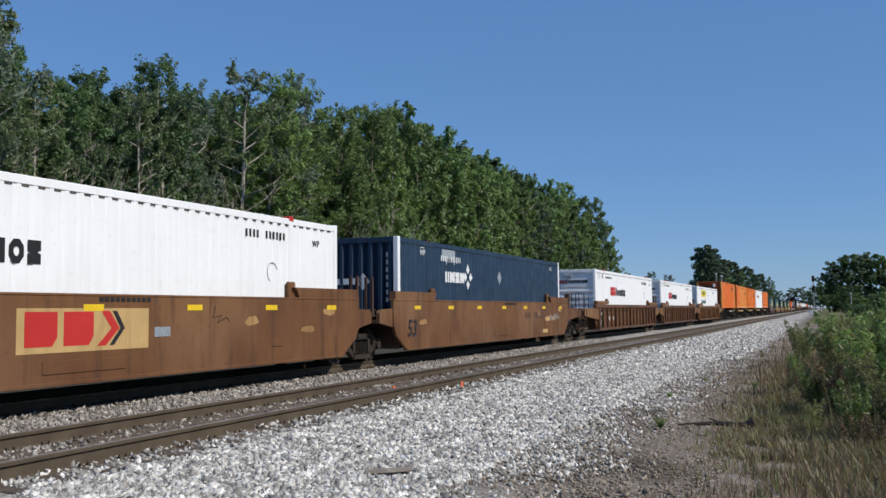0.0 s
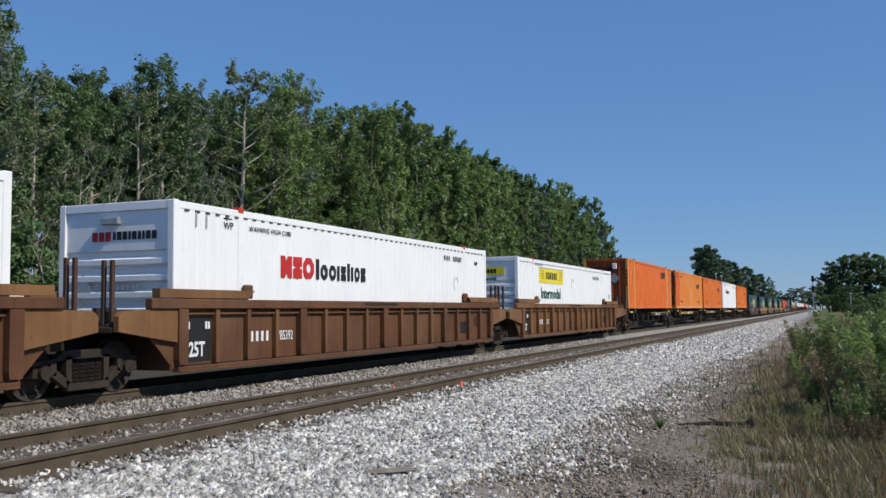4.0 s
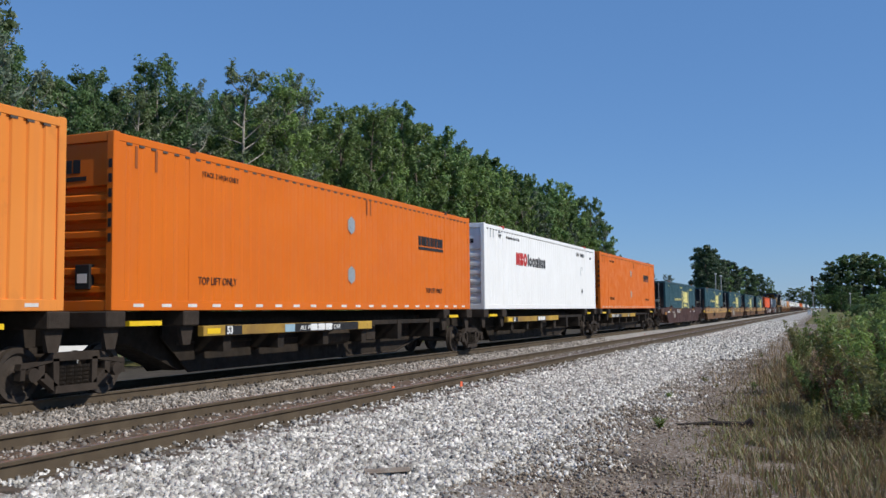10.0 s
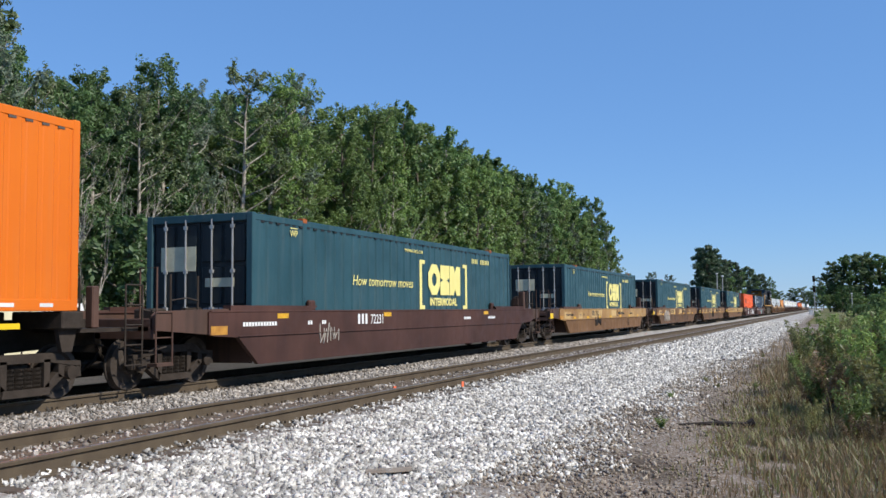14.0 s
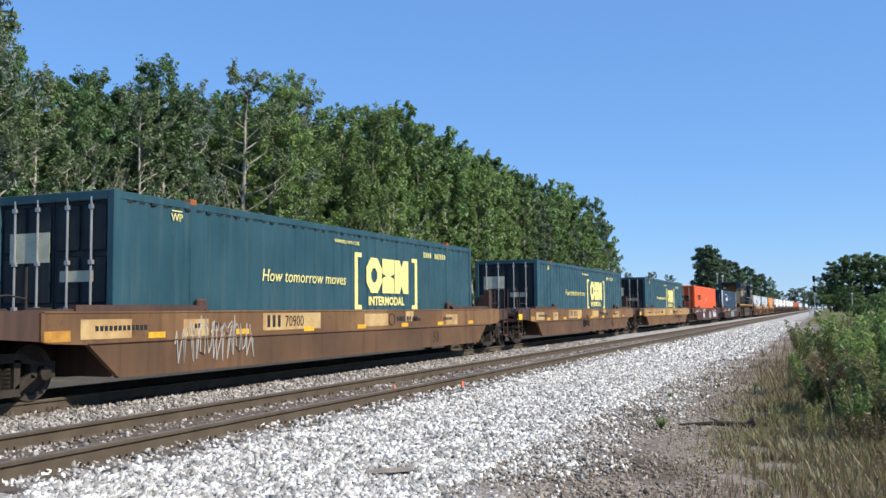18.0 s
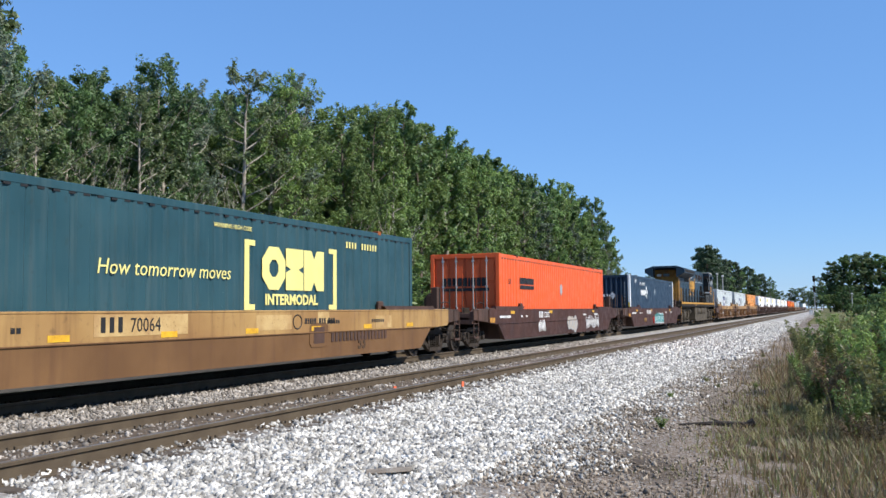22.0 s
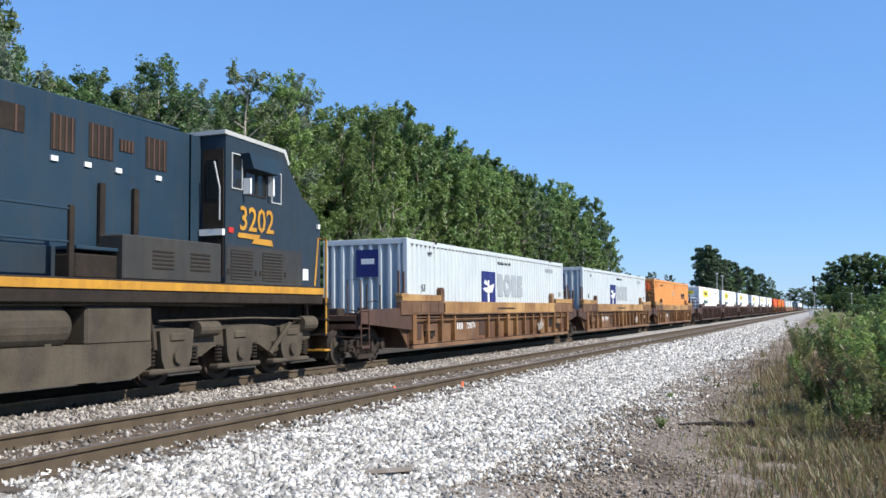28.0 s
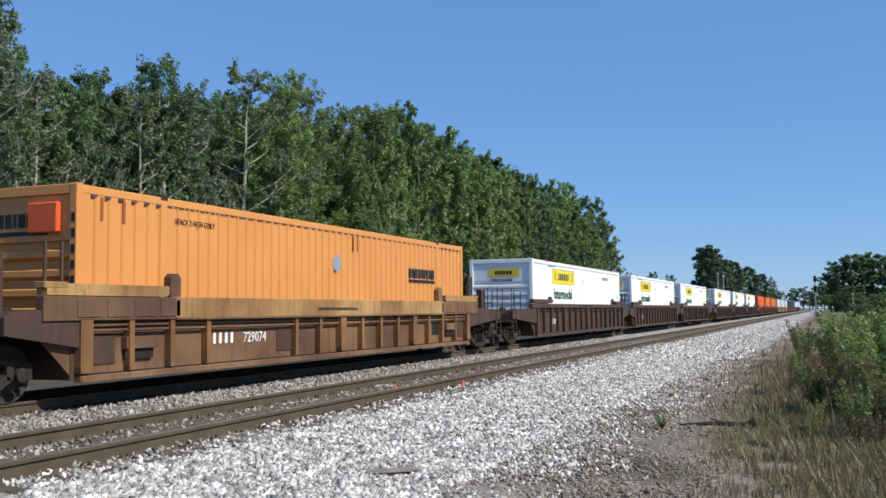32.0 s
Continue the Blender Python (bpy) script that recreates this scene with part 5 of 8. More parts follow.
    zr = {"smooth": 1.33, "tan": 0.88, "maroon": 1.16}.get(style)
    if zr:
        for i in range(7) if style != "maroon" else (0, 2, 5):
            y = -HL + 0.6 + i * 2.45
            part("reflector", bx(X - 0.003, X + 0.004, y, y + 0.42, zr, zr + 0.1), M_YELLOW if style == "smooth" else M_WORNREFL, car, "yellow reflective strip")
    if style == "smooth":
        bars("stencil_line", M_BLACKPAINT, car, X, 0.2, 1.47, [0.09] * 10, 0.07, 0.03)
        part("access_hatch", bx(X - 0.005, X + 0.012, -0.9, 0.8, 0.42, 0.62, 0.01), mat, car)
        part("access_hatch", bx(X - 0.005, X + 0.012, 5.0, 5.4, 0.6, 0.75, 0.01), mat, car)
        for y, z in ((-6.9, 0.98), (6.4, 0.92), (4.3, 1.12), (7.3, 1.28)):
            outline = [(y + 0.26 * math.cos(k * 0.7854 + 0.3) * (1.0 + 0.2 * math.sin(k * 2.1 + y)), z + 0.085 * math.sin(k * 0.7854 + 0.3) * (1.0 + 0.25 * math.cos(k * 1.7 + y))) for k in range(8)]
            part("paint_patch", prism(bmesh.new(), outline, X - 0.003, X + 0.003), M_TTXTAN, car, "ragged pale paint patch")
        lettering("53", 0.62, M_BLACKPAINT, car, X + 0.003, -HL + 0.12, 0.62, bold=0.012, slant=0.15)
        if rear == "end":
            bars("reporting_marks", M_DARKCAR, car, X, HL - 5.6, 0.98, [0.10, 0.10, 0.10, 0.10, -0.3, 0.10, 0.10, 0.10, 0.10, 0.10, 0.10], 0.22, 0.10)
    elif sloped:
        ink = M_BLACKPAINT if style == "tan" else M_WHITE
        if style == "tan":
            part("paint_patch", bx(X - 0.003, X + 0.002, -HL + 3.95, -HL + 6.2, 0.93, 1.27), M_PATCHTAN, car, "paler repainted number panel")
            for y, w, z in ((-HL - 0.9, 1.1, 0.9), (-HL + 1.5, 0.7, 0.88), (-HL + 8.3, 1.3, 0.93), (2.6, 0.5, 1.02), (5.4, 0.9, 0.88)):
                part("paint_patch", bx(X - 0.003, X + 0.0015, y, y + w, z, z + 0.3), M_PATCHTAN, car, "scuffed pale paint")
            ring = pipe(bmesh.new(), [(X, 1.75 + 0.17 * math.cos(k * 0.5236), 1.08 + 0.15 * math.sin(k * 0.5236)) for k in range(13)], 0.014, 4)
            part("emblem", ring, ink, car, "dark ring emblem")
            bars("stencil_line", ink, car, X, 2.05, 1.03, [0.09, 0.05, 0.08, 0.05, 0.08, -0.06, 0.09, 0.07, 0.07, -0.06, 0.09, 0.07, 0.07], 0.12, 0.03)
            lettering("53", 0.42, M_FECLOWINK, car, X - 0.006, HL - 3.6, 0.42, bold=0.012)
        bars("reporting_marks", ink, car, X + 0.001, -HL + 4.1, 0.99, [0.10, 0.10, 0.10], 0.24, 0.09)
        lettering(tare, 0.33, ink, car, X + 0.004, -HL + 4.75, 0.99, squeeze=0.9)
        for y, w in ((-HL - 0.6, 0.9), (-HL + 0.4, 0.12), (-HL + 1.8, 0.12), (-HL + 2.4, 0.12), (3.0, 0.5), (5.2, 0.7)):
            bars("stencil_line", ink, car, X, y, 1.02, [0.07] * int(w / 0.1 + 1), 0.08, 0.03)
        part("paint_patch", bx(X - 0.003, X + 0.004, -HL - 1.6, -HL - 1.1, 0.88, 1.04), M_WORNYELLOW, car, "worn orange-yellow patch")
    else:
        bars("reporting_marks", M_WHITE, car, X + 0.002, -HL + (3.35 if style == "ribbed_red" else 2.25), 0.72, [0.08, 0.08, 0.08, 0.08], 0.2, 0.10)
        if tare:
            lettering(tare, 0.28, M_WHITE, car, X + 0.003, -HL + (4.3 if style == "ribbed_red" else 3.2), 0.72, squeeze=0.95 if style == "ribbed_red" else 0.72)
        lettering("53", 0.38, M_BLACKPAINT, car, X + 0.003, HL - 1.4, 0.8, bold=0.01)
        if style == "ribbed":
            part("load_panel", bx(X - 0.004, X + 0.0005, -HL + 0.17, -HL + 0.98, 0.42, 1.20), M_BLACKPAINT, car, "black-painted first panel")
            lettering("125T", 0.36, M_WHITE, car, X + 0.003, -HL + 0.20, 0.52, squeeze=0.78, bold=0.01)
            bars("stencil_line", M_WHITE, car, X + 0.001, -HL + 0.3, 1.0, [0.06, -0.4, 0.06, 0.06], 0.13, 0.02)
        part("data_panel", bx(X - 0.001, X + 0.004, HL - 2.6, HL - 1.9, 0.6, 0.95), M_BLACKPAINT, car, "black consolidated stencil panel")
        bars("stencil_line", M_BLACKPAINT, car, 1.512, -1.2, (1.32 if style == "ribbed_red" else 1.43), [0.06] * 22, 0.06, 0.025)
    return car


def name_panel(car):
    """A tan company panel with plain red and dark shapes on a smooth side."""
    X = 1.502
    y = -HL + 6.7
    p = part("name_panel", bx(X - 0.003, X + 0.003, y, y + 2.7, 0.73, 1.37), M_PANELTAN, car, "faded tan company panel with red shapes")
    for k in (0.14, 0.86):
        part("trade_mark", prism(bmesh.new(), [(y + k, 0.82), (y + k + 0.5, 0.82), (y + k + 0.6, 0.95), (y + k + 0.6, 1.32), (y + k, 1.32)], X + 0.003, X + 0.006), M_REDPAINT, p)
    part("trade_mark", prism(bmesh.new(), [(y + 1.62, 1.33), (y + 1.8, 1.33), (y + 2.02, 1.06), (y + 1.72, 0.8), (y + 1.54, 0.8), (y + 1.84, 1.06)], X + 0.003, X + 0.006), M_REDPAINT, p)
    part("trade_mark", prism(bmesh.new(), [(y + 1.86, 1.33), (y + 1.96, 1.33), (y + 2.14, 1.06), (y + 1.9, 0.8), (y + 1.8, 0.8), (y + 2.04, 1.06)], X + 0.003, X + 0.006), M_BLACKPAINT, p)
    part("paint_patch", bx(X - 0.003, X + 0.003, y + 2.85, y + 3.25, 0.9, 1.06), M_SILVER, car, "worn silver patch")
    part("scribble", pipe(bmesh.new(), [(X, y + 4.5, 1.4), (X, y + 4.42, 1.2), (X, y + 4.7, 1.24), (X, y + 4.55, 1.1), (X, y + 4.85, 1.2), (X, y + 4.95, 1.12)], 0.008, 4), M_BLACKPAINT, car, "thin black scrawl")


def faded_emblem(car):
    """A worn dark monogram square with bars after it, on the lower side."""
    X = 1.502
    part("emblem", prism(bmesh.new(), [(2.35, 0.52), (2.95, 0.52), (3.05, 0.6), (3.05, 0.98), (2.95, 1.05), (2.35, 1.05), (2.25, 0.98), (2.25, 0.6)], X - 0.006, X + 0.002), M_FECLOW, car, "worn dark monogram")
    part("emblem", bx(X - 0.002, X + 0.005, 2.42, 2.88, 0.6, 0.96), M_DARKCAR, car)
    bars("stencil_line", M_DARKCAR, car, X, 3.2, 0.62, [0.12] * 16, 0.2, 0.06)


def graffiti(car, y, z, n, w, h, fill, edge, seed):
    """Spray-painted bubbles: rounded blobs with a pale outline, no letters."""
    r = random.Random(seed)
    g = None
    for i in range(n):
        cy, cz = y + (i + 0.5) * w / n, z + h * r.uniform(0.42, 0.58)
        ry, rz = w / n * 0.62, h * r.uniform(0.42, 0.55)
        for mat, k, x in ((edge, 1.16, 1.496), (fill, 1.0, 1.499)):
            pts = [(cy + ry * k * (1 + 0.18 * math.sin(3 * a + i)) * math.cos(a), cz + rz * k * (1 + 0.15 * math.cos(2 * a + i * 2)) * math.sin(a)) for a in [0.5236 * j for j in range(12)]]
            o = part("graffiti", prism(bmesh.new(), pts, x - 0.004 - 0.0004 * i, x + 0.003 + 0.0006 * i), mat, car, "spray-painted bubble shapes")
        part("graffiti", prism(bmesh.new(), [(cy - ry * 0.2, cz - rz * 0.4), (cy + ry * 0.15, cz - rz * 0.5), (cy + ry * 0.25, cz + rz * 0.45), (cy - ry * 0.1, cz + rz * 0.35)], 1.502, 1.508), edge, car)


def scrawl(car, y, z, w, h, mat, seed, turns=26):
    r = random.Random(seed)
    pts = [(1.503, y + w * i / turns + r.uniform(-0.06, 0.06), z + h * (0.5 + 0.5 * math.sin(i * 2.2)) * r.uniform(0.6, 1.0)) for i in range(turns)]
    part("graffiti", pipe(bmesh.new(), pts, 0.014, 4), mat, car, "sprayed scrawl")


def spine_car(front, rear, gap_f, gap_r, trucks, tare, label):
    """A spine platform: a deep centre beam with container arms, under one container."""
    car = thing("spine_car", label, "rail car", "spine platforms of the train")
    a, b = HL + (1.4 if front == "end" else gap_f / 2 - 0.1), HL + (1.4 if rear == "end" else gap_r / 2 - 0.1)
    part("spine_beam", prism(bmesh.new(), [(-a, 0.78), (-a + 1.9, 0.74), (-a + 3.3, 0.20), (b - 4.3, 0.20), (b - 1.9, 0.70), (b, 0.78), (b, 1.20), (HL - 0.5, 1.20), (HL - 0.5, 1.315), (-HL + 0.5, 1.315), (-HL + 0.5, 1.20), (-a, 1.20)], -0.34, 0.34), M_BLACK, car, "sooty black centre beam")
    for s in (-1, 1):
        part("side_web", prism(bmesh.new(), [(-a + 2.6, 0.84), (-a + 3.4, 0.16), (b - 4.6, 0.16), (b - 2.3, 0.62), (b - 2.3, 1.18), (-a + 2.6, 1.18)], s * 0.46, s * 0.50), M_BLACK, car, "sooty side web of the beam")
        if front == "end":  # the leading platform has a dark beam with a thin yellow top edge
            part("edge_beam", bx(s * 1.16, s * 1.30, -0.6, 7.2, 0.86, 1.03, 0.01), M_BLACK, car, "sooty edge beam")
            part("edge_strip", bx(s * 1.16, s * 1.305, -0.6, 7.2, 1.03, 1.06, 0.004), M_MUSTARD, car, "worn yellow top edge")
        else:
            part("edge_beam", bx(s * 1.16, s * 1.30, -5.7, 1.1, 0.86, 1.05, 0.01), M_MUSTARD, car, "worn mustard-yellow edge beam")
        part("edge_beam", bx(s * 1.10, s * 1.15, 1.25, 5.9, 0.95, 1.06, 0.01), M_BLACK, car)
        for y in (-4.8, -2.9, -1.0, 0.9, 3.0, 5.2):
            part("arm", prism(bmesh.new(), [(y - 0.12, 0.55), (y + 0.12, 0.55), (y + 0.12, 1.05), (y - 0.12, 1.05)], s * 0.34, s * 1.17), M_BLACK, car)
        for y in (-HL + 0.1, -6.06, 6.06, HL - 0.1):
            bm = bx(s * 0.3, s * 1.31, y - 0.22, y + 0.22, 1.06, 1.325, 0.02)
            part("container_seat", bm, M_STEEL, car)
            part("gusset", prism(bmesh.new(), [(y - 0.2, 1.1), (y + 0.2, 1.1), (y + 0.1, 0.72), (y - 0.1, 0.72)], s * 1.12, s * 1.2), M_STEEL, car)
        if "end" not in (front, rear):
            part("reflector", bx(s * 1.301, s * 1.306, -5.6, -5.2, 0.9, 1.0), M_YELLOW, car)
            part("reflector", bx(s * 1.301, s * 1.306, -1.6, -1.1, 0.9, 1.0), M_YELLOW, car)
        part("end_strip", bx(s * 1.2, s * 1.31, HL - 2.0, HL - 1.1, 1.08, 1.16), M_YELLOW, car, "yellow-painted edge")
        part("end_strip", bx(s * 1.2, s * 1.31, -HL + 0.4, -HL + 1.2, 1.08, 1.16), M_YELLOW, car, "yellow-painted edge")
    if "end" in (front, rear):
        y0 = 1.0 if front == "end" else -5.4
        part("number_panel", bx(1.300, 1.304, y0 - 0.15, y0 + 2.5, 0.865, 1.028), M_BLACKPAINT, car)
        bars("reporting_marks", M_WHITE, car, 1.306, y0, 0.875, [0.10, 0.10, 0.10, 0.10], 0.14, 0.09)
        lettering(tare, 0.20, M_WHITE, car, 1.308, y0 + 0.95, 0.88, squeeze=1.25)
    else:
        part("number_panel", bx(1.300, 1.304, -2.0, -0.85, 0.865, 1.045), M_BLACKPAINT, car)
        bars("reporting_marks", M_WHITE, car, 1.305, -1.9, 0.885, [0.28, 0.28, 0.28], 0.14, 0.05)
    y53 = 5.6 if front == "end" else -1.2 if rear == "end" else -5.05
    part("number_panel", bx(1.300, 1.304, y53, y53 + 0.55, 0.865, 1.045), M_BLACKPAINT, car)
    lettering("53", 0.20, M_WHITE, car, 1.308, y53 + 0.05, 0.89, bold=0.006)
    bm = bmesh.new()
    rod(bm, (0.7, -0.8, 0.7), (0.7, 0.7, 0.7), 0.2, 14)
    pipe(bm, [(0.5, -5.5, 0.72), (0.5, 6.0, 0.72)], 0.03)
    box(bm, 0.6, 0.95, 1.5, 2.0, 0.55, 0.95, 0.03)
    part("brake_gear", bm, M_STEEL, car, "brake reservoir and pipes")
    for s in (-1, 1):
        part("beam_flange", pipe(bmesh.new(), [(s * 0.51, 1.0, 0.17), (s * 0.51, b - 4.6, 0.17), (s * 0.51, b - 2.3, 0.63)], 0.03, 6), M_STEEL, car, "dusty lower flange of the beam")
        for y in (-4.4, -2.5, -0.6, 1.3):
            part("brace", rod(bmesh.new(), (s * 0.50, y - 0.4, 0.5), (s * 1.2, y, 0.9), 0.022, 6), M_STEEL, car)
    for s, kind, e in ((-1, front, a), (1, rear, b)):
        if kind == "end":
            coupler(car, s * e, s)
            ladder(car, 1.33, s * e - (0.4 if s > 0 else 0), 0.45, 1.75, 0.4, M_STEEL)
            part("end_platform", bx(-1.25, 1.25, s * (HL + 0.1), s * e, 1.0, 1.06), M_STEEL, car)
            part("end_post", bx(1.1, 1.26, s * (HL + 0.35), s * (HL + 0.5), 1.06, 1.72, 0.02), M_DARKCAR, car)
    if trucks[0]:
        truck(car, -(HL - 0.75) if front == "end" else -(HL + gap_f / 2), 0.40, 1.72)
    if trucks[1]:
        truck(car, (HL - 0.75) if rear == "end" else HL + gap_r / 2, 0.40, 1.72)
    return car

# ---------------------------------------------------------------- the train, in running order
# Each car: style, then its units as (container, centre along the train in metres). Units of one car share the trucks between them.
CONSIST = [
    ("smooth", [("white", -195.97), ("navy", -176.5)]),
    ("ribbed", [("white", -153.6), ("white", -133.95), ("panel", -114.3)]),
    ("spine", [("rusty", -93.5), ("mixed", -74.95), ("orange", -57.8), ("white", -40.25), ("orange", -22.97)]),
    ("maroon", [("teal", -2.2)]), ("tan", [("teal", 21.6)]), ("tan", [("teal", 45.6)]), ("tan", [("teal", 69.1)]), ("tan", [("teal", 92.6)]),
    ("maroon", [("coral", 116.1)]), ("maroon", [("navy", 139.35)]),
    ("ribbed_red", [("bird", 185.6), ("bird", 205.3), ("pale", 224.8)]),
    ("ribbed_dark", [("panel", 248.4), ("panel", 268.0), ("panel", 287.6)]), ("ribbed_dark", [("panel", 311.0), ("panel", 330.6), ("panel", 350.2)]),
    ("ribbed", [("coral", 373.6), ("orange", 393.2), ("rusty", 412.8)]), ("ribbed_red", [("slate", 436.2), ("slate", 455.8), ("slate", 475.4)]),
    ("ribbed_dark", [("navy", 498.8), ("teal", 518.4), ("teal", 538.0)]), ("ribbed_dark", [("white", 561.4), ("white", 581.0), ("white", 600.6)]),
]
TARE = {"maroon": ["72231", "72363", "70856"], "tan": ["71205", "70900", "70111", "70064"]}
LOOKS = {"smooth": "smooth-sided brown well car with yellow reflectors", "ribbed": "brown well car with ribbed sides", "ribbed_red": "rusty red-brown ribbed well car with tan top rails",
         "ribbed_dark": "dark brown ribbed well car", "tan": "yellow-tan well car with brown lower sides and sloped ends", "maroon": "dark maroon well car with white stencils and sloped ends"}
TRAIN = []  # (thing, place along the train, height of its base)
BOX["mixed"] = orange_container(M_CFADE, "sun-faded orange container with one replaced coral-red panel", faded=True)
[c for c in BOX["mixed"].children if c.name.split(".")[0] == "side_panel"][0].data.materials[0] = M_CRED
M_SKYDECAL = surf("pale_blue_decal", (0.30, 0.44, 0.52), 0.5, vary=0.6, scale=5)
M_SPRAY = surf("teal_spray", (0.02, 0.22, 0.22), 0.5, vary=0.5, scale=3)
M_FADED = surf("faded_spray", (0.42, 0.38, 0.33), 0.7, vary=0.6, scale=4)
M_PANELTAN = surf("panel_tan", (0.55, 0.36, 0.15), 0.6, vary=0.6, scale=2, streak=RUST, streak_amt=0.4)


def far_well_car(style, leading):
    """A well car at the train's far tail: sides, rails, floor, platforms and trucks."""
    mat = {"ribbed_red": M_TTXRED, "ribbed_dark": M_DARKCAR}.get(style, M_TTX)
    car = thing("well_car", LOOKS[style], "rail car", "well cars of the train")
    for sx in (-1, 1):
        part("side_sheet", bx(sx * 1.37, sx * 1.45, -HL - 0.5, HL + 0.5, 0.3, 1.36), mat, car)
        part("top_chord", bx(sx * 1.36, sx * 1.51, -HL - 0.8, HL + 0.8, 1.36, 1.53, 0.012), M_TTXTAN if style == "ribbed_red" else mat, car)
    part("well_floor", bx(-1.4, 1.4, -HL, HL, 0.36, 0.38), M_BLACK, car)
    for s in (-1, 1):
        part("end_platform", bx(-1.32, 1.32, s * (HL + 0.06), s * (HL + 1.5), 0.62, 1.07, 0.01), mat, car)
    for y in ((-HL - 1.72, HL + 1.72) if leading else (HL + 1.72,)):
        t = part("truck", bx(-1.0, 1.0, y - 0.2, y + 0.2, 0.4, 0.7, 0.03), M_STEEL, car, "dusty cast-steel truck")
        for e in (-0.89, 0.89):
            part("wheel_pair", rod(bmesh.new(), (-0.82, y + e, 0.42), (0.82, y + e, 0.42), 0.42, 16), M_WHEEL, t)
    return car


def far_box(mat, label):
    """A container at the train's far tail."""
    ob = thing("shipping_container", label, "container", "containers on the train")
    for s in (-1, 1):
        part("side_panel", corrugated(s * (HW - 0.006), -HL + 0.1, HL - 0.1, 0.1, CH - 0.1, 0.6, 0.03, s), mat, ob)
        part("end_wall", bx(-HW + 0.13, HW - 0.13, s * (HL - 0.09), s * (HL - 0.03), 0.1, CH - 0.1), mat, ob)
        for y in (-HL, HL - 0.15):
            part("corner_post", bx(s * (HW - 0.14), s * (HW + 0.002), y, y + 0.15, 0, CH, 0.012), mat, ob)
    part("roof", bx(-HW + 0.04, HW - 0.04, -HL + 0.05, HL - 0.05, CH - 0.1, CH - 0.012), mat, ob)
    part("floor", bx(-HW + 0.05, HW - 0.05, -HL + 0.05, HL - 0.05, 0.03, 0.15), M_CROOF, ob)
    return ob


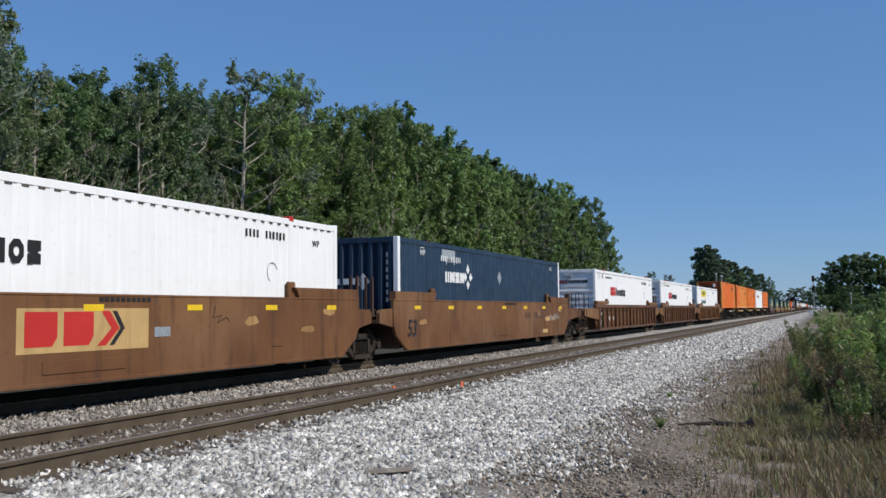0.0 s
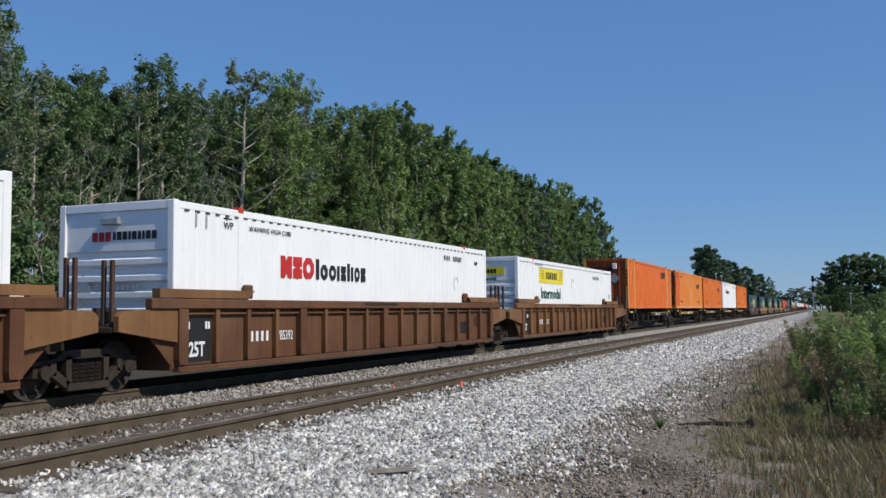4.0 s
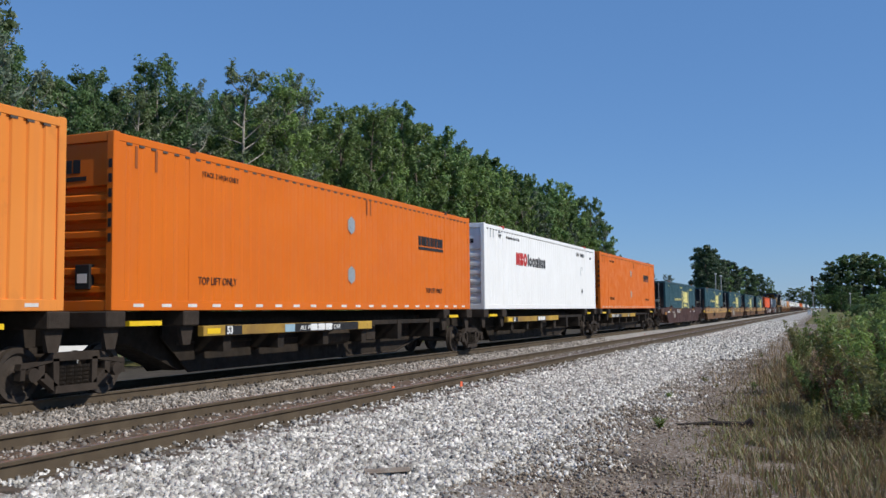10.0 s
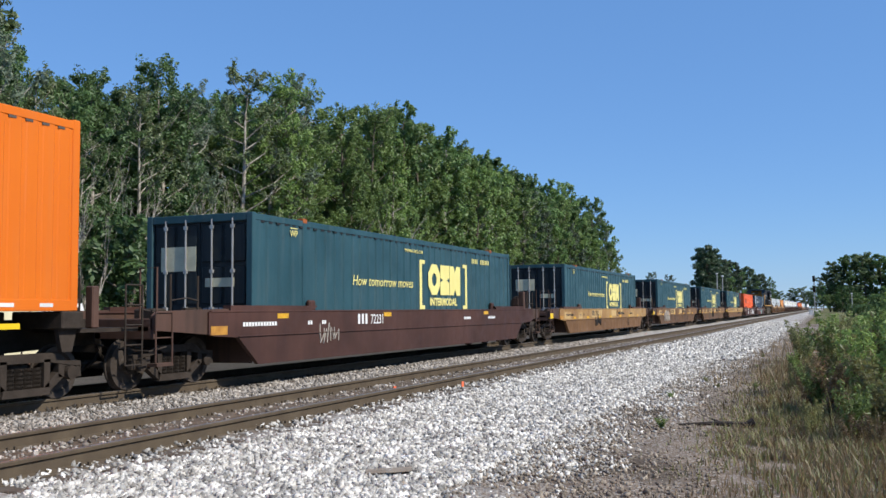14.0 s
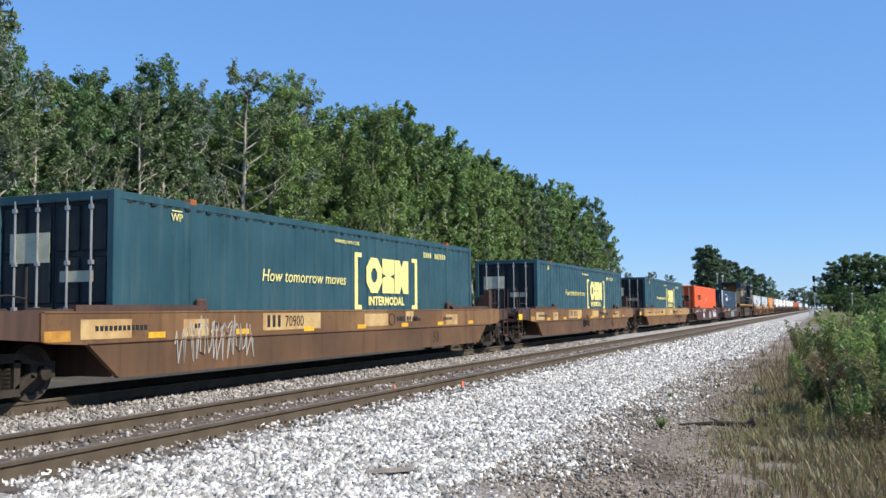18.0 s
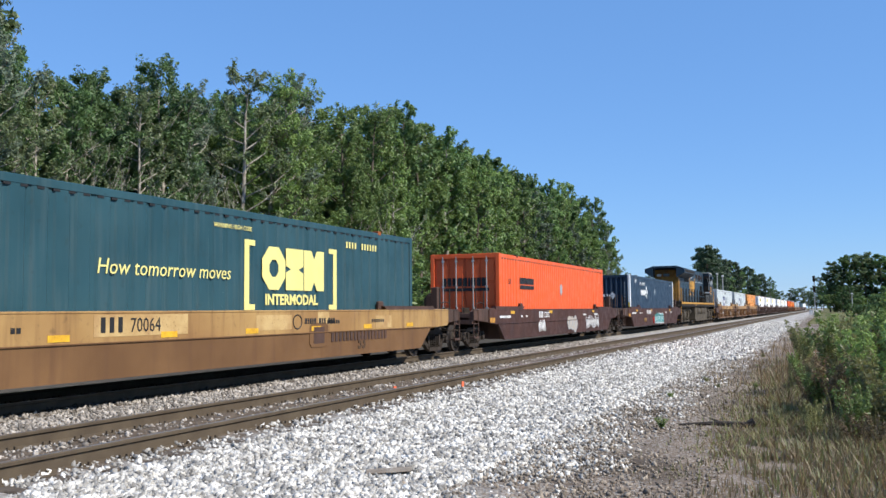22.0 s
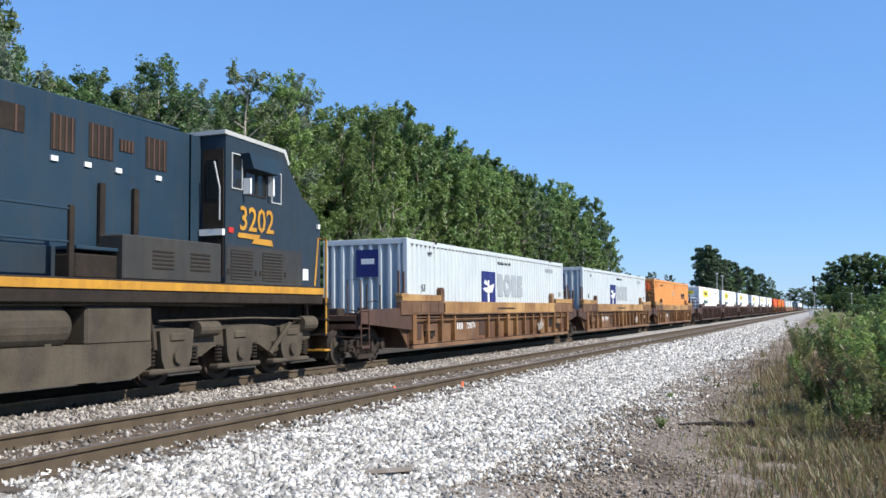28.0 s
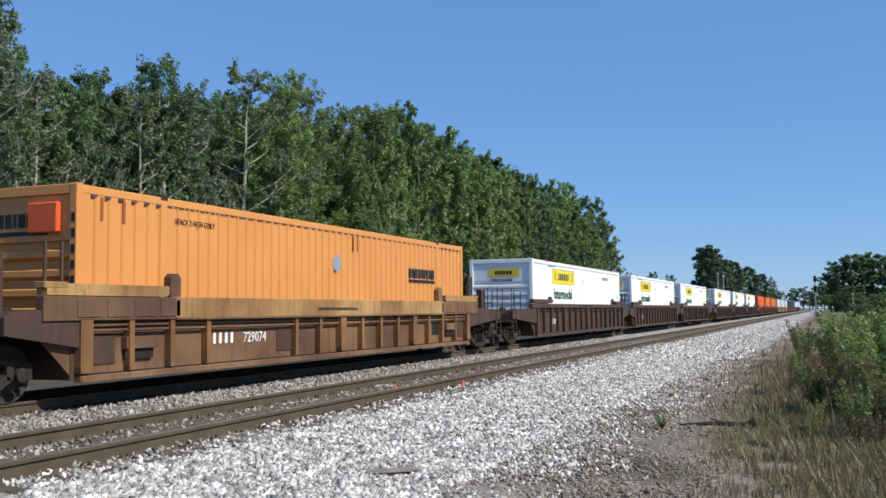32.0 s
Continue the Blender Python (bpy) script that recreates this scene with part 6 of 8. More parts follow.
FAR_PAINT = {"slate": (M_CGREY, "plain pale grey container"), "navy": (M_CNAVY, "plain dark navy container on the far tail"), "teal": (M_CTEAL, "plain dark teal container on the far tail"), "white": (M_CWHITE, "plain white container on the far tail")}
used, built = set(), {}
for style, units in CONSIST:
    for i, (box_kind, u) in enumerate(units):
        gf = units[i][1] - units[i - 1][1] - CL if i else 3.45
        gr = units[i + 1][1] - units[i][1] - CL if i + 1 < len(units) else 3.45
        front, rear = "joint" if i else "end", "joint" if i + 1 < len(units) else "end"
        has = (i == 0, True)
        tare = TARE[style].pop(0) if TARE.get(style) else {"ribbed_red": "729074", "ribbed": "785392", "spine": "653578"}.get(style, "")
        key = (style, front, rear, tare, round(gf, 2), round(gr, 2))
        if u > 430:  # never near: plainer cars and boxes
            fk, bk = ("far", style, i == 0), ("far", box_kind)
            car = copy_thing(built[fk], Matrix()) if fk in built else far_well_car(style, i == 0)
            load = copy_thing(built[bk], Matrix()) if bk in built else far_box(*FAR_PAINT[box_kind])
            built.setdefault(fk, car)
            built.setdefault(bk, load)
            TRAIN.extend([(car, u, 0.0), (load, u, 0.385)])
            continue
        if key in built:
            car = copy_thing(built[key], Matrix())
        elif style == "spine":
            car = spine_car(front, rear, gf, gr, has, tare, "spine platform with sooty centre beam and worn yellow edges")
        else:
            car = well_car(style, front, rear, gf, gr, has, tare, LOOKS[style])
        if key not in built and u == -195.97:
            name_panel(car)
        if u == -57.8:
            part("slogan_panel", bx(1.303, 1.307, -2.55, 0.35, 0.865, 1.045), M_BLACKPAINT, car, "black panel with a white slogan")
            lettering("ALL PURPOSE SPINE CAR", 0.14, M_WHITE, car, 1.310, -2.35, 0.90, slant=0.2, squeeze=1.15)
            part("decal", bx(1.303, 1.307, -2.95, -2.56, 0.875, 1.035), M_SKYDECAL, car, "pale blue decal")
        if u == 139.35:
            graffiti(car, -HL + 7.0, 0.38, 5, 3.3, 0.66, M_SPRAY, M_WHITE, 3)
            scrawl(car, -HL + 3.2, 0.5, 0.7, 0.4, M_FECTAN, 4, 14)
            scrawl(car, -HL + 6.2, 0.36, 0.6, 0.5, M_REDPAINT, 5, 10)
        elif u == 116.1:
            graffiti(car, -HL + 8.4, 0.42, 3, 1.5, 0.6, M_FADED, M_GREYPAINT, 6)
            scrawl(car, -HL + 4.0, 0.45, 0.9, 0.6, M_WHITE, 7)
            scrawl(car, -HL + 11.6, 0.42, 2.6, 0.7, M_WHITE, 8, 40)
        elif u == 92.6:
            faded_emblem(car)
        elif u == 45.6:
            scrawl(car, -HL + 1.3, 0.42, 2.4, 0.85, M_FADED, 45, 44)
            scrawl(car, -HL + 1.6, 0.9, 1.6, 0.3, M_FADED, 46, 26)
        elif style == "tan":
            scrawl(car, -HL + 2.0 + (u * 7.3) % 5, 0.5, 1.3, 0.6, M_BLACKPAINT if int(u) % 2 else M_FADED, int(u), 24)
        elif u == -2.2:
            scrawl(car, -HL + 2.3, 0.6, 0.9, 0.5, M_FADED, 9, 20)
        elif u in (185.6, 205.3):
            scrawl(car, HL - 4.6, 0.5, 0.8, 0.5, M_FADED, 10, 22)
        if u in (45.6, 69.1):  # the grimier two of the tan cars
            car["label"] = "grimy brown-tan well car with sloped ends and worn paint"
            for c in car.children:
                if c.type == "MESH" and c.data.materials[0] in (M_FECTAN, M_FECLOW):
                    c.data.materials[0] = M_FECDIRTY if c.data.materials[0] is M_FECTAN else M_FECGRIME
        if u == -114.3:  # the paler of the ribbed platforms
            car["label"] = "tan-brown well car with ribbed sides and ochre ribs"
            for c in car.children:
                if c.type == "MESH" and c.data.materials[0] in (M_TTXRIB, M_TTX):
                    c.data.materials[0] = M_TTX if c.data.materials[0] is M_TTXRIB else M_OCHRE
        if u == -176.5:
            scrawl(car, HL - 2.3, 0.86, 1.5, 0.34, M_FADED, 21, 20)
            part("paint_patch", bx(1.499, 1.505, HL - 2.9, HL - 2.3, 0.86, 1.02), M_PANELTAN, car, "pale paint patch")
            part("paint_patch", bx(1.499, 1.505, HL - 3.3, HL - 2.6, 0.40, 0.54), M_PANELTAN, car, "pale paint patch")
        built.setdefault(key, car)
        TRAIN.append((car, u, 0.0))
        if box_kind in used:
            load = copy_thing(BOX[box_kind], Matrix())
        else:
            load = BOX[box_kind]
            used.add(box_kind)
        TRAIN.append((load, u, 1.33 if style == "spine" else 0.385))


# the leading navy container alone: a scraped grey patch under its top rail
scrape = sheet("scraped_patch", M_GREYPAINT, BOX["navy"], -5.0, -3.95, 2.45, 2.72, "scraped grey patch with drips")
for k in range(5):
    sheet("drip", M_GREYPAINT, BOX["navy"], -4.9 + k * 0.21, -4.83 + k * 0.21, 2.45 - 0.05 - 0.06 * (k * 2 % 3), 2.45)
# a document box on the leading pale container
part("document_box", bx(0.35, 0.95, -HL - 0.05, -HL + 0.05, 2.15, 2.62, 0.02), M_CRED, BOX["pale"], "bright orange document box")
# ---------------------------------------------------------------- the helper locomotive in mid-train
M_LBLUE = surf("locomotive_blue", (0.016, 0.037, 0.060), 0.5, second=(0.024, 0.046, 0.068), vary=0.8, scale=0.6, streak=(0.045, 0.05, 0.055), streak_amt=0.4, speck=SOOT, speck_amt=0.25, bump=0.05)
M_LGREY = surf("locomotive_grey", (0.052, 0.049, 0.043), 0.6, second=(0.034, 0.035, 0.035), vary=0.8, scale=1.0, streak=(0.03, 0.028, 0.026), streak_amt=0.4)
M_LGOLD = surf("locomotive_yellow", (0.54, 0.275, 0.035), 0.5, second=(0.40, 0.195, 0.032), vary=0.8, scale=1.5, streak=RUST, streak_amt=0.35, speck=SOOT, speck_amt=0.3)
M_LGOLDGRIME = surf("grimy_locomotive_yellow", (0.33, 0.165, 0.03), 0.6, second=(0.19, 0.095, 0.025), vary=0.9, scale=1.5, streak=SOOT, streak_amt=0.6, speck=SOOT, speck_amt=0.4)
M_LDUST = surf("running_gear_dust", (0.095, 0.078, 0.056), 0.9, second=(0.052, 0.043, 0.032), vary=0.9, scale=1.6, streak=(0.06, 0.05, 0.045), streak_amt=0.5, speck=SOOT, speck_amt=0.4, bump=0.3, bump_scale=30)
M_LDARK = surf("locomotive_dark", (0.022, 0.037, 0.052), 0.5, second=(0.026, 0.036, 0.046), vary=0.7, scale=0.8, streak=(0.05, 0.05, 0.048), streak_amt=0.3)
M_LPALE = surf("dusty_roof", (0.46, 0.46, 0.44), 0.6, vary=0.6)
M_GREYFRAME = surf("dull_white_frame", (0.50, 0.50, 0.48), 0.5, vary=0.4, scale=3)
M_GLASS = surf("dark_window_glass", (0.012, 0.015, 0.017), 0.06, vary=0.2, bump=0)


def big_truck(loco, yc):
    """Three-axle truck with cast frame, springs, dampers and motors."""
    r, base = 0.53, 1.88
    t = part("truck", bx(-0.9, 0.9, -2.2, 2.2, 0.62, 0.86, 0.03), M_BLACK, loco, "dust-covered three-axle truck")
    t.location = (0, yc, 0)
    for s in (-1, 1):
        pts = [(-2.75, 0.72), (-2.75, 1.02), (-2.3, 1.08), (-1.5, 0.98), (-0.7, 1.06), (0.7, 1.06), (1.5, 0.98), (2.3, 1.08), (2.75, 1.02), (2.75, 0.72), (2.3, 0.66), (1.6, 0.50), (1.1, 0.50), (0.75, 0.66),
               (0.3, 0.66), (-0.3, 0.66), (-0.75, 0.66), (-1.1, 0.50), (-1.6, 0.50), (-2.3, 0.66)]
        bm = bmesh.new()
        prism(bm, pts, s * 1.05, s * 1.22)
        part("side_frame", bm, M_LDUST, t)
        for e in (-base, 0, base):
            jb = prism(bmesh.new(), [(e - 0.46, 0.98), (e - 0.40, 0.50), (e - 0.30, 0.30), (e + 0.30, 0.30), (e + 0.40, 0.50), (e + 0.46, 0.98), (e + 0.30, 1.02), (e - 0.30, 1.02)], s * 1.12, s * 1.30)
            rod(jb, (s * 1.25, e, r), (s * 1.36, e, r), 0.12, 14)
            box(jb, s * 1.28, s * 1.33, e - 0.20, e + 0.20, 0.80, 0.94, 0.02)
            part("journal_box", jb, M_LDUST, t)
            for k in (-0.58, 0.58):
                bm = bmesh.new()
                for j in range(5):
                    rod(bm, (s * 1.2, e + k, 0.40 + j * 0.065), (s * 1.2, e + k, 0.435 + j * 0.065), 0.085, 10)
                part("spring", bm, M_BLACK, t)
            part("spring_seat", bx(s * 1.08, s * 1.32, e - 0.70, e + 0.70, 0.24, 0.34, 0.03), M_LDUST, t)
        part("brake_cylinder", rod(bmesh.new(), (s * 1.28, -1.35, 1.0), (s * 1.28, -0.75, 1.0), 0.14, 14), M_LDUST, t)
        part("brake_cylinder", rod(bmesh.new(), (s * 1.28, 2.2, 1.04), (s * 1.28, 2.75, 1.04), 0.16, 14), M_LDUST, t)
        part("damper", rod(bmesh.new(), (s * 1.33, 1.0, 0.45), (s * 1.33, 1.75, 1.05), 0.05, 8), M_LDUST, t)
        part("sand_pipe", pipe(bmesh.new(), [(s * 1.3, -2.6, 1.3), (s * 1.3, -2.5, 0.7), (s * 1.0, -2.45, 0.2)], 0.025), M_BLACK, t)
        part("conduit", pipe(bmesh.new(), [(s * 1.32, -2.4, 1.15), (s * 1.32, 0.3, 1.18), (s * 1.32, 2.3, 1.14)], 0.022), M_LDUST, t)
    for e in (-base, 0, base):
        wheelset(r, t, e)
        part("motor", rod(bmesh.new(), (-0.6, e + 0.45, 0.5), (0.6, e + 0.45, 0.5), 0.32, 12), M_BLACK, t)
    return t


def locomotive():
    L = thing("locomotive", "dark blue and grey diesel locomotive with yellow sill stripe", "locomotive")
    part("underframe", bx(-1.5, 1.5, 0.9, 23.2, 1.45, 1.83, 0.02), M_BLACK, L)
    part("centre_sill", bx(-1.0, 1.0, 1.0, 23.15, 0.95, 1.46), M_BLACK, L)
    for s in (-1, 1):
        part("sill_stripe", bx(s * 1.50, s * 1.525, 0.9, 23.2, 1.66, 1.80, 0.005), M_LGOLD, L, "yellow stripe along the sill")
        part("sill_stripe", bx(s * 1.502, s * 1.52, 9.0, 9.6, 1.55, 1.622), M_LGOLD, L)
    # hood
    hood = [(3.6, 1.83), (19.3, 1.83), (19.3, 4.60), (14.0, 4.66), (9.0, 4.66), (3.6, 4.45)]
    part("hood", prism(bmesh.new(), hood, -0.92, 0.92), M_LBLUE, L)
    part("lower_hood", bx(-0.96, 0.96, 8.5, 19.25, 1.83, 2.32, 0.01), M_LDARK, L, "grimy lower hood")
    part("hood_roof", bx(-0.75, 0.75, 8.2, 19.2, 4.66, 4.72, 0.02), M_LBLUE, L)
    part("exhaust_housing", bx(-0.5, 0.5, 10.5, 12.2, 4.7, 4.8, 0.03), M_BLACK, L)
    for s in (-1, 1):
        ps = [(s * 0.90, 3.78), (s * 1.54, 4.12), (s * 1.54, 4.44), (s * 0.90, 4.66)]
        bm = bmesh.new()
        va = [bm.verts.new((x, 2.6, z)) for x, z in ps]
        vb = [bm.verts.new((x, 9.0, z)) for x, z in ps]
        bm.faces.new(va)
        bm.faces.new(vb[::-1])
        for k in range(4):
            bm.faces.new((va[k], vb[k], vb[(k + 1) % 4], va[(k + 1) % 4]))
        bmesh.ops.recalc_face_normals(bm, faces=bm.faces[:])
        part("radiator_wing", bm, M_LBLUE, L, "overhanging radiator wing")
        part("radiator_screen", bx(s * 1.541, s * 1.548, 3.0, 8.6, 4.18, 4.38), M_BLACK, L)
    part("intake_recess", bx(0.915, 0.936, 6.8, 9.45, 3.52, 4.2), M_BLACK, L, "black intake opening under the wing")
    part("intake_lip", bx(0.92, 1.06, 6.8, 9.6, 4.2, 4.28, 0.01), M_LBLUE, L)
    part("radiator_roof", bx(-0.95, 0.95, 2.6, 9.0, 4.5, 4.665, 0.02), M_LBLUE, L)
    part("rear_wall", bx(-0.93, 0.93, 3.53, 3.6, 1.9, 4.4, 0.01), M_LGOLDGRIME, L, "grimy yellow rear wall of the hood")
    part("rear_panel", bx(0.921, 0.928, 3.6, 4.25, 2.0, 3.75), M_LGOLDGRIME, L, "grimy yellow corner panel")
    bars("fleet_number", M_BLACKPAINT, L, -0.4, 3.525, 3.0, [0.14, 0.14, 0.14, 0.14], 0.3, 0.05, "", 0)
    part("rear_headlight", bx(-0.25, 0.25, 3.46, 3.54, 3.85, 4.1, 0.02), M_GLASS, L)
    part("number_box", bx(-0.75, -0.4, 3.47, 3.54, 3.85, 4.05, 0.02), M_WHITE, L)
    part("rear_door", bx(0.15, 0.75, 3.50, 3.54, 1.95, 3.6, 0.01), M_LGOLDGRIME, L, "closed door in the rear wall")
    part("grimy_side", bx(0.921, 0.927, 4.3, 8.7, 1.9, 3.76), M_LDARK, L, "greyer blue side panel by the radiators")
    # doors and grilles on the hood side
    X = 0.922
    for i in range(14):
        y = 4.2 + i * 0.78
        part("hood_door", bx(X - 0.01, X + 0.012, y, y + 0.70, 2.36, 3.35 if i < 6 else 3.05, 0.006), M_LBLUE, L)
    for y0, y1, z0, z1 in ((14.1, 15.4, 3.95, 4.35), (15.9, 16.4, 3.8, 4.35), (16.7, 17.25, 3.8, 4.35), (17.4, 17.75, 4.0, 4.2), (18.05, 18.6, 3.8, 4.35)):
        g = part("grille", bx(X - 0.005, X + 0.008, y0, y1, z0, z1), M_BLACK, L, "dark intake grille")
        n = 4
        for k in range(n):
            yy = y0 + (y1 - y0) * (k + 0.5) / n
            part("slat", bx(X + 0.008, X + 0.02, yy - 0.025, yy + 0.012, z0, z1), M_DARKCAR, g)
    for y in (13.9, 14.8, 15.9, 16.6, 17.3, 18.3, 10.55, 11.15):
        part("step_light", bx(X, X + 0.03, y, y + 0.14, 3.62 if y > 13 else 3.9, 3.70 if y > 13 else 3.98), M_WHITE, L)
    part("battery_box", bx(0.92, 1.47, 16.9, 19.5, 1.83, 2.55, 0.02), M_LGREY, L, "grimy grey equipment box on the walkway")
    for y in (17.9, 18.9):
        for k in range(5):
            part("louvre", bx(1.47, 1.48, y - 0.3, y + 0.25, 2.02 + k * 0.07, 2.05 + k * 0.07), M_BLACK, L)
    part("tool_bin", bx(0.92, 1.36, 16.0, 16.9, 1.83, 2.2, 0.02), M_BLACK, L, "open dark tool bin")
    part("bin_lid", bx(0.92, 1.38, 16.0, 16.9, 2.26, 2.32, 0.01), M_LBLUE, L)
    for y in (16.9, 17.7):
        part("door_handle_post", bx(0.93, 1.0, y, y + 0.12, 2.4, 3.4, 0.01), M_BLACK, L)
    # the bracketed emblem
    for s, y in ((1, 9.8), (-1, 13.38)):
        bm = bmesh.new()
        box(bm, X, X + 0.016, y, y + s * 0.14, 2.45, 3.95)
        box(bm, X, X + 0.016, y + s * 0.14, y + s * 0.34, 3.83, 3.95)
        box(bm, X, X + 0.016, y + s * 0.14, y + s * 0.34, 2.45, 2.57)
        part("bracket", bm, M_LGOLD, L, "yellow square bracket")
    mark_row(M_LGOLD, L, 10.27, 2.75, [("ring", 0.94, 1), ("waist", 0.76, 1), ("glass", 0.92, 1)], 0.94, 0.03, "heavy yellow shape", X + 0.014)
    bars("slogan", M_LGOLD, L, X + 0.012, 10.1, 2.36, [0.26, -0.05, 0.18, -1.45, 0.16, 0.1], 0.24, 0.06)
    # cab and nose
    cab = [(19.6, 1.83), (22.3, 1.83), (22.3, 3.78), (21.78, 4.30), (21.62, 4.55), (19.6, 4.62)]
    part("cab", prism(bmesh.new(), cab, -1.48, 1.48), M_LDARK, L)
    part("hood_neck", prism(bmesh.new(), [(19.25, 1.83), (19.62, 1.83), (19.62, 4.60), (19.25, 4.60)], -0.92, 0.92), M_LBLUE, L)
    part("cab_lower_panel", bx(1.478, 1.492, 19.62, 22.3, 1.83, 2.55), M_LGREY, L, "grimy grey lower cab side")
    part("cab_roof", prism(bmesh.new(), [(19.55, 4.62), (21.6, 4.56), (21.76, 4.32), (21.82, 4.36), (21.66, 4.64), (19.55, 4.70)], -1.5, 1.5), M_LPALE, L, "pale dusty cab roof")
    nose = [(22.3, 1.83), (23.15, 1.83), (23.15, 3.22), (22.95, 3.42), (22.3, 3.78)]
    part("nose", prism(bmesh.new(), nose, -1.40, 1.46), M_LDARK, L)
    part("windshield", prism(bmesh.new(), [(22.28, 3.84), (22.32, 3.82), (21.84, 4.28), (21.80, 4.30)], -1.2, 1.2), M_GLASS, L)
    for y0, y1, z0, z1 in ((19.80, 20.10, 3.64, 4.28), (20.24, 20.56, 3.57, 3.98), (20.64, 20.92, 3.57, 3.98), (21.16, 21.48, 3.50, 4.10)):
        w = part("cab_window", bx(1.476, 1.488, y0, y1, z0, z1), M_GLASS, L, "dark side window")
        frame_mat = M_GREYFRAME if y0 < 20 or y0 > 21 else M_STEEL
        for ya, yb, za, zb in ((y0 - 0.02, y0, z0, z1), (y1, y1 + 0.02, z0, z1), (y0 - 0.02, y1 + 0.02, z0 - 0.02, z0), (y0 - 0.02, y1 + 0.02, z1, z1 + 0.02)):
            part("window_frame", bx(1.478, 1.498, ya, yb, za, zb), frame_mat, w)
    part("rear_cab_door", bx(0.98, 1.44, 19.58, 19.605, 1.95, 4.35), M_BLACK, L, "dark cab door at the walkway")
    part("door_window", bx(1.08, 1.34, 19.57, 19.585, 3.4, 4.15), M_GLASS, L)
    part("door_sill", bx(0.95, 1.47, 19.52, 19.6, 2.72, 2.84), M_WHITE, L, "white step plate")
    part("door_rail", pipe(bmesh.new(), [(1.30, 19.5, 4.1), (1.42, 19.5, 3.6), (1.42, 19.5, 3.0)], 0.018), M_GALV, L)
    part("mirror", bx(1.5, 1.66, 20.14, 20.19, 3.55, 3.85), M_WHITE, L)
    part("mirror", bx(1.5, 1.62, 21.0, 21.05, 3.60, 4.0), M_WHITE, L)
    part("sun_visor", prism(bmesh.new(), [(20.05, 4.32), (21.25, 4.32), (21.1, 4.02), (20.2, 4.04)], 1.48, 1.70), M_LBLUE, L, "blue awning over the windows")
    lettering("3202", 0.66, M_LGOLD, L, 1.494, 20.02, 2.86, "fleet_number", "large yellow numerals", bold=0.008, squeeze=0.92)
    bm = bmesh.new()
    prism(bm, [(20.0, 2.80), (20.75, 2.80), (20.68, 2.73), (21.15, 2.72), (21.2, 2.60), (20.45, 2.62), (20.52, 2.70), (19.98, 2.71)], 1.488, 1.497)
    part("lightning_emblem", bm, M_LGOLD, L, "yellow lightning flash")
    for y in (19.76, 20.82):
        g = part("grille", bx(1.49, 1.497, y, y + 0.72, 1.90, 2.46), M_BLACK, L)
        for k in range(9):
            part("slat", bx(1.497, 1.506, y, y + 0.72, 1.91 + k * 0.061, 1.94 + k * 0.061), M_LGREY, g)
        for k in (-0.1, 0.8):
            part("latch", bx(1.49, 1.505, y + k, y + k + 0.05, 2.0, 2.1), M_BLACK, g)
    part("placard", bx(1.461, 1.468, 22.4, 22.62, 1.96, 2.2), M_WHITE, L, "white placard")
    part("flag_sticker", bx(1.488, 1.497, 19.68, 19.84, 2.78, 2.88), M_REDPAINT, L)
    part("marker_light", bx(1.46, 1.5, 22.98, 23.08, 3.1, 3.2), M_WHITE, L)
    # tanks
    part("fuel_tank", prism(bmesh.new(), [(9.8, 0.24), (17.3, 0.24), (17.7, 0.42), (17.7, 0.82), (9.6, 0.82), (9.6, 0.42)], -1.38, 1.38), M_LDUST, L, "long dusty fuel tank")
    part("equipment_box", bx(-1.4, 1.4, 9.6, 11.0, 0.8, 1.42, 0.04), M_LDUST, L)
    part("equipment_box", bx(-1.4, 1.4, 16.2, 17.7, 0.8, 1.40, 0.04), M_LDUST, L)
    for s in (-1, 1):
        for y0, y1 in ((11.1, 13.35), (13.75, 16.0)):
            bm = bmesh.new()
            lathe(bm, [(0, 0.14), (0.07, 0.26), (0.18, 0.33), (0.30, 0.345), (y1 - y0 - 0.30, 0.345), (y1 - y0 - 0.18, 0.33), (y1 - y0 - 0.07, 0.26), (y1 - y0, 0.14)], 0.0, 22)
            bm.transform(Matrix.Translation((s * 1.12, y0, 1.10)) @ Matrix.Rotation(1.5708, 4, "Z"))
            part("air_tank", bm, M_LDUST, L, "horizontal air reservoir")
            for k in (0.3, 0.75):
                part("bracket", bx(s * 1.0, s * 1.36, y0 + (y1 - y0) * k, y0 + (y1 - y0) * k + 0.12, 0.78, 0.9), M_LDUST, L)
        part("pipe", pipe(bmesh.new(), [(s * 1.35, 13.6, 1.05), (s * 1.35, 13.9, 1.42), (s * 1.35, 17.6, 1.44), (s * 1.35, 20.4, 1.42)], 0.03), M_LDUST, L)
        part("pipe", pipe(bmesh.new(), [(s * 1.3, 2.0, 1.38), (s * 1.3, 9.0, 1.38)], 0.03), M_LDUST, L)
    # walkway handrails
    for s in (-1, 1):
        ys = [2.2, 3.9, 5.6, 7.3, 9.0, 10.7, 12.4, 14.1, 15.8]
        for y in ys:
            part("stanchion", bx(s * 1.42, s * 1.49, y - 0.05, y + 0.05, 1.60, 2.90, 0.012), M_BLACK, L, "dark handrail post")
        for z in (2.84, 2.35):
            part("handrail", rod(bmesh.new(), (s * 1.455, 1.1, z), (s * 1.455, 15.8, z), 0.02, 6), M_LBLUE, L)
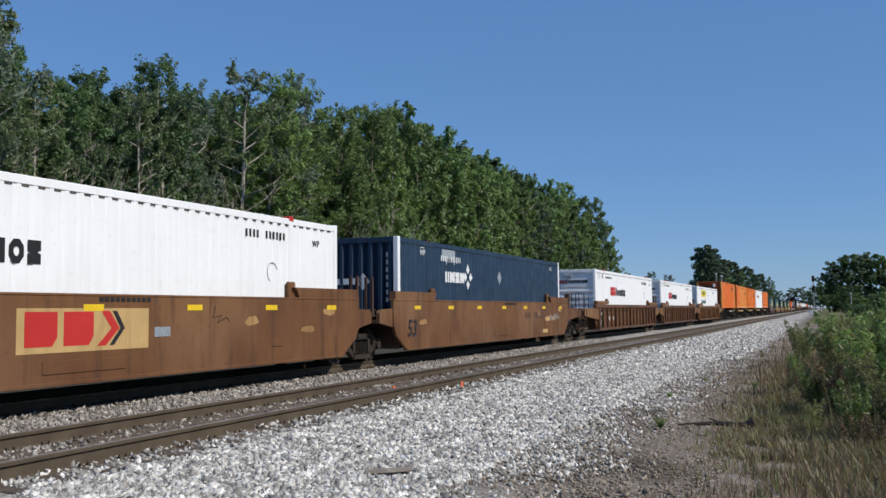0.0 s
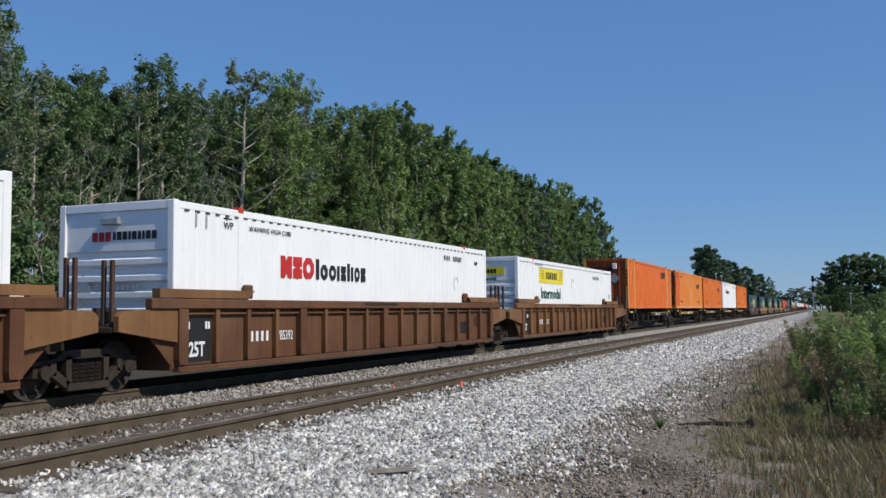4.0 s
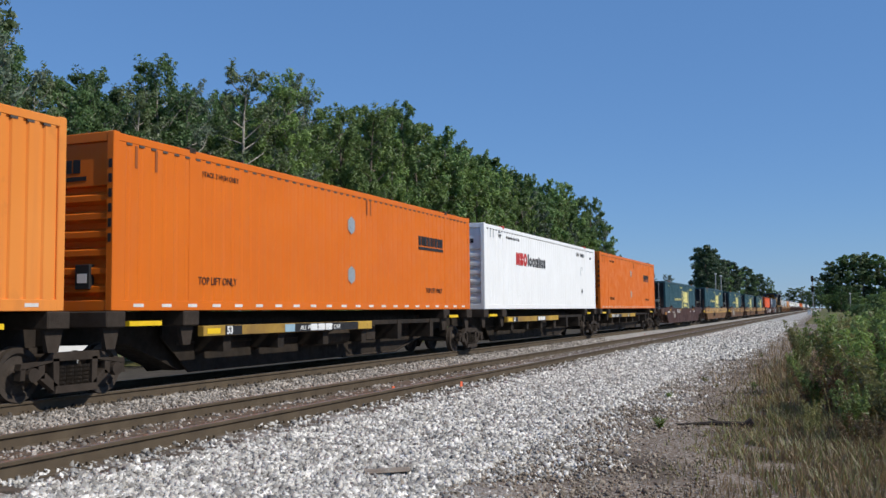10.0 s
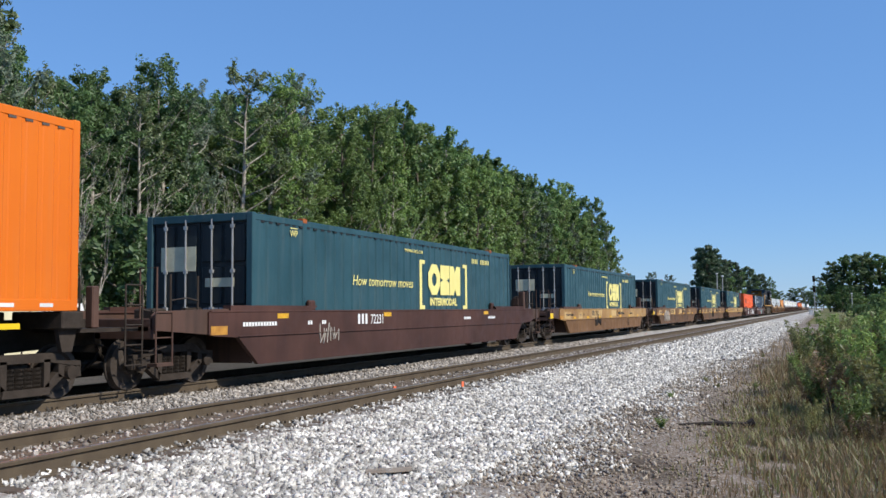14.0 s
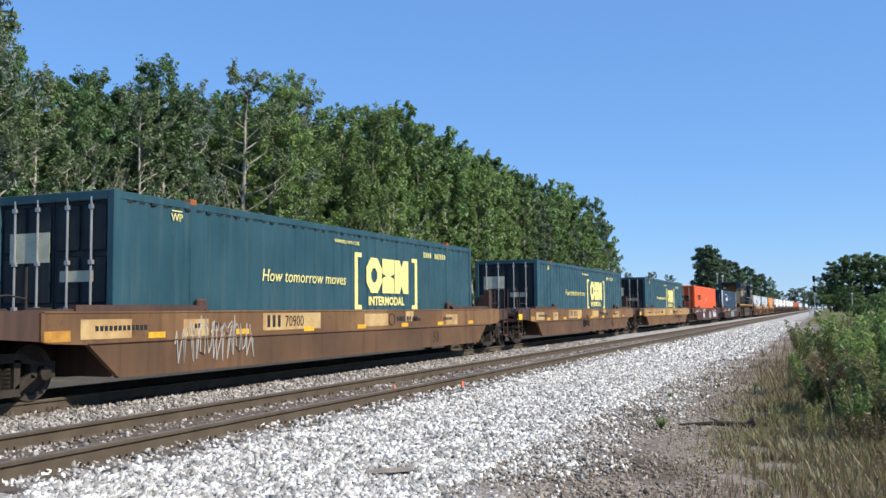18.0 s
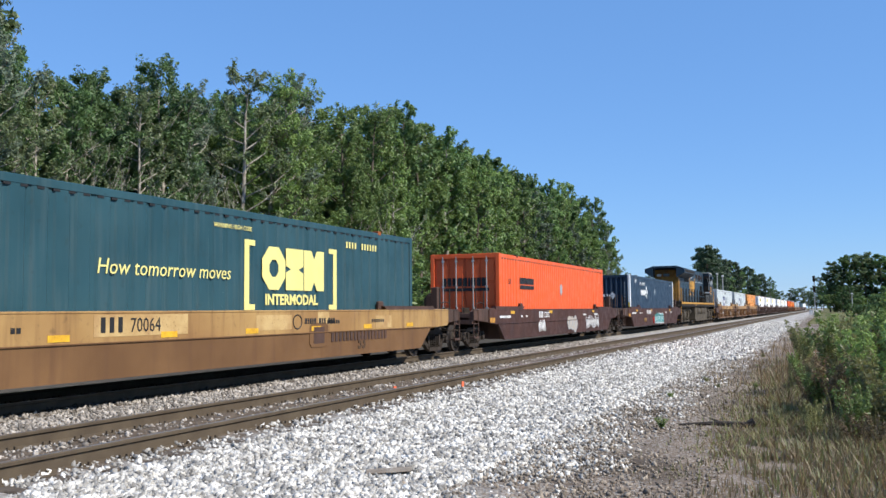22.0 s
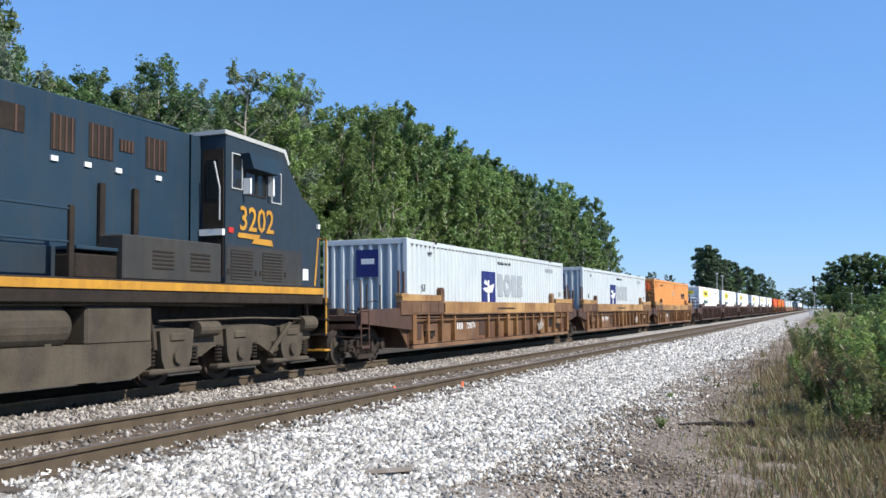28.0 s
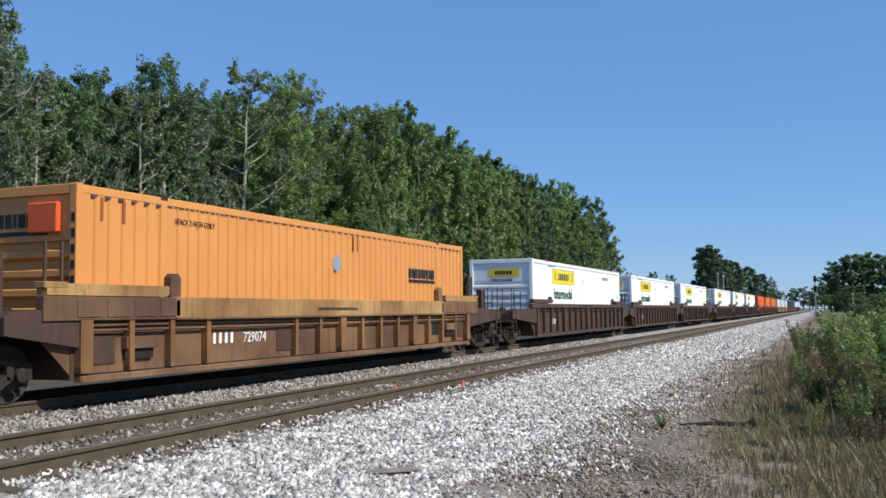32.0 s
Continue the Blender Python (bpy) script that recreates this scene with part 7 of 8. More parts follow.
        for y, sy in ((0.95, 1), (23.4, -1)):
            part("end_handrail", pipe(bmesh.new(), [(s * 1.46, y, 0.75), (s * 1.46, y, 2.9), (s * 1.46, y + sy * 0.35, 2.9), (s * 1.46, y + sy * 0.5, 1.85)], 0.025), M_LGOLD, L, "yellow grab rail")
            part("end_handrail", pipe(bmesh.new(), [(s * 0.9, y, 1.83), (s * 0.9, y, 2.9), (s * 0.35, y, 2.9)], 0.022), M_LGOLD, L)
            for k in range(4):
                part("step", bx(s * 1.05, s * 1.5, y - 0.12, y + 0.12, 0.42 + k * 0.34, 0.46 + k * 0.34), M_LGOLD if k < 1 else M_BLACK, L)
            part("step_panel", bx(s * 1.02, s * 1.06, y - 0.25, y + 0.25, 0.35, 1.8), M_BLACK, L)
    for y, s in ((0.9, -1), (23.5, 1)):
        part("pilot", bx(-1.45, 1.45, y, y + s * 0.06, 0.25, 1.6, 0.02), M_BLACK, L)
        coupler(L, y, s)
        part("cable", pipe(bmesh.new(), [(0.6, y, 1.5), (0.62, y + s * 0.3, 1.0), (0.5, y + s * 0.5, 0.9)], 0.03), M_BLACK, L)
    big_truck(L, 4.1)
    big_truck(L, 20.35)
    return L


TRAIN.append((locomotive(), 149.4, 0.0))

# ---------------------------------------------------------------- trees
def leaf_cloud(rng, centres, radii, n, size, flat=0.8, long=1.5):
    """n small bent leaves strewn round the given clump centres, mostly facing outwards and up: points and triangles."""
    k = rng.integers(0, len(centres), n)
    d = rng.normal(size=(n, 3))
    d /= np.linalg.norm(d, axis=1)[:, None]
    d[:, 2] *= flat
    p = centres[k] + d * (radii[k] * rng.random(n) ** 0.45)[:, None]
    c = d * 0.9 + rng.normal(size=(n, 3)) * 0.55
    c[:, 2] += 0.45
    c /= np.linalg.norm(c, axis=1)[:, None]
    a = np.cross(c, rng.normal(size=(n, 3)))
    a /= np.linalg.norm(a, axis=1)[:, None]
    b = np.cross(c, a)
    s = (size * rng.uniform(0.6, 1.4, n))[:, None]
    v = np.stack([p - a * s * long * 0.5, p + b * s * 0.42 + c * s * 0.12, p + a * s * long * 0.5, p - b * s * 0.42 + c * s * 0.12], 1)
    i = 4 * np.arange(n)[:, None]
    t = np.concatenate([i + np.array([[0, 1, 2]]), i + np.array([[0, 2, 3]])])
    return v.reshape(-1, 3), t


def tapered(bm, pts, r0, r1, seg=6):
    n = len(pts) - 1
    for i in range(n):
        rod(bm, pts[i], pts[i + 1], r0 + (r1 - r0) * i / n, seg, r0 + (r1 - r0) * (i + 1) / n)


def broadleaf(name, label, h, spread, seed, leaves, size, mat, bark, low=0.25, limbs=16, thin=False):
    """A broadleaf tree on z = 0: wavering trunk, steep limbs that part into twigs, a feathery crown of small sprays."""
    r = random.Random(seed)
    rng = np.random.default_rng(seed)
    ob = thing(name, label, "tree", "trees along the railway")
    bm = bmesh.new()
    trunk = [Vector((0, 0, 0))]
    for i in range(1, 8):
        trunk.append(Vector((trunk[-1].x + r.uniform(-0.22, 0.22), trunk[-1].y + r.uniform(-0.22, 0.22), h * 0.95 * i / 7)))
    tapered(bm, trunk, 0.011 * h + 0.03, 0.02)
    cs, rs = [], []
    small = 0.24 if thin else 0.34
    for i in range(limbs):
        f = low + (0.97 - low) * (i + r.random() * 0.8) / limbs
        k = min(6, int(f * 7))
        p = trunk[k].lerp(trunk[k + 1], f * 7 - k)
        a = i * 2.4 + r.uniform(-0.6, 0.6)
        g = (f - low) / (1.0 - low)
        reach = spread * (0.30 + 0.80 * math.sin(math.pi * (0.22 + 0.74 * g))) * r.uniform(0.55, 1.2)
        rise = reach * r.uniform(0.5, 1.25)
        mid = p + Vector((math.cos(a) * reach * 0.6, math.sin(a) * reach * 0.6, rise * 0.45))
        tip = p + Vector((math.cos(a + 0.25) * reach, math.sin(a + 0.25) * reach, rise))
        tip.z = min(tip.z, h)
        tapered(bm, [p, mid, tip], 0.03 + 0.02 * (1 - f), 0.008, 5)
        for j in range(5 if thin else 7):
            q = mid.lerp(tip, r.random()) if j < 5 else p.lerp(mid, r.uniform(0.3, 1))
            e = q + Vector((r.uniform(-0.5, 0.5), r.uniform(-0.5, 0.5), r.uniform(0.0, 0.7))) * (0.5 + spread * 0.25)
            e.z = min(e.z, h * 1.01)
            tapered(bm, [q, e], 0.010, 0.004, 4)
            for w in (0.4, 0.72, 1.0):
                cs.append(q.lerp(e, w))
                rs.append(small * r.uniform(0.6, 1.35) * (1.15 - 0.55 * w) * (0.6 + 0.2 * spread))
        cs.append(tip)
        rs.append(small * 0.7)
    for w in (0.90, 0.94, 0.98, 1.0):
        cs.append(trunk[-2].lerp(trunk[-1], w))
        rs.append(0.3)
    part("trunk", bm, bark, ob)
    v, t = leaf_cloud(rng, np.array(cs), np.array(rs), leaves, size, 1.0, 2.0)
    me = tri_mesh("crown", v, t)
    me.materials.append(mat)
    o = new("crown", me)
    o.parent = ob
    return ob


def pine(name, label, h, spread, seed, leaves, size):
    r = random.Random(seed)
    ob = thing(name, label, "tree", "pines along the railway")
    bm = bmesh.new()
    tapered(bm, [Vector((r.uniform(-0.1, 0.1) * i, r.uniform(-0.1, 0.1) * i, h * 0.97 * i / 6)) for i in range(7)], 0.24, 0.05)
    cs, rs = [], []
    for i in range(26):
        f = 0.38 + 0.6 * i / 25
        a = i * 2.4
        reach = spread * (0.25 + 0.85 * math.sin(math.pi * (f - 0.26) / 0.80)) * r.uniform(0.55, 1.15)
        tip = Vector((math.cos(a) * reach, math.sin(a) * reach, h * f + r.uniform(-0.2, 0.6)))
        tapered(bm, [Vector((0, 0, h * f)), tip], 0.05, 0.02, 5)
        for k in (1.0, 0.6):
            cs.append(Vector((tip.x * k, tip.y * k, h * f + 0.2)))
            rs.append(r.uniform(0.7, 1.25))
    part("trunk", bm, M_BARK, ob)
    v, t = leaf_cloud(np.random.default_rng(seed), np.array(cs), np.array(rs), leaves, size, 0.85, 2.0)
    me = tri_mesh("crown", v, t)
    me.materials.append(M_PINE)
    o = new("crown", me)
    o.parent = ob
    return ob


def bare_tree(h, seed):
    """A leafless pale tree with forked limbs."""
    r = random.Random(seed)
    ob = thing("bare_tree", "pale leafless tree standing among the green ones", "tree", "trees along the railway")
    bm = bmesh.new()

    def grow(p, d, length, rad, depth):
        q = p + d * length * 0.5 + Vector((r.uniform(-0.08, 0.08), r.uniform(-0.08, 0.08), 0)) * length
        e = q + (d + Vector((r.uniform(-0.2, 0.2), r.uniform(-0.2, 0.2), 0.15))).normalized() * length * 0.5
        tapered(bm, [p, q, e], rad, rad * 0.6, 5 if depth > 2 else 3)
        if depth:
            for k in range(3 if depth > 3 else 2):
                way = (d + Vector((r.uniform(-0.55, 0.55), r.uniform(-0.55, 0.55), r.uniform(0.1, 0.5)))).normalized()
                grow(e if k == 0 or r.random() < 0.4 else q, way, length * r.uniform(0.5, 0.75), max(0.008, rad * 0.55), depth - 1)
    grow(Vector((0, 0, 0)), Vector((r.uniform(-0.12, 0.12), r.uniform(-0.12, 0.12), 1)).normalized(), h * 0.31, 0.095, 5)
    part("trunk", bm, M_PALEBARK, ob)
    return ob


rt = random.Random(11)
LOOK = "tall broadleaf tree in full green leaf at the wood's edge"
NEAR = [broadleaf("broadleaf_tree", LOOK, 14, 1.9, 21, 15000, 0.088, M_LEAF_A, M_PALEBARK, 0.26, 34), broadleaf("broadleaf_tree", "slender light green tree with a ragged crown", 14, 1.5, 22, 11000, 0.084, M_LEAF_B, M_PALEBARK, 0.30, 32),
        broadleaf("broadleaf_tree", "olive-green tree with a thin open crown", 14, 1.8, 23, 7000, 0.084, M_LEAF_C, M_PALEBARK, 0.34, 30, True), broadleaf("broadleaf_tree", "dense bright green tree at the wood's edge", 14, 2.0, 25, 14000, 0.088, M_LEAF_B, M_BARK, 0.22, 32),
        broadleaf("broadleaf_tree", "grey-green tree with pale twigs showing through", 14, 1.6, 24, 6000, 0.084, M_LEAF_D, M_PALEBARK, 0.36, 32, True)]
KINDS = [broadleaf("broadleaf_tree", LOOK, 16, 2.2, 61, 8000, 0.142, M_LEAF_E, M_PALEBARK, 0.34, 28), broadleaf("broadleaf_tree", "slender light green tree with a ragged crown", 16, 1.8, 62, 6500, 0.135, M_LEAF_B, M_PALEBARK, 0.36, 26),
         broadleaf("broadleaf_tree", "olive-green tree with a thin open crown", 16, 2.1, 63, 5000, 0.135, M_LEAF_C, M_PALEBARK, 0.40, 24, True), broadleaf("broadleaf_tree", LOOK, 16, 2.4, 64, 8500, 0.145, M_LEAF_E, M_BARK, 0.24, 30),
         broadleaf("broadleaf_tree", "dense bright green tree at the wood's edge", 16, 2.2, 65, 8000, 0.142, M_LEAF_B, M_BARK, 0.26, 28), broadleaf("broadleaf_tree", LOOK, 16, 1.8, 66, 6000, 0.138, M_LEAF_D, M_PALEBARK, 0.40, 24)]
BACK = [broadleaf("broadleaf_tree", "tree deeper in the wood", 16, 2.8, 27, 4200, 0.27, M_LEAF_A, M_BARK, 0.12, 24), broadleaf("broadleaf_tree", "tree deeper in the wood", 16, 2.4, 28, 3600, 0.27, M_LEAF_C, M_BARK, 0.15, 24)]
SHRUBS = [broadleaf("shrub", "bushy green undergrowth below the trees", 4.5, 1.8, 31, 4200, 0.13, M_LEAF_B, M_BARK, 0.05, 16), broadleaf("shrub", "dark green undergrowth below the trees", 5.5, 1.9, 32, 4200, 0.14, M_LEAF_A, M_BARK, 0.05, 16)]
PINES = [pine("pine_tree", "dark pine with a layered crown beside the line", 20, 3.6, 41, 6500, 0.34), pine("pine_tree", "dark pine with a layered crown beside the line", 20, 4.2, 42, 6500, 0.36)]
BARE = [bare_tree(12, 51), bare_tree(11, 52), bare_tree(12, 53)]
placed = set()


def plant(kind, base_h, x, y, h, wide=1.0, z=-1.05):
    k = h / base_h
    turn = pose(x, y, z, 0, 0, rt.uniform(0, 360))
    m = turn @ Matrix.Diagonal((k * wide, k * wide, k, 1))
    if kind in placed:
        o = copy_thing(kind, turn)
        o.matrix_basis = m
    else:
        placed.add(kind)
        o = kind
        o.matrix_basis = m
    return o


def skyline(q):
    """Height of the wood's top per metre of distance from the line of sight, by y/|x|."""
    return np.interp(q, [0.80, 0.87, 0.93, 1.06, 1.14, 1.24, 1.34, 1.45, 1.58, 1.70, 2.15, 2.48, 2.93, 3.28, 3.80, 4.3, 4.70],
                     [0.50, 0.46, 0.37, 0.345, 0.375, 0.415, 0.385, 0.462, 0.44, 0.475, 0.53, 0.52, 0.52, 0.51, 0.52, 0.49, 0.44])


for row, (x0, step, lo, hi, ymax) in enumerate(((-31.0, 2.9, 0.62, 0.90, 140), (-35.5, 2.9, 0.80, 0.95, 148), (-40.5, 3.4, 0.82, 0.93, 156), (-47.0, 5.8, 0.78, 0.90, 165))):
    y = 0.78 * abs(x0)
    while y < ymax:
        x = x0 + rt.uniform(-1.4, 1.4)
        h = (1.28 + float(skyline(y / abs(x))) * abs(x)) * rt.uniform(lo, hi) + 1.05
        if row == 0 and 50 < y < 74:  # a stand of paler trees
            near = y < 62
            plant((NEAR if near else KINDS)[rt.choice((1, 3, 3) if near else (1, 4, 4))], 14 if near else 16, x, y, h, rt.uniform(0.9, 1.15))
        elif row < 2 and y < 62:
            plant(NEAR[rt.choice((0, 2, 0, 4, 2) if y < 42 else (0, 1, 2, 3, 4, 1, 3))], 14, x, y, h, rt.uniform(0.85, 1.15))
        else:
            plant(rt.choice(KINDS if row < 2 else BACK), 16, x, y, h, rt.uniform(0.9, 1.2))
        y += step * rt.uniform(0.7, 1.3)
# the trees that stand out of the wood's top
for k, y, top in ((2, 30.2, 11.9), (0, 31.6, 11.6), (0, 33.4, 12.6), (2, 35.9, 12.6), (0, 38.2, 14.4), (4, 40.7, 13.4), (2, 44.9, 15.9), (1, 48.2, 15.8), (4, 50.4, 15.9), (1, 53.0, 16.6), (3, 57.0, 16.0), (3, 61.2, 16.8)):
    plant(NEAR[k], 14, -31.0, y, top + 1.05, rt.uniform(0.9, 1.1))
for k, y, top in ((1, 64.2, 17.2), (3, 66.8, 18.0), (4, 71, 16.9), (0, 76.3, 17.5), (4, 81, 16.8), (3, 86.4, 17.2), (1, 92, 16.6), (0, 99, 17.2), (3, 107, 16.6), (4, 116.7, 17.6), (0, 123, 16.6), (3, 130, 17.0), (5, 137, 16.0), (0, 141.5, 14.2), (2, 145, 11.5)):
    plant(KINDS[k], 16, -31.0, y, top + 1.05, rt.uniform(0.85, 1.05))
for y, top, k in ((39.0, 13.6, 0), (41.5, 13.0, 3), (45.0, 14.4, 0), (48.5, 15.2, 0)):
    plant(NEAR[k], 14, -35.5, y, top + 1.05, 1.05)
plant(NEAR[4], 14, -29.5, 26.4, 17.8, 0.85)
plant(NEAR[0], 14, -30.5, 26.0, 13.2, 0.85)
y = 22.0
while y < 142:
    plant(SHRUBS[1] if y < 46 else rt.choice(SHRUBS), 5, -28.0 + rt.uniform(-1.2, 1.2), y, rt.uniform(2.6, 5.0) if y > 60 else rt.uniform(3.0, 6.2), rt.uniform(0.9, 1.3))
    y += rt.uniform(2.0, 3.6) if y < 60 else rt.uniform(2.8, 7.0)
for q, x, h in ((1.11, -30.5, 14.0), (1.19, -29.6, 11.5), (1.26, -30.2, 12.6), (1.4, -30, 12.0), (1.9, -29.5, 12), (4.25, -29.6, 12.5), (4.45, -29.6, 13),
                (2.1, -29, 13), (2.8, -29, 13), (4.6, -29.4, 12)):
    plant(rt.choice(BARE), 12, x, -x * q, h)
for q, x, h in ((0.97, -26.4, 8.5), (1.01, -26.8, 10.0), (1.07, -27.0, 9.5), (1.20, -27.2, 8.5), (1.52, -26.8, 8.5), (1.66, -27.0, 8.5)):
    plant(BARE[int(q * 100) % 3], 12, x, -x * q, h, 0.7)
# scattered low trees, then pines further along the same side
for y, x, h in ((158, -31, 8.6), (165, -34, 8.0), (181, -31, 9.6), (187, -33, 8.4), (204, -31, 9.8), (222, -34, 8.5)):
    plant(KINDS[5], 16, x, y, h, 1.2)
for i, y in enumerate((252, 259, 268, 279, 292, 306, 324, 345, 368, 395, 425, 460, 500, 550)):
    plant(PINES[i % 2] if i < 4 or i % 3 == 0 else KINDS[3], 20 if i < 4 or i % 3 == 0 else 16, -28.5 - (rt.uniform(0, 1) if i < 4 else rt.uniform(0, 4)), y, 1.28 + (17.0, 16.2, 15.4)[min(i, 2)] * rt.uniform(0.95, 1.03) + max(0, i - 3) * 0.25, 1.12)
# trees across the line, far off
for x, y, h in ((1.2, 376, 16), (3.5, 372, 19), (6, 378, 20.5), (8.5, 374, 21.5), (11, 380, 22), (13.5, 374, 22), (16, 380, 21.5), (18.5, 374, 21), (21, 378, 20), (24, 374, 18), (27, 376, 16.5), (30, 374, 16)):
    plant(BACK[int(x) % 2], 16, x, y, h, 1.6)
for i in range(12):
    plant(SHRUBS[i % 2], 5, 2.5 + i * 2.4, 366 + rt.uniform(-3, 3), rt.uniform(5, 8), 1.5)
for x, y, h in ((13.2, 178, 12.5), (16, 175, 14)):
    plant(KINDS[2], 16, x, y, h, 1.1)
for x, y, h in ((4.5, 315, 9), (6.5, 310, 9), (-6, 640, 16), (-2, 650, 17), (2, 640, 17), (6, 640, 17)):
    plant(BACK[0], 16, x, y, h, 1.6)
for i in range(16):
    plant(BACK[i % 2], 16, -78 + i * 5.2 + rt.uniform(-1.5, 1.5), 860 + rt.uniform(-20, 20), rt.uniform(15, 21), 1.9)

M_OLIVE = leafy("olive_grass", (0.29, 0.275, 0.11), (0.16, 0.175, 0.06), 0.2)
M_DEAD = leafy("dead_grass", (0.35, 0.255, 0.145), (0.180, 0.125, 0.066), 0.2)


# ---------------------------------------------------------------- weeds, grass and lineside things
def blades(name, label, n, xr, yr, hr, width, mat, seed, thin_left=True, droop=0.8):
    """Grass: single bent blades, joined."""
    rng = np.random.default_rng(seed)
    x, y = rng.uniform(*xr, n), rng.uniform(*yr, n)
    if thin_left:
        keep = rng.random(n) < np.clip((x - xr[0]) / (0.45 * (xr[1] - xr[0])), 0.02, 1) ** 1.4
        tuft = np.sin(x * 5.1 + 1.3 * np.sin(y * 2.7)) * np.sin(y * 3.3 + x) > -0.45
        x, y = x[keep & tuft], y[keep & tuft]
        n = len(x)
    h = rng.uniform(*hr, n) * (0.55 + 0.45 * np.clip((x - xr[0]) / 1.5, 0, 1))
    a = rng.uniform(0, 6.283, n)
    lean = rng.uniform(0.05, droop, n) * h
    dx, dy = np.cos(a), np.sin(a)
    w = width * rng.uniform(0.6, 1.3, n)
    z = np.full(n, -0.37)
    px, py = -dy * w, dx * w
    v = np.stack([np.stack([x - px, y - py, z], -1), np.stack([x + px, y + py, z], -1),
                  np.stack([x + dx * lean * 0.35 + px * 0.8, y + dy * lean * 0.35 + py * 0.8, z + h * 0.55], -1), np.stack([x + dx * lean * 0.35 - px * 0.8, y + dy * lean * 0.35 - py * 0.8, z + h * 0.55], -1),
                  np.stack([x + dx * lean, y + dy * lean, z + h], -1)], 1)
    i = 5 * np.arange(n)[:, None]
    t = np.concatenate([i + np.array([[0, 1, 2]]), i + np.array([[0, 2, 3]]), i + np.array([[3, 2, 4]])])
    me = tri_mesh(name, v.reshape(-1, 3), t)
    me.materials.append(mat)
    return tagged(new(name, me), label, "grass", kind="stuff")


blades("dry_grass", "straw-coloured dry grass on the verge", 22000, (-1.6, 3.2), (5.6, 15), (0.08, 0.28), 0.005, M_STRAW, 61, True, 0.7)
blades("dead_grass", "brown matted dead grass over the dirt", 34000, (-1.7, 3.0), (5.4, 18), (0.06, 0.24), 0.008, M_DEAD, 66)
blades("olive_grass", "faded olive grass mixed into the dead grass", 16000, (-1.4, 3.4), (5.4, 18), (0.06, 0.26), 0.008, M_OLIVE, 57)
blades("green_grass", "thin green grass among the dry stalks", 8000, (-1.2, 4.0), (6.0, 20), (0.08, 0.30), 0.007, M_GREENGRASS, 62)
blades("olive_grass", "short olive grass creeping over the dirt", 12000, (-2.1, 1.0), (9, 32), (0.05, 0.20), 0.008, M_OLIVE, 68)
blades("brown_grass", "dense brown grass standing before the weeds", 7000, (-1.9, 0.8), (15.0, 30), (0.10, 0.38), 0.010, M_STRAW, 60, True, 1.2)
blades("olive_grass", "soft olive grass at the foot of the weeds", 9000, (-1.8, 1.5), (13.5, 30), (0.10, 0.36), 0.008, M_OLIVE, 59, True, 1.2)
blades("dead_grass", "low matted brown grass at the edge of the dirt", 15000, (-2.0, 0.4), (10.5, 26), (0.05, 0.20), 0.009, M_DEAD, 58, True, 1.3)
blades("olive_grass", "low olive grass at the edge of the dirt", 12000, (-1.9, 0.8), (10.5, 26), (0.05, 0.24), 0.009, M_OLIVE, 56, True, 1.2)
blades("dry_grass", "dry grass further along the verge", 7000, (-1.8, 6.0), (16, 44), (0.15, 0.5), 0.010, M_STRAW, 63, True, 0.5)
blades("dead_grass", "brown grass along the edge of the ballast", 10000, (-3.1, 2.0), (20, 60), (0.08, 0.35), 0.013, M_DEAD, 69)
blades("tall_grass", "tall olive grass among the weeds", 5000, (-0.6, 5.0), (12, 28), (0.4, 1.1), 0.006, M_OLIVE, 67, True, 0.4)
blades("green_grass", "tall green grass beyond the weeds", 6500, (-1.0, 14.0), (16, 60), (0.4, 1.0), 0.012, M_GREENGRASS, 64, True, 0.4)
blades("green_grass", "grass along the foot of the wood", 8000, (-28.5, -24.5), (14, 70), (0.35, 0.9), 0.02, M_GREENGRASS, 65, False)


def weed(h, seed, leaves, mat):
    """A leafy weed: several stems from one root."""
    r = random.Random(seed)
    ob = thing("weed_plant", "tall leafy green weed on the trackside verge", "weed", "weeds on the verge")
    bm = bmesh.new()
    cs, rs = [], []
    for i in range(10):
        a = r.uniform(0, 6.28)
        out = r.uniform(0.08, 0.38) * h
        hh = h * r.uniform(0.65, 1.0)
        pts = [Vector((0, 0, 0)), Vector((math.cos(a) * out * 0.4, math.sin(a) * out * 0.4, hh * 0.5)), Vector((math.cos(a) * out, math.sin(a) * out, hh))]
        tapered(bm, pts, 0.010, 0.004, 4)
        for k in range(9):
            f = 0.2 + 0.8 * k / 8
            p = pts[0].lerp(pts[1], f * 2) if f < 0.5 else pts[1].lerp(pts[2], f * 2 - 1)
            cs.append(p)
            rs.append(0.15 * (1.25 - 0.6 * f))
    part("stem", bm, M_BARK, ob)
    v, t = leaf_cloud(np.random.default_rng(seed), np.array(cs), np.array(rs), leaves, 0.036, 0.9, 2.4)
    me = tri_mesh("foliage", v, t)
    me.materials.append(mat)
    o = new("foliage", me)
    o.parent = ob
    return ob


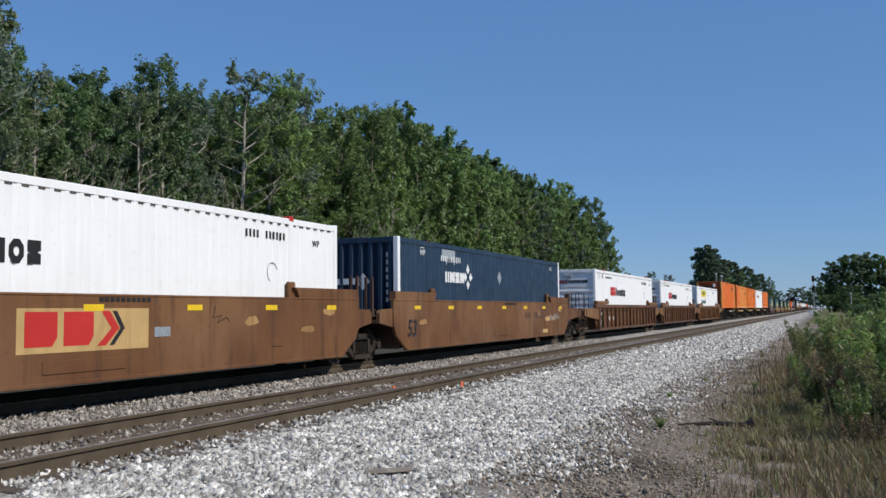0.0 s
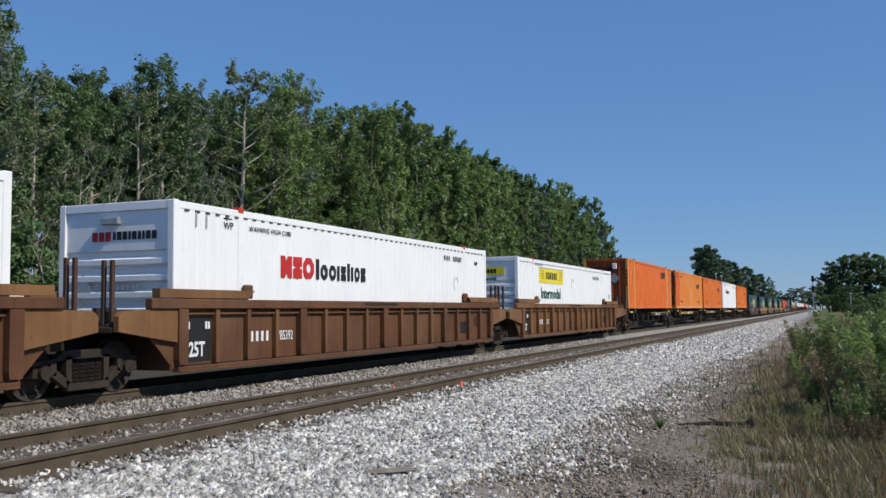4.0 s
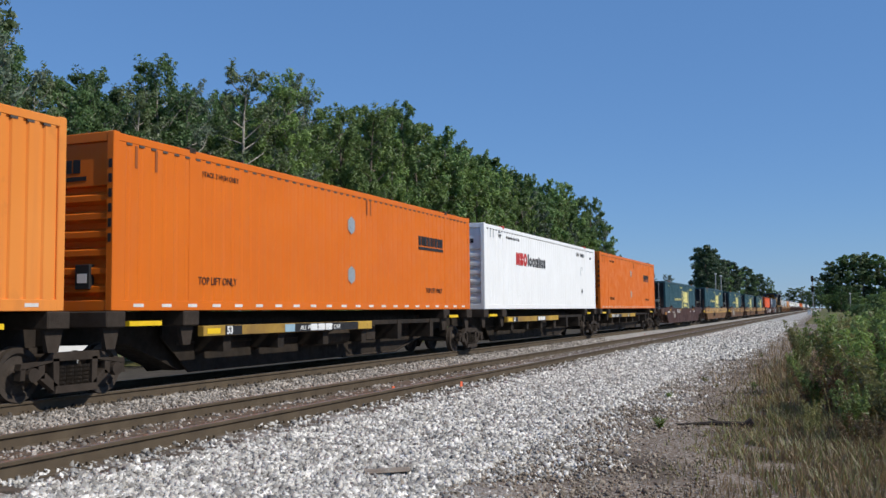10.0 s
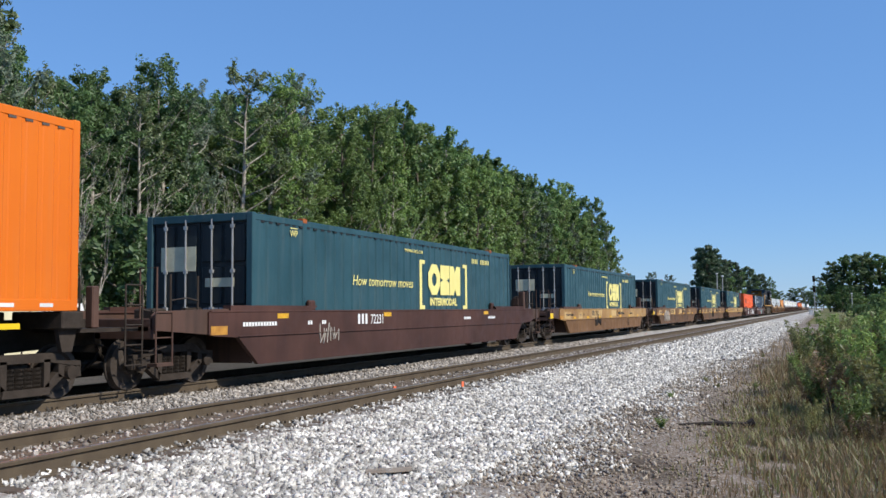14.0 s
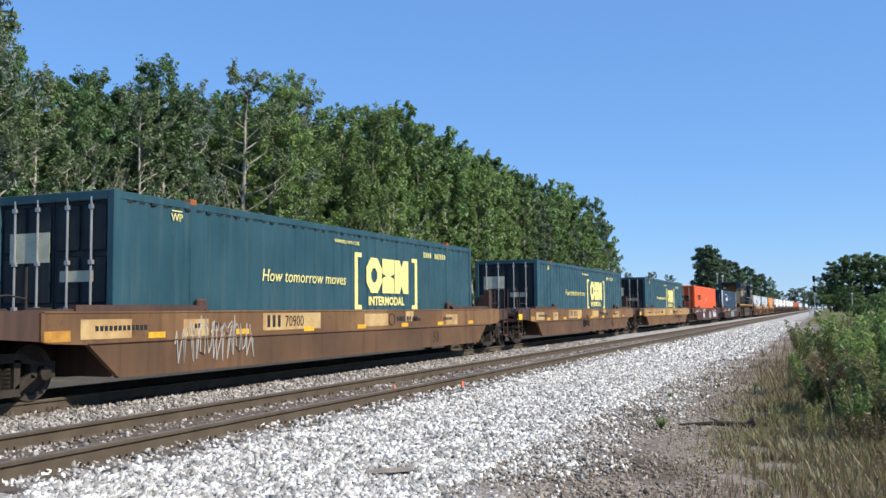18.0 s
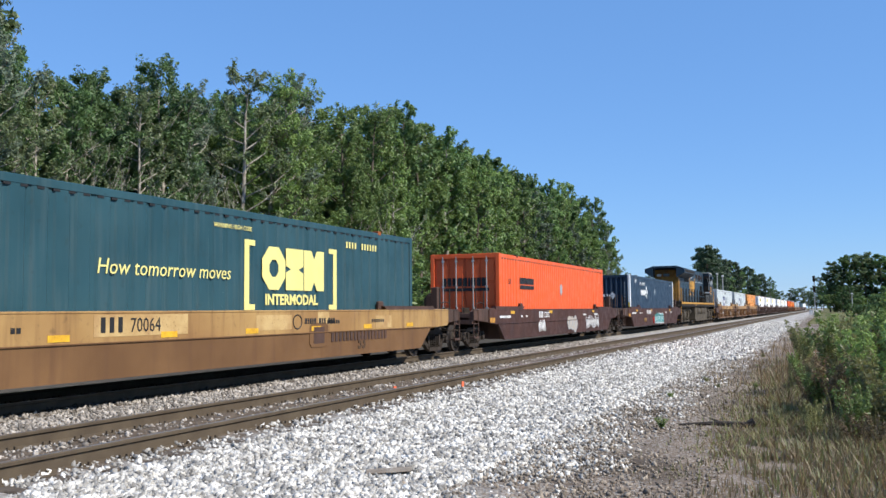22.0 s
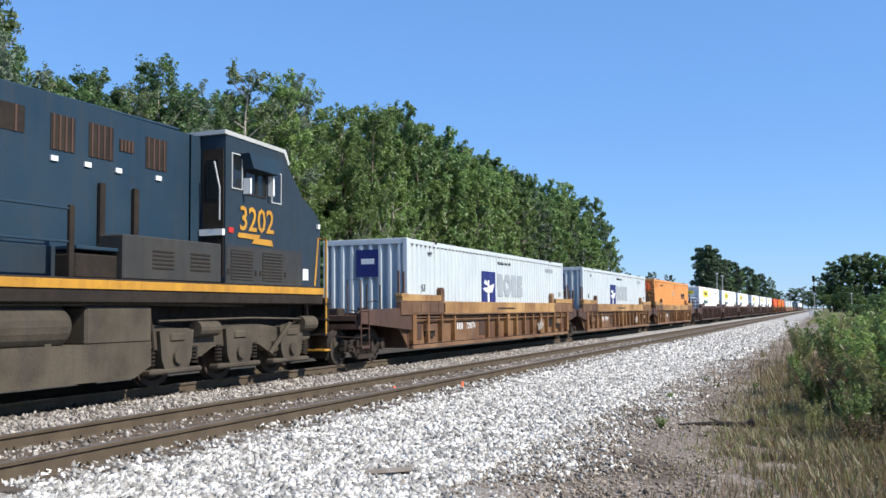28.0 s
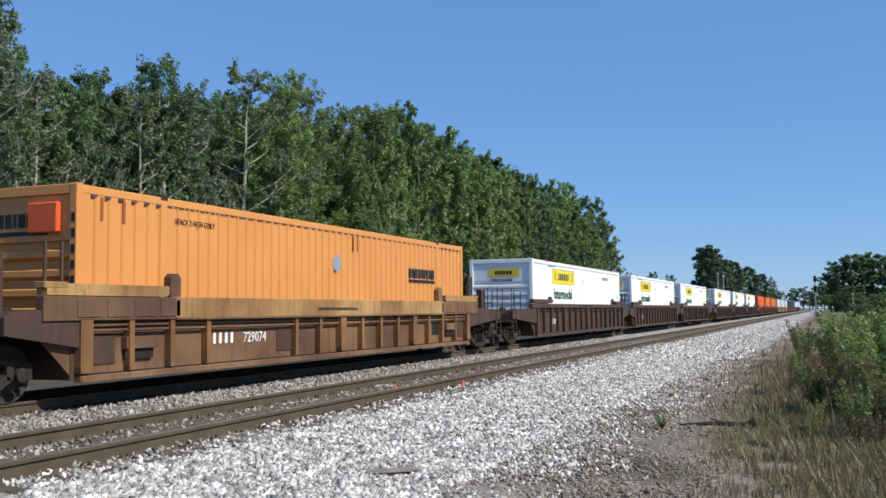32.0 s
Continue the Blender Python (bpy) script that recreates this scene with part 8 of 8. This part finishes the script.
WEEDS = [weed(1.7, 71, 3000, M_WEED), weed(1.6, 72, 2700, M_WEED), weed(1.5, 73, 2000, M_OLIVE), weed(1.4, 74, 1400, M_STRAW)]
rw = random.Random(5)
for i in range(150):
    y = 11.5 + 24 * rw.random() ** 1.3
    left = max(-0.07 * (y - 10) - 0.65, -2.2) + 0.15
    d = rw.random() ** 0.75 * (2.8 + 0.34 * (y - 10))
    h = rw.uniform(0.75, 1.75) * min(1.0, 0.22 + 0.60 * d) * (0.6 if y < 13 else 0.85 if y < 15 else 1.0)
    plant(WEEDS[3 if i % 9 == 4 else (2 if d < 0.6 else i % 3)], 1.6, left + d, y, h, rw.uniform(0.8, 1.2), -0.38)
for i in range(6):
    y = 10.5 + 20 * rw.random()
    plant(WEEDS[i % 3], 1.6, rw.uniform(-2.3, -0.9) - 0.02 * y, y, rw.uniform(0.08, 0.18), 1.9, -0.34)
for i in range(40):
    y = 40 + 150 * rw.random() ** 1.5
    plant(SHRUBS[i % 2], 5, rw.uniform(1.0, 5.0) + y * rw.uniform(0.0, 0.12), y, rw.uniform(1.2, 2.6), 1.1, -0.5)


def marker_flag(x, y, lean):
    ob = thing("marker_flag", "small orange survey flag stuck in the ballast", "flag", "orange survey flags")
    part("wire", rod(bmesh.new(), (0, 0, -0.1), (0, lean, 0.14), 0.004, 5), M_STEEL, ob)
    bm = bmesh.new()
    prism(bm, [(lean, 0.14), (lean + 0.12, 0.125), (lean + 0.11, 0.03), (lean - 0.01, 0.04)], -0.003, 0.003)
    part("pennant", bm, M_FLAG, ob)
    ob.location = (x, y, -0.17)


M_FLAG = surf("orange_flag", (0.75, 0.16, 0.07), 0.6, vary=0.3)
M_MASTGREY = surf("mast_grey", (0.30, 0.31, 0.31), 0.5, metal=0.4, vary=0.4)
marker_flag(-7.1, 14.9, 0.05)
marker_flag(-6.35, 16.3, 0.03)
marker_flag(-9.3, 52, 0.05)


def signal_mast(x, y, h):
    ob = thing("signal_mast", "grey railway signal mast with two black signal heads", "railway signal")
    part("mast", rod(bmesh.new(), (0, 0, 0), (0, 0, h), 0.09, 10), M_MASTGREY, ob)
    part("base", bx(-0.3, 0.3, -0.3, 0.3, 0, 0.5, 0.03), M_GALV, ob)
    for z in (h - 0.9, h - 3.2):
        bm = bx(-0.28, 0.28, -0.25, -0.15, z, z + 1.3, 0.05)
        hd = part("signal_head", bm, M_BLACK, ob, "black signal head with three hoods")
        for k in range(3):
            part("hood", rod(bmesh.new(), (0, -0.5, z + 0.25 + k * 0.4), (0, -0.25, z + 0.25 + k * 0.4), 0.13, 10), M_BLACK, hd)
    part("ladder", pipe(bmesh.new(), [(0.12, 0.25, 0.3), (0.12, 0.25, h - 0.5)], 0.03), M_GALV, ob)
    ob.location = (x, y, -0.5)


def pole(x, y, h, label, r=0.12):
    ob = thing("pole", label, "pole")
    part("shaft", rod(bmesh.new(), (0, 0, 0), (0, 0, h), r, 8, r * 0.7), M_GALV, ob)
    part("cap", bx(-r * 1.6, r * 1.6, -r, r, h - 0.25, h, 0.02), M_WHITE, ob)
    ob.location = (x, y, -0.6)


signal_mast(-2.5, 222, 8.4)
pole(5.1, 222, 5.0, "slim pale pole beyond the signal")
pole(-17.5, 168, 8.0, "pale pole rising behind the train")
pole(-16.6, 168, 7.6, "pale pole rising behind the train")
hut = thing("relay_cabinet", "small silver relay cabinet beside the line", "cabinet")
part("body", bx(-0.7, 0.7, -0.5, 0.5, 0, 1.9, 0.03), M_GALV, hut)
part("roof", bx(-0.78, 0.78, -0.58, 0.58, 1.9, 1.98, 0.02), M_WHITE, hut)
part("door", bx(-0.55, 0.55, -0.52, -0.5, 0.1, 1.8, 0.01), M_WHITE, hut)
hut.location = (-3.3, 222, -0.45)
hut.scale = (0.5, 0.5, 0.6)
plank = thing("timber_offcut", "flat grey board lying on the ballast", "board")
part("board", bx(-0.09, 0.09, -0.22, 0.22, 0, 0.012, 0.004), M_STONE_DULL, plank)
plank.matrix_basis = pose(-3.95, 8.2, -0.25, 2, 3, -62)
M_CHAR = surf("rotten_wood", (0.035, 0.03, 0.026), 0.95, second=(0.06, 0.05, 0.042), vary=0.9, scale=8, bump=0.6, bump_scale=30)
stick = thing("dead_branch", "thick blackened fallen branch on the gravel", "branch")
bm = bmesh.new()
tapered(bm, [Vector((0.1, 0, 0.10)), Vector((0, 0, 0.05)), Vector((-0.4, 0.06, 0.06)), Vector((-0.9, 0.02, 0.03))], 0.065, 0.015, 7)
tapered(bm, [Vector((-0.3, 0.05, 0.06)), Vector((-0.5, 0.3, 0.10))], 0.02, 0.008, 5)
part("limb", bm, M_CHAR, stick)
stick.matrix_basis = pose(-1.05, 13.3, -0.345, 0, 0, 4)


def box_truck(x, y):
    """A box truck parked on the far verge: cargo box behind, white cab ahead (+y)."""
    ob = thing("box_truck", "cream-coloured box truck with a white cab parked before the wood", "truck")
    cargo = part("cargo_box", bx(-1.05, 1.05, -5.6, 0.0, 0.75, 2.95, 0.04), M_CREAM, ob, "cream cargo box")
    for yy in (-5.6, -0.08):
        part("box_rib", bx(1.045, 1.07, yy, yy + 0.08, 0.75, 2.95), M_WHITE, cargo)
    part("box_rail", bx(1.04, 1.075, -5.6, 0.0, 0.72, 0.84), M_STEEL, cargo)
    part("box_rail", bx(1.04, 1.075, -5.6, 0.0, 2.86, 2.97), M_WHITE, cargo)
    cab = part("cab", prism(bmesh.new(), [(0.25, 0.55), (2.6, 0.55), (2.6, 1.5), (2.25, 1.75), (1.95, 2.55), (0.25, 2.55)], -1.0, 1.0), M_WHITE, ob, "white cab")
    part("side_window", prism(bmesh.new(), [(0.6, 1.75), (1.95, 1.75), (1.75, 2.42), (0.6, 2.42)], 1.0, 1.012), M_GLASS, cab, "dark side window")
    part("door_seam", bx(1.0, 1.008, 0.5, 0.52, 0.7, 2.45), M_BLACK, cab)
    part("mirror", bx(1.05, 1.25, 2.0, 2.08, 1.75, 2.2, 0.02), M_BLACK, cab)
    part("bumper", bx(-1.0, 1.0, 2.6, 2.75, 0.45, 0.75, 0.03), M_STEEL, ob)
    part("chassis", bx(-0.5, 0.5, -5.4, 2.5, 0.5, 0.76), M_BLACK, ob)
    for sx in (-1, 1):
        for yy in (-4.0, 1.7):
            w = part("wheel", rod(bmesh.new(), (sx * 0.72, yy, 0.46), (sx * 1.0, yy, 0.46), 0.46, 20), M_BLACK, ob, "black rubber tyre")
            part("rim", rod(bmesh.new(), (sx * 0.99, yy, 0.46), (sx * 1.015, yy, 0.46), 0.25, 14), M_GALV, w)
    ob.location = (x, y, -0.89)


M_CREAM = surf("cream_paint", (0.72, 0.66, 0.45), 0.5, second=(0.64, 0.58, 0.38), vary=0.6, scale=0.8, streak=(0.42, 0.36, 0.24), streak_amt=0.3)
box_truck(-25.4, 23.8)

# ---------------------------------------------------------------- what moves
def run(t):
    """How far the train has run at t seconds, in metres."""
    k = (t - 16.0) / 16.0
    return 206.706 * k - 0.609 * k * k - 0.301 * k ** 3 + 0.051 * k ** 4


def motions():
    """The train rolls towards and past the viewer; the wheels of what is near turn with it."""
    for ob, u, z in TRAIN:
        walk(ob, [(float(t), pose(FAR_X, u - run(t), z)) for t in range(0, 33, 2)])
        for w in ob.children_recursive:
            if not w.name.startswith("wheelset"):
                continue
            r, rows, turned = w["radius"], [], 0.0
            x, y, zz = w.location
            off = u + y + w.parent.location.y
            last = 0.0
            for k in range(0, 32 * FPS + 1):
                t = k / FPS
                near = 2.0 < off - run(t) < 42.0
                if near or k in (0, 32 * FPS):
                    if near:
                        turned = math.degrees((run(t) - off) / r)
                    rows.append((t, pose(x, y, zz, turned), turned))
            if len(rows) > 4:
                # before and after it is near, the wheel rests at its first and last turn
                a, b = rows[1][2] if not 2.0 < off - run(0) < 42.0 else rows[0][2], rows[-2][2] if not 2.0 < off - run(32.0) < 42.0 else rows[-1][2]
                rows[0] = (0.0, pose(x, y, zz, a), a)
                rows[-1] = (32.0, pose(x, y, zz, b), b)
                walk(w, [(t, m) for t, m, _ in rows])


motions()
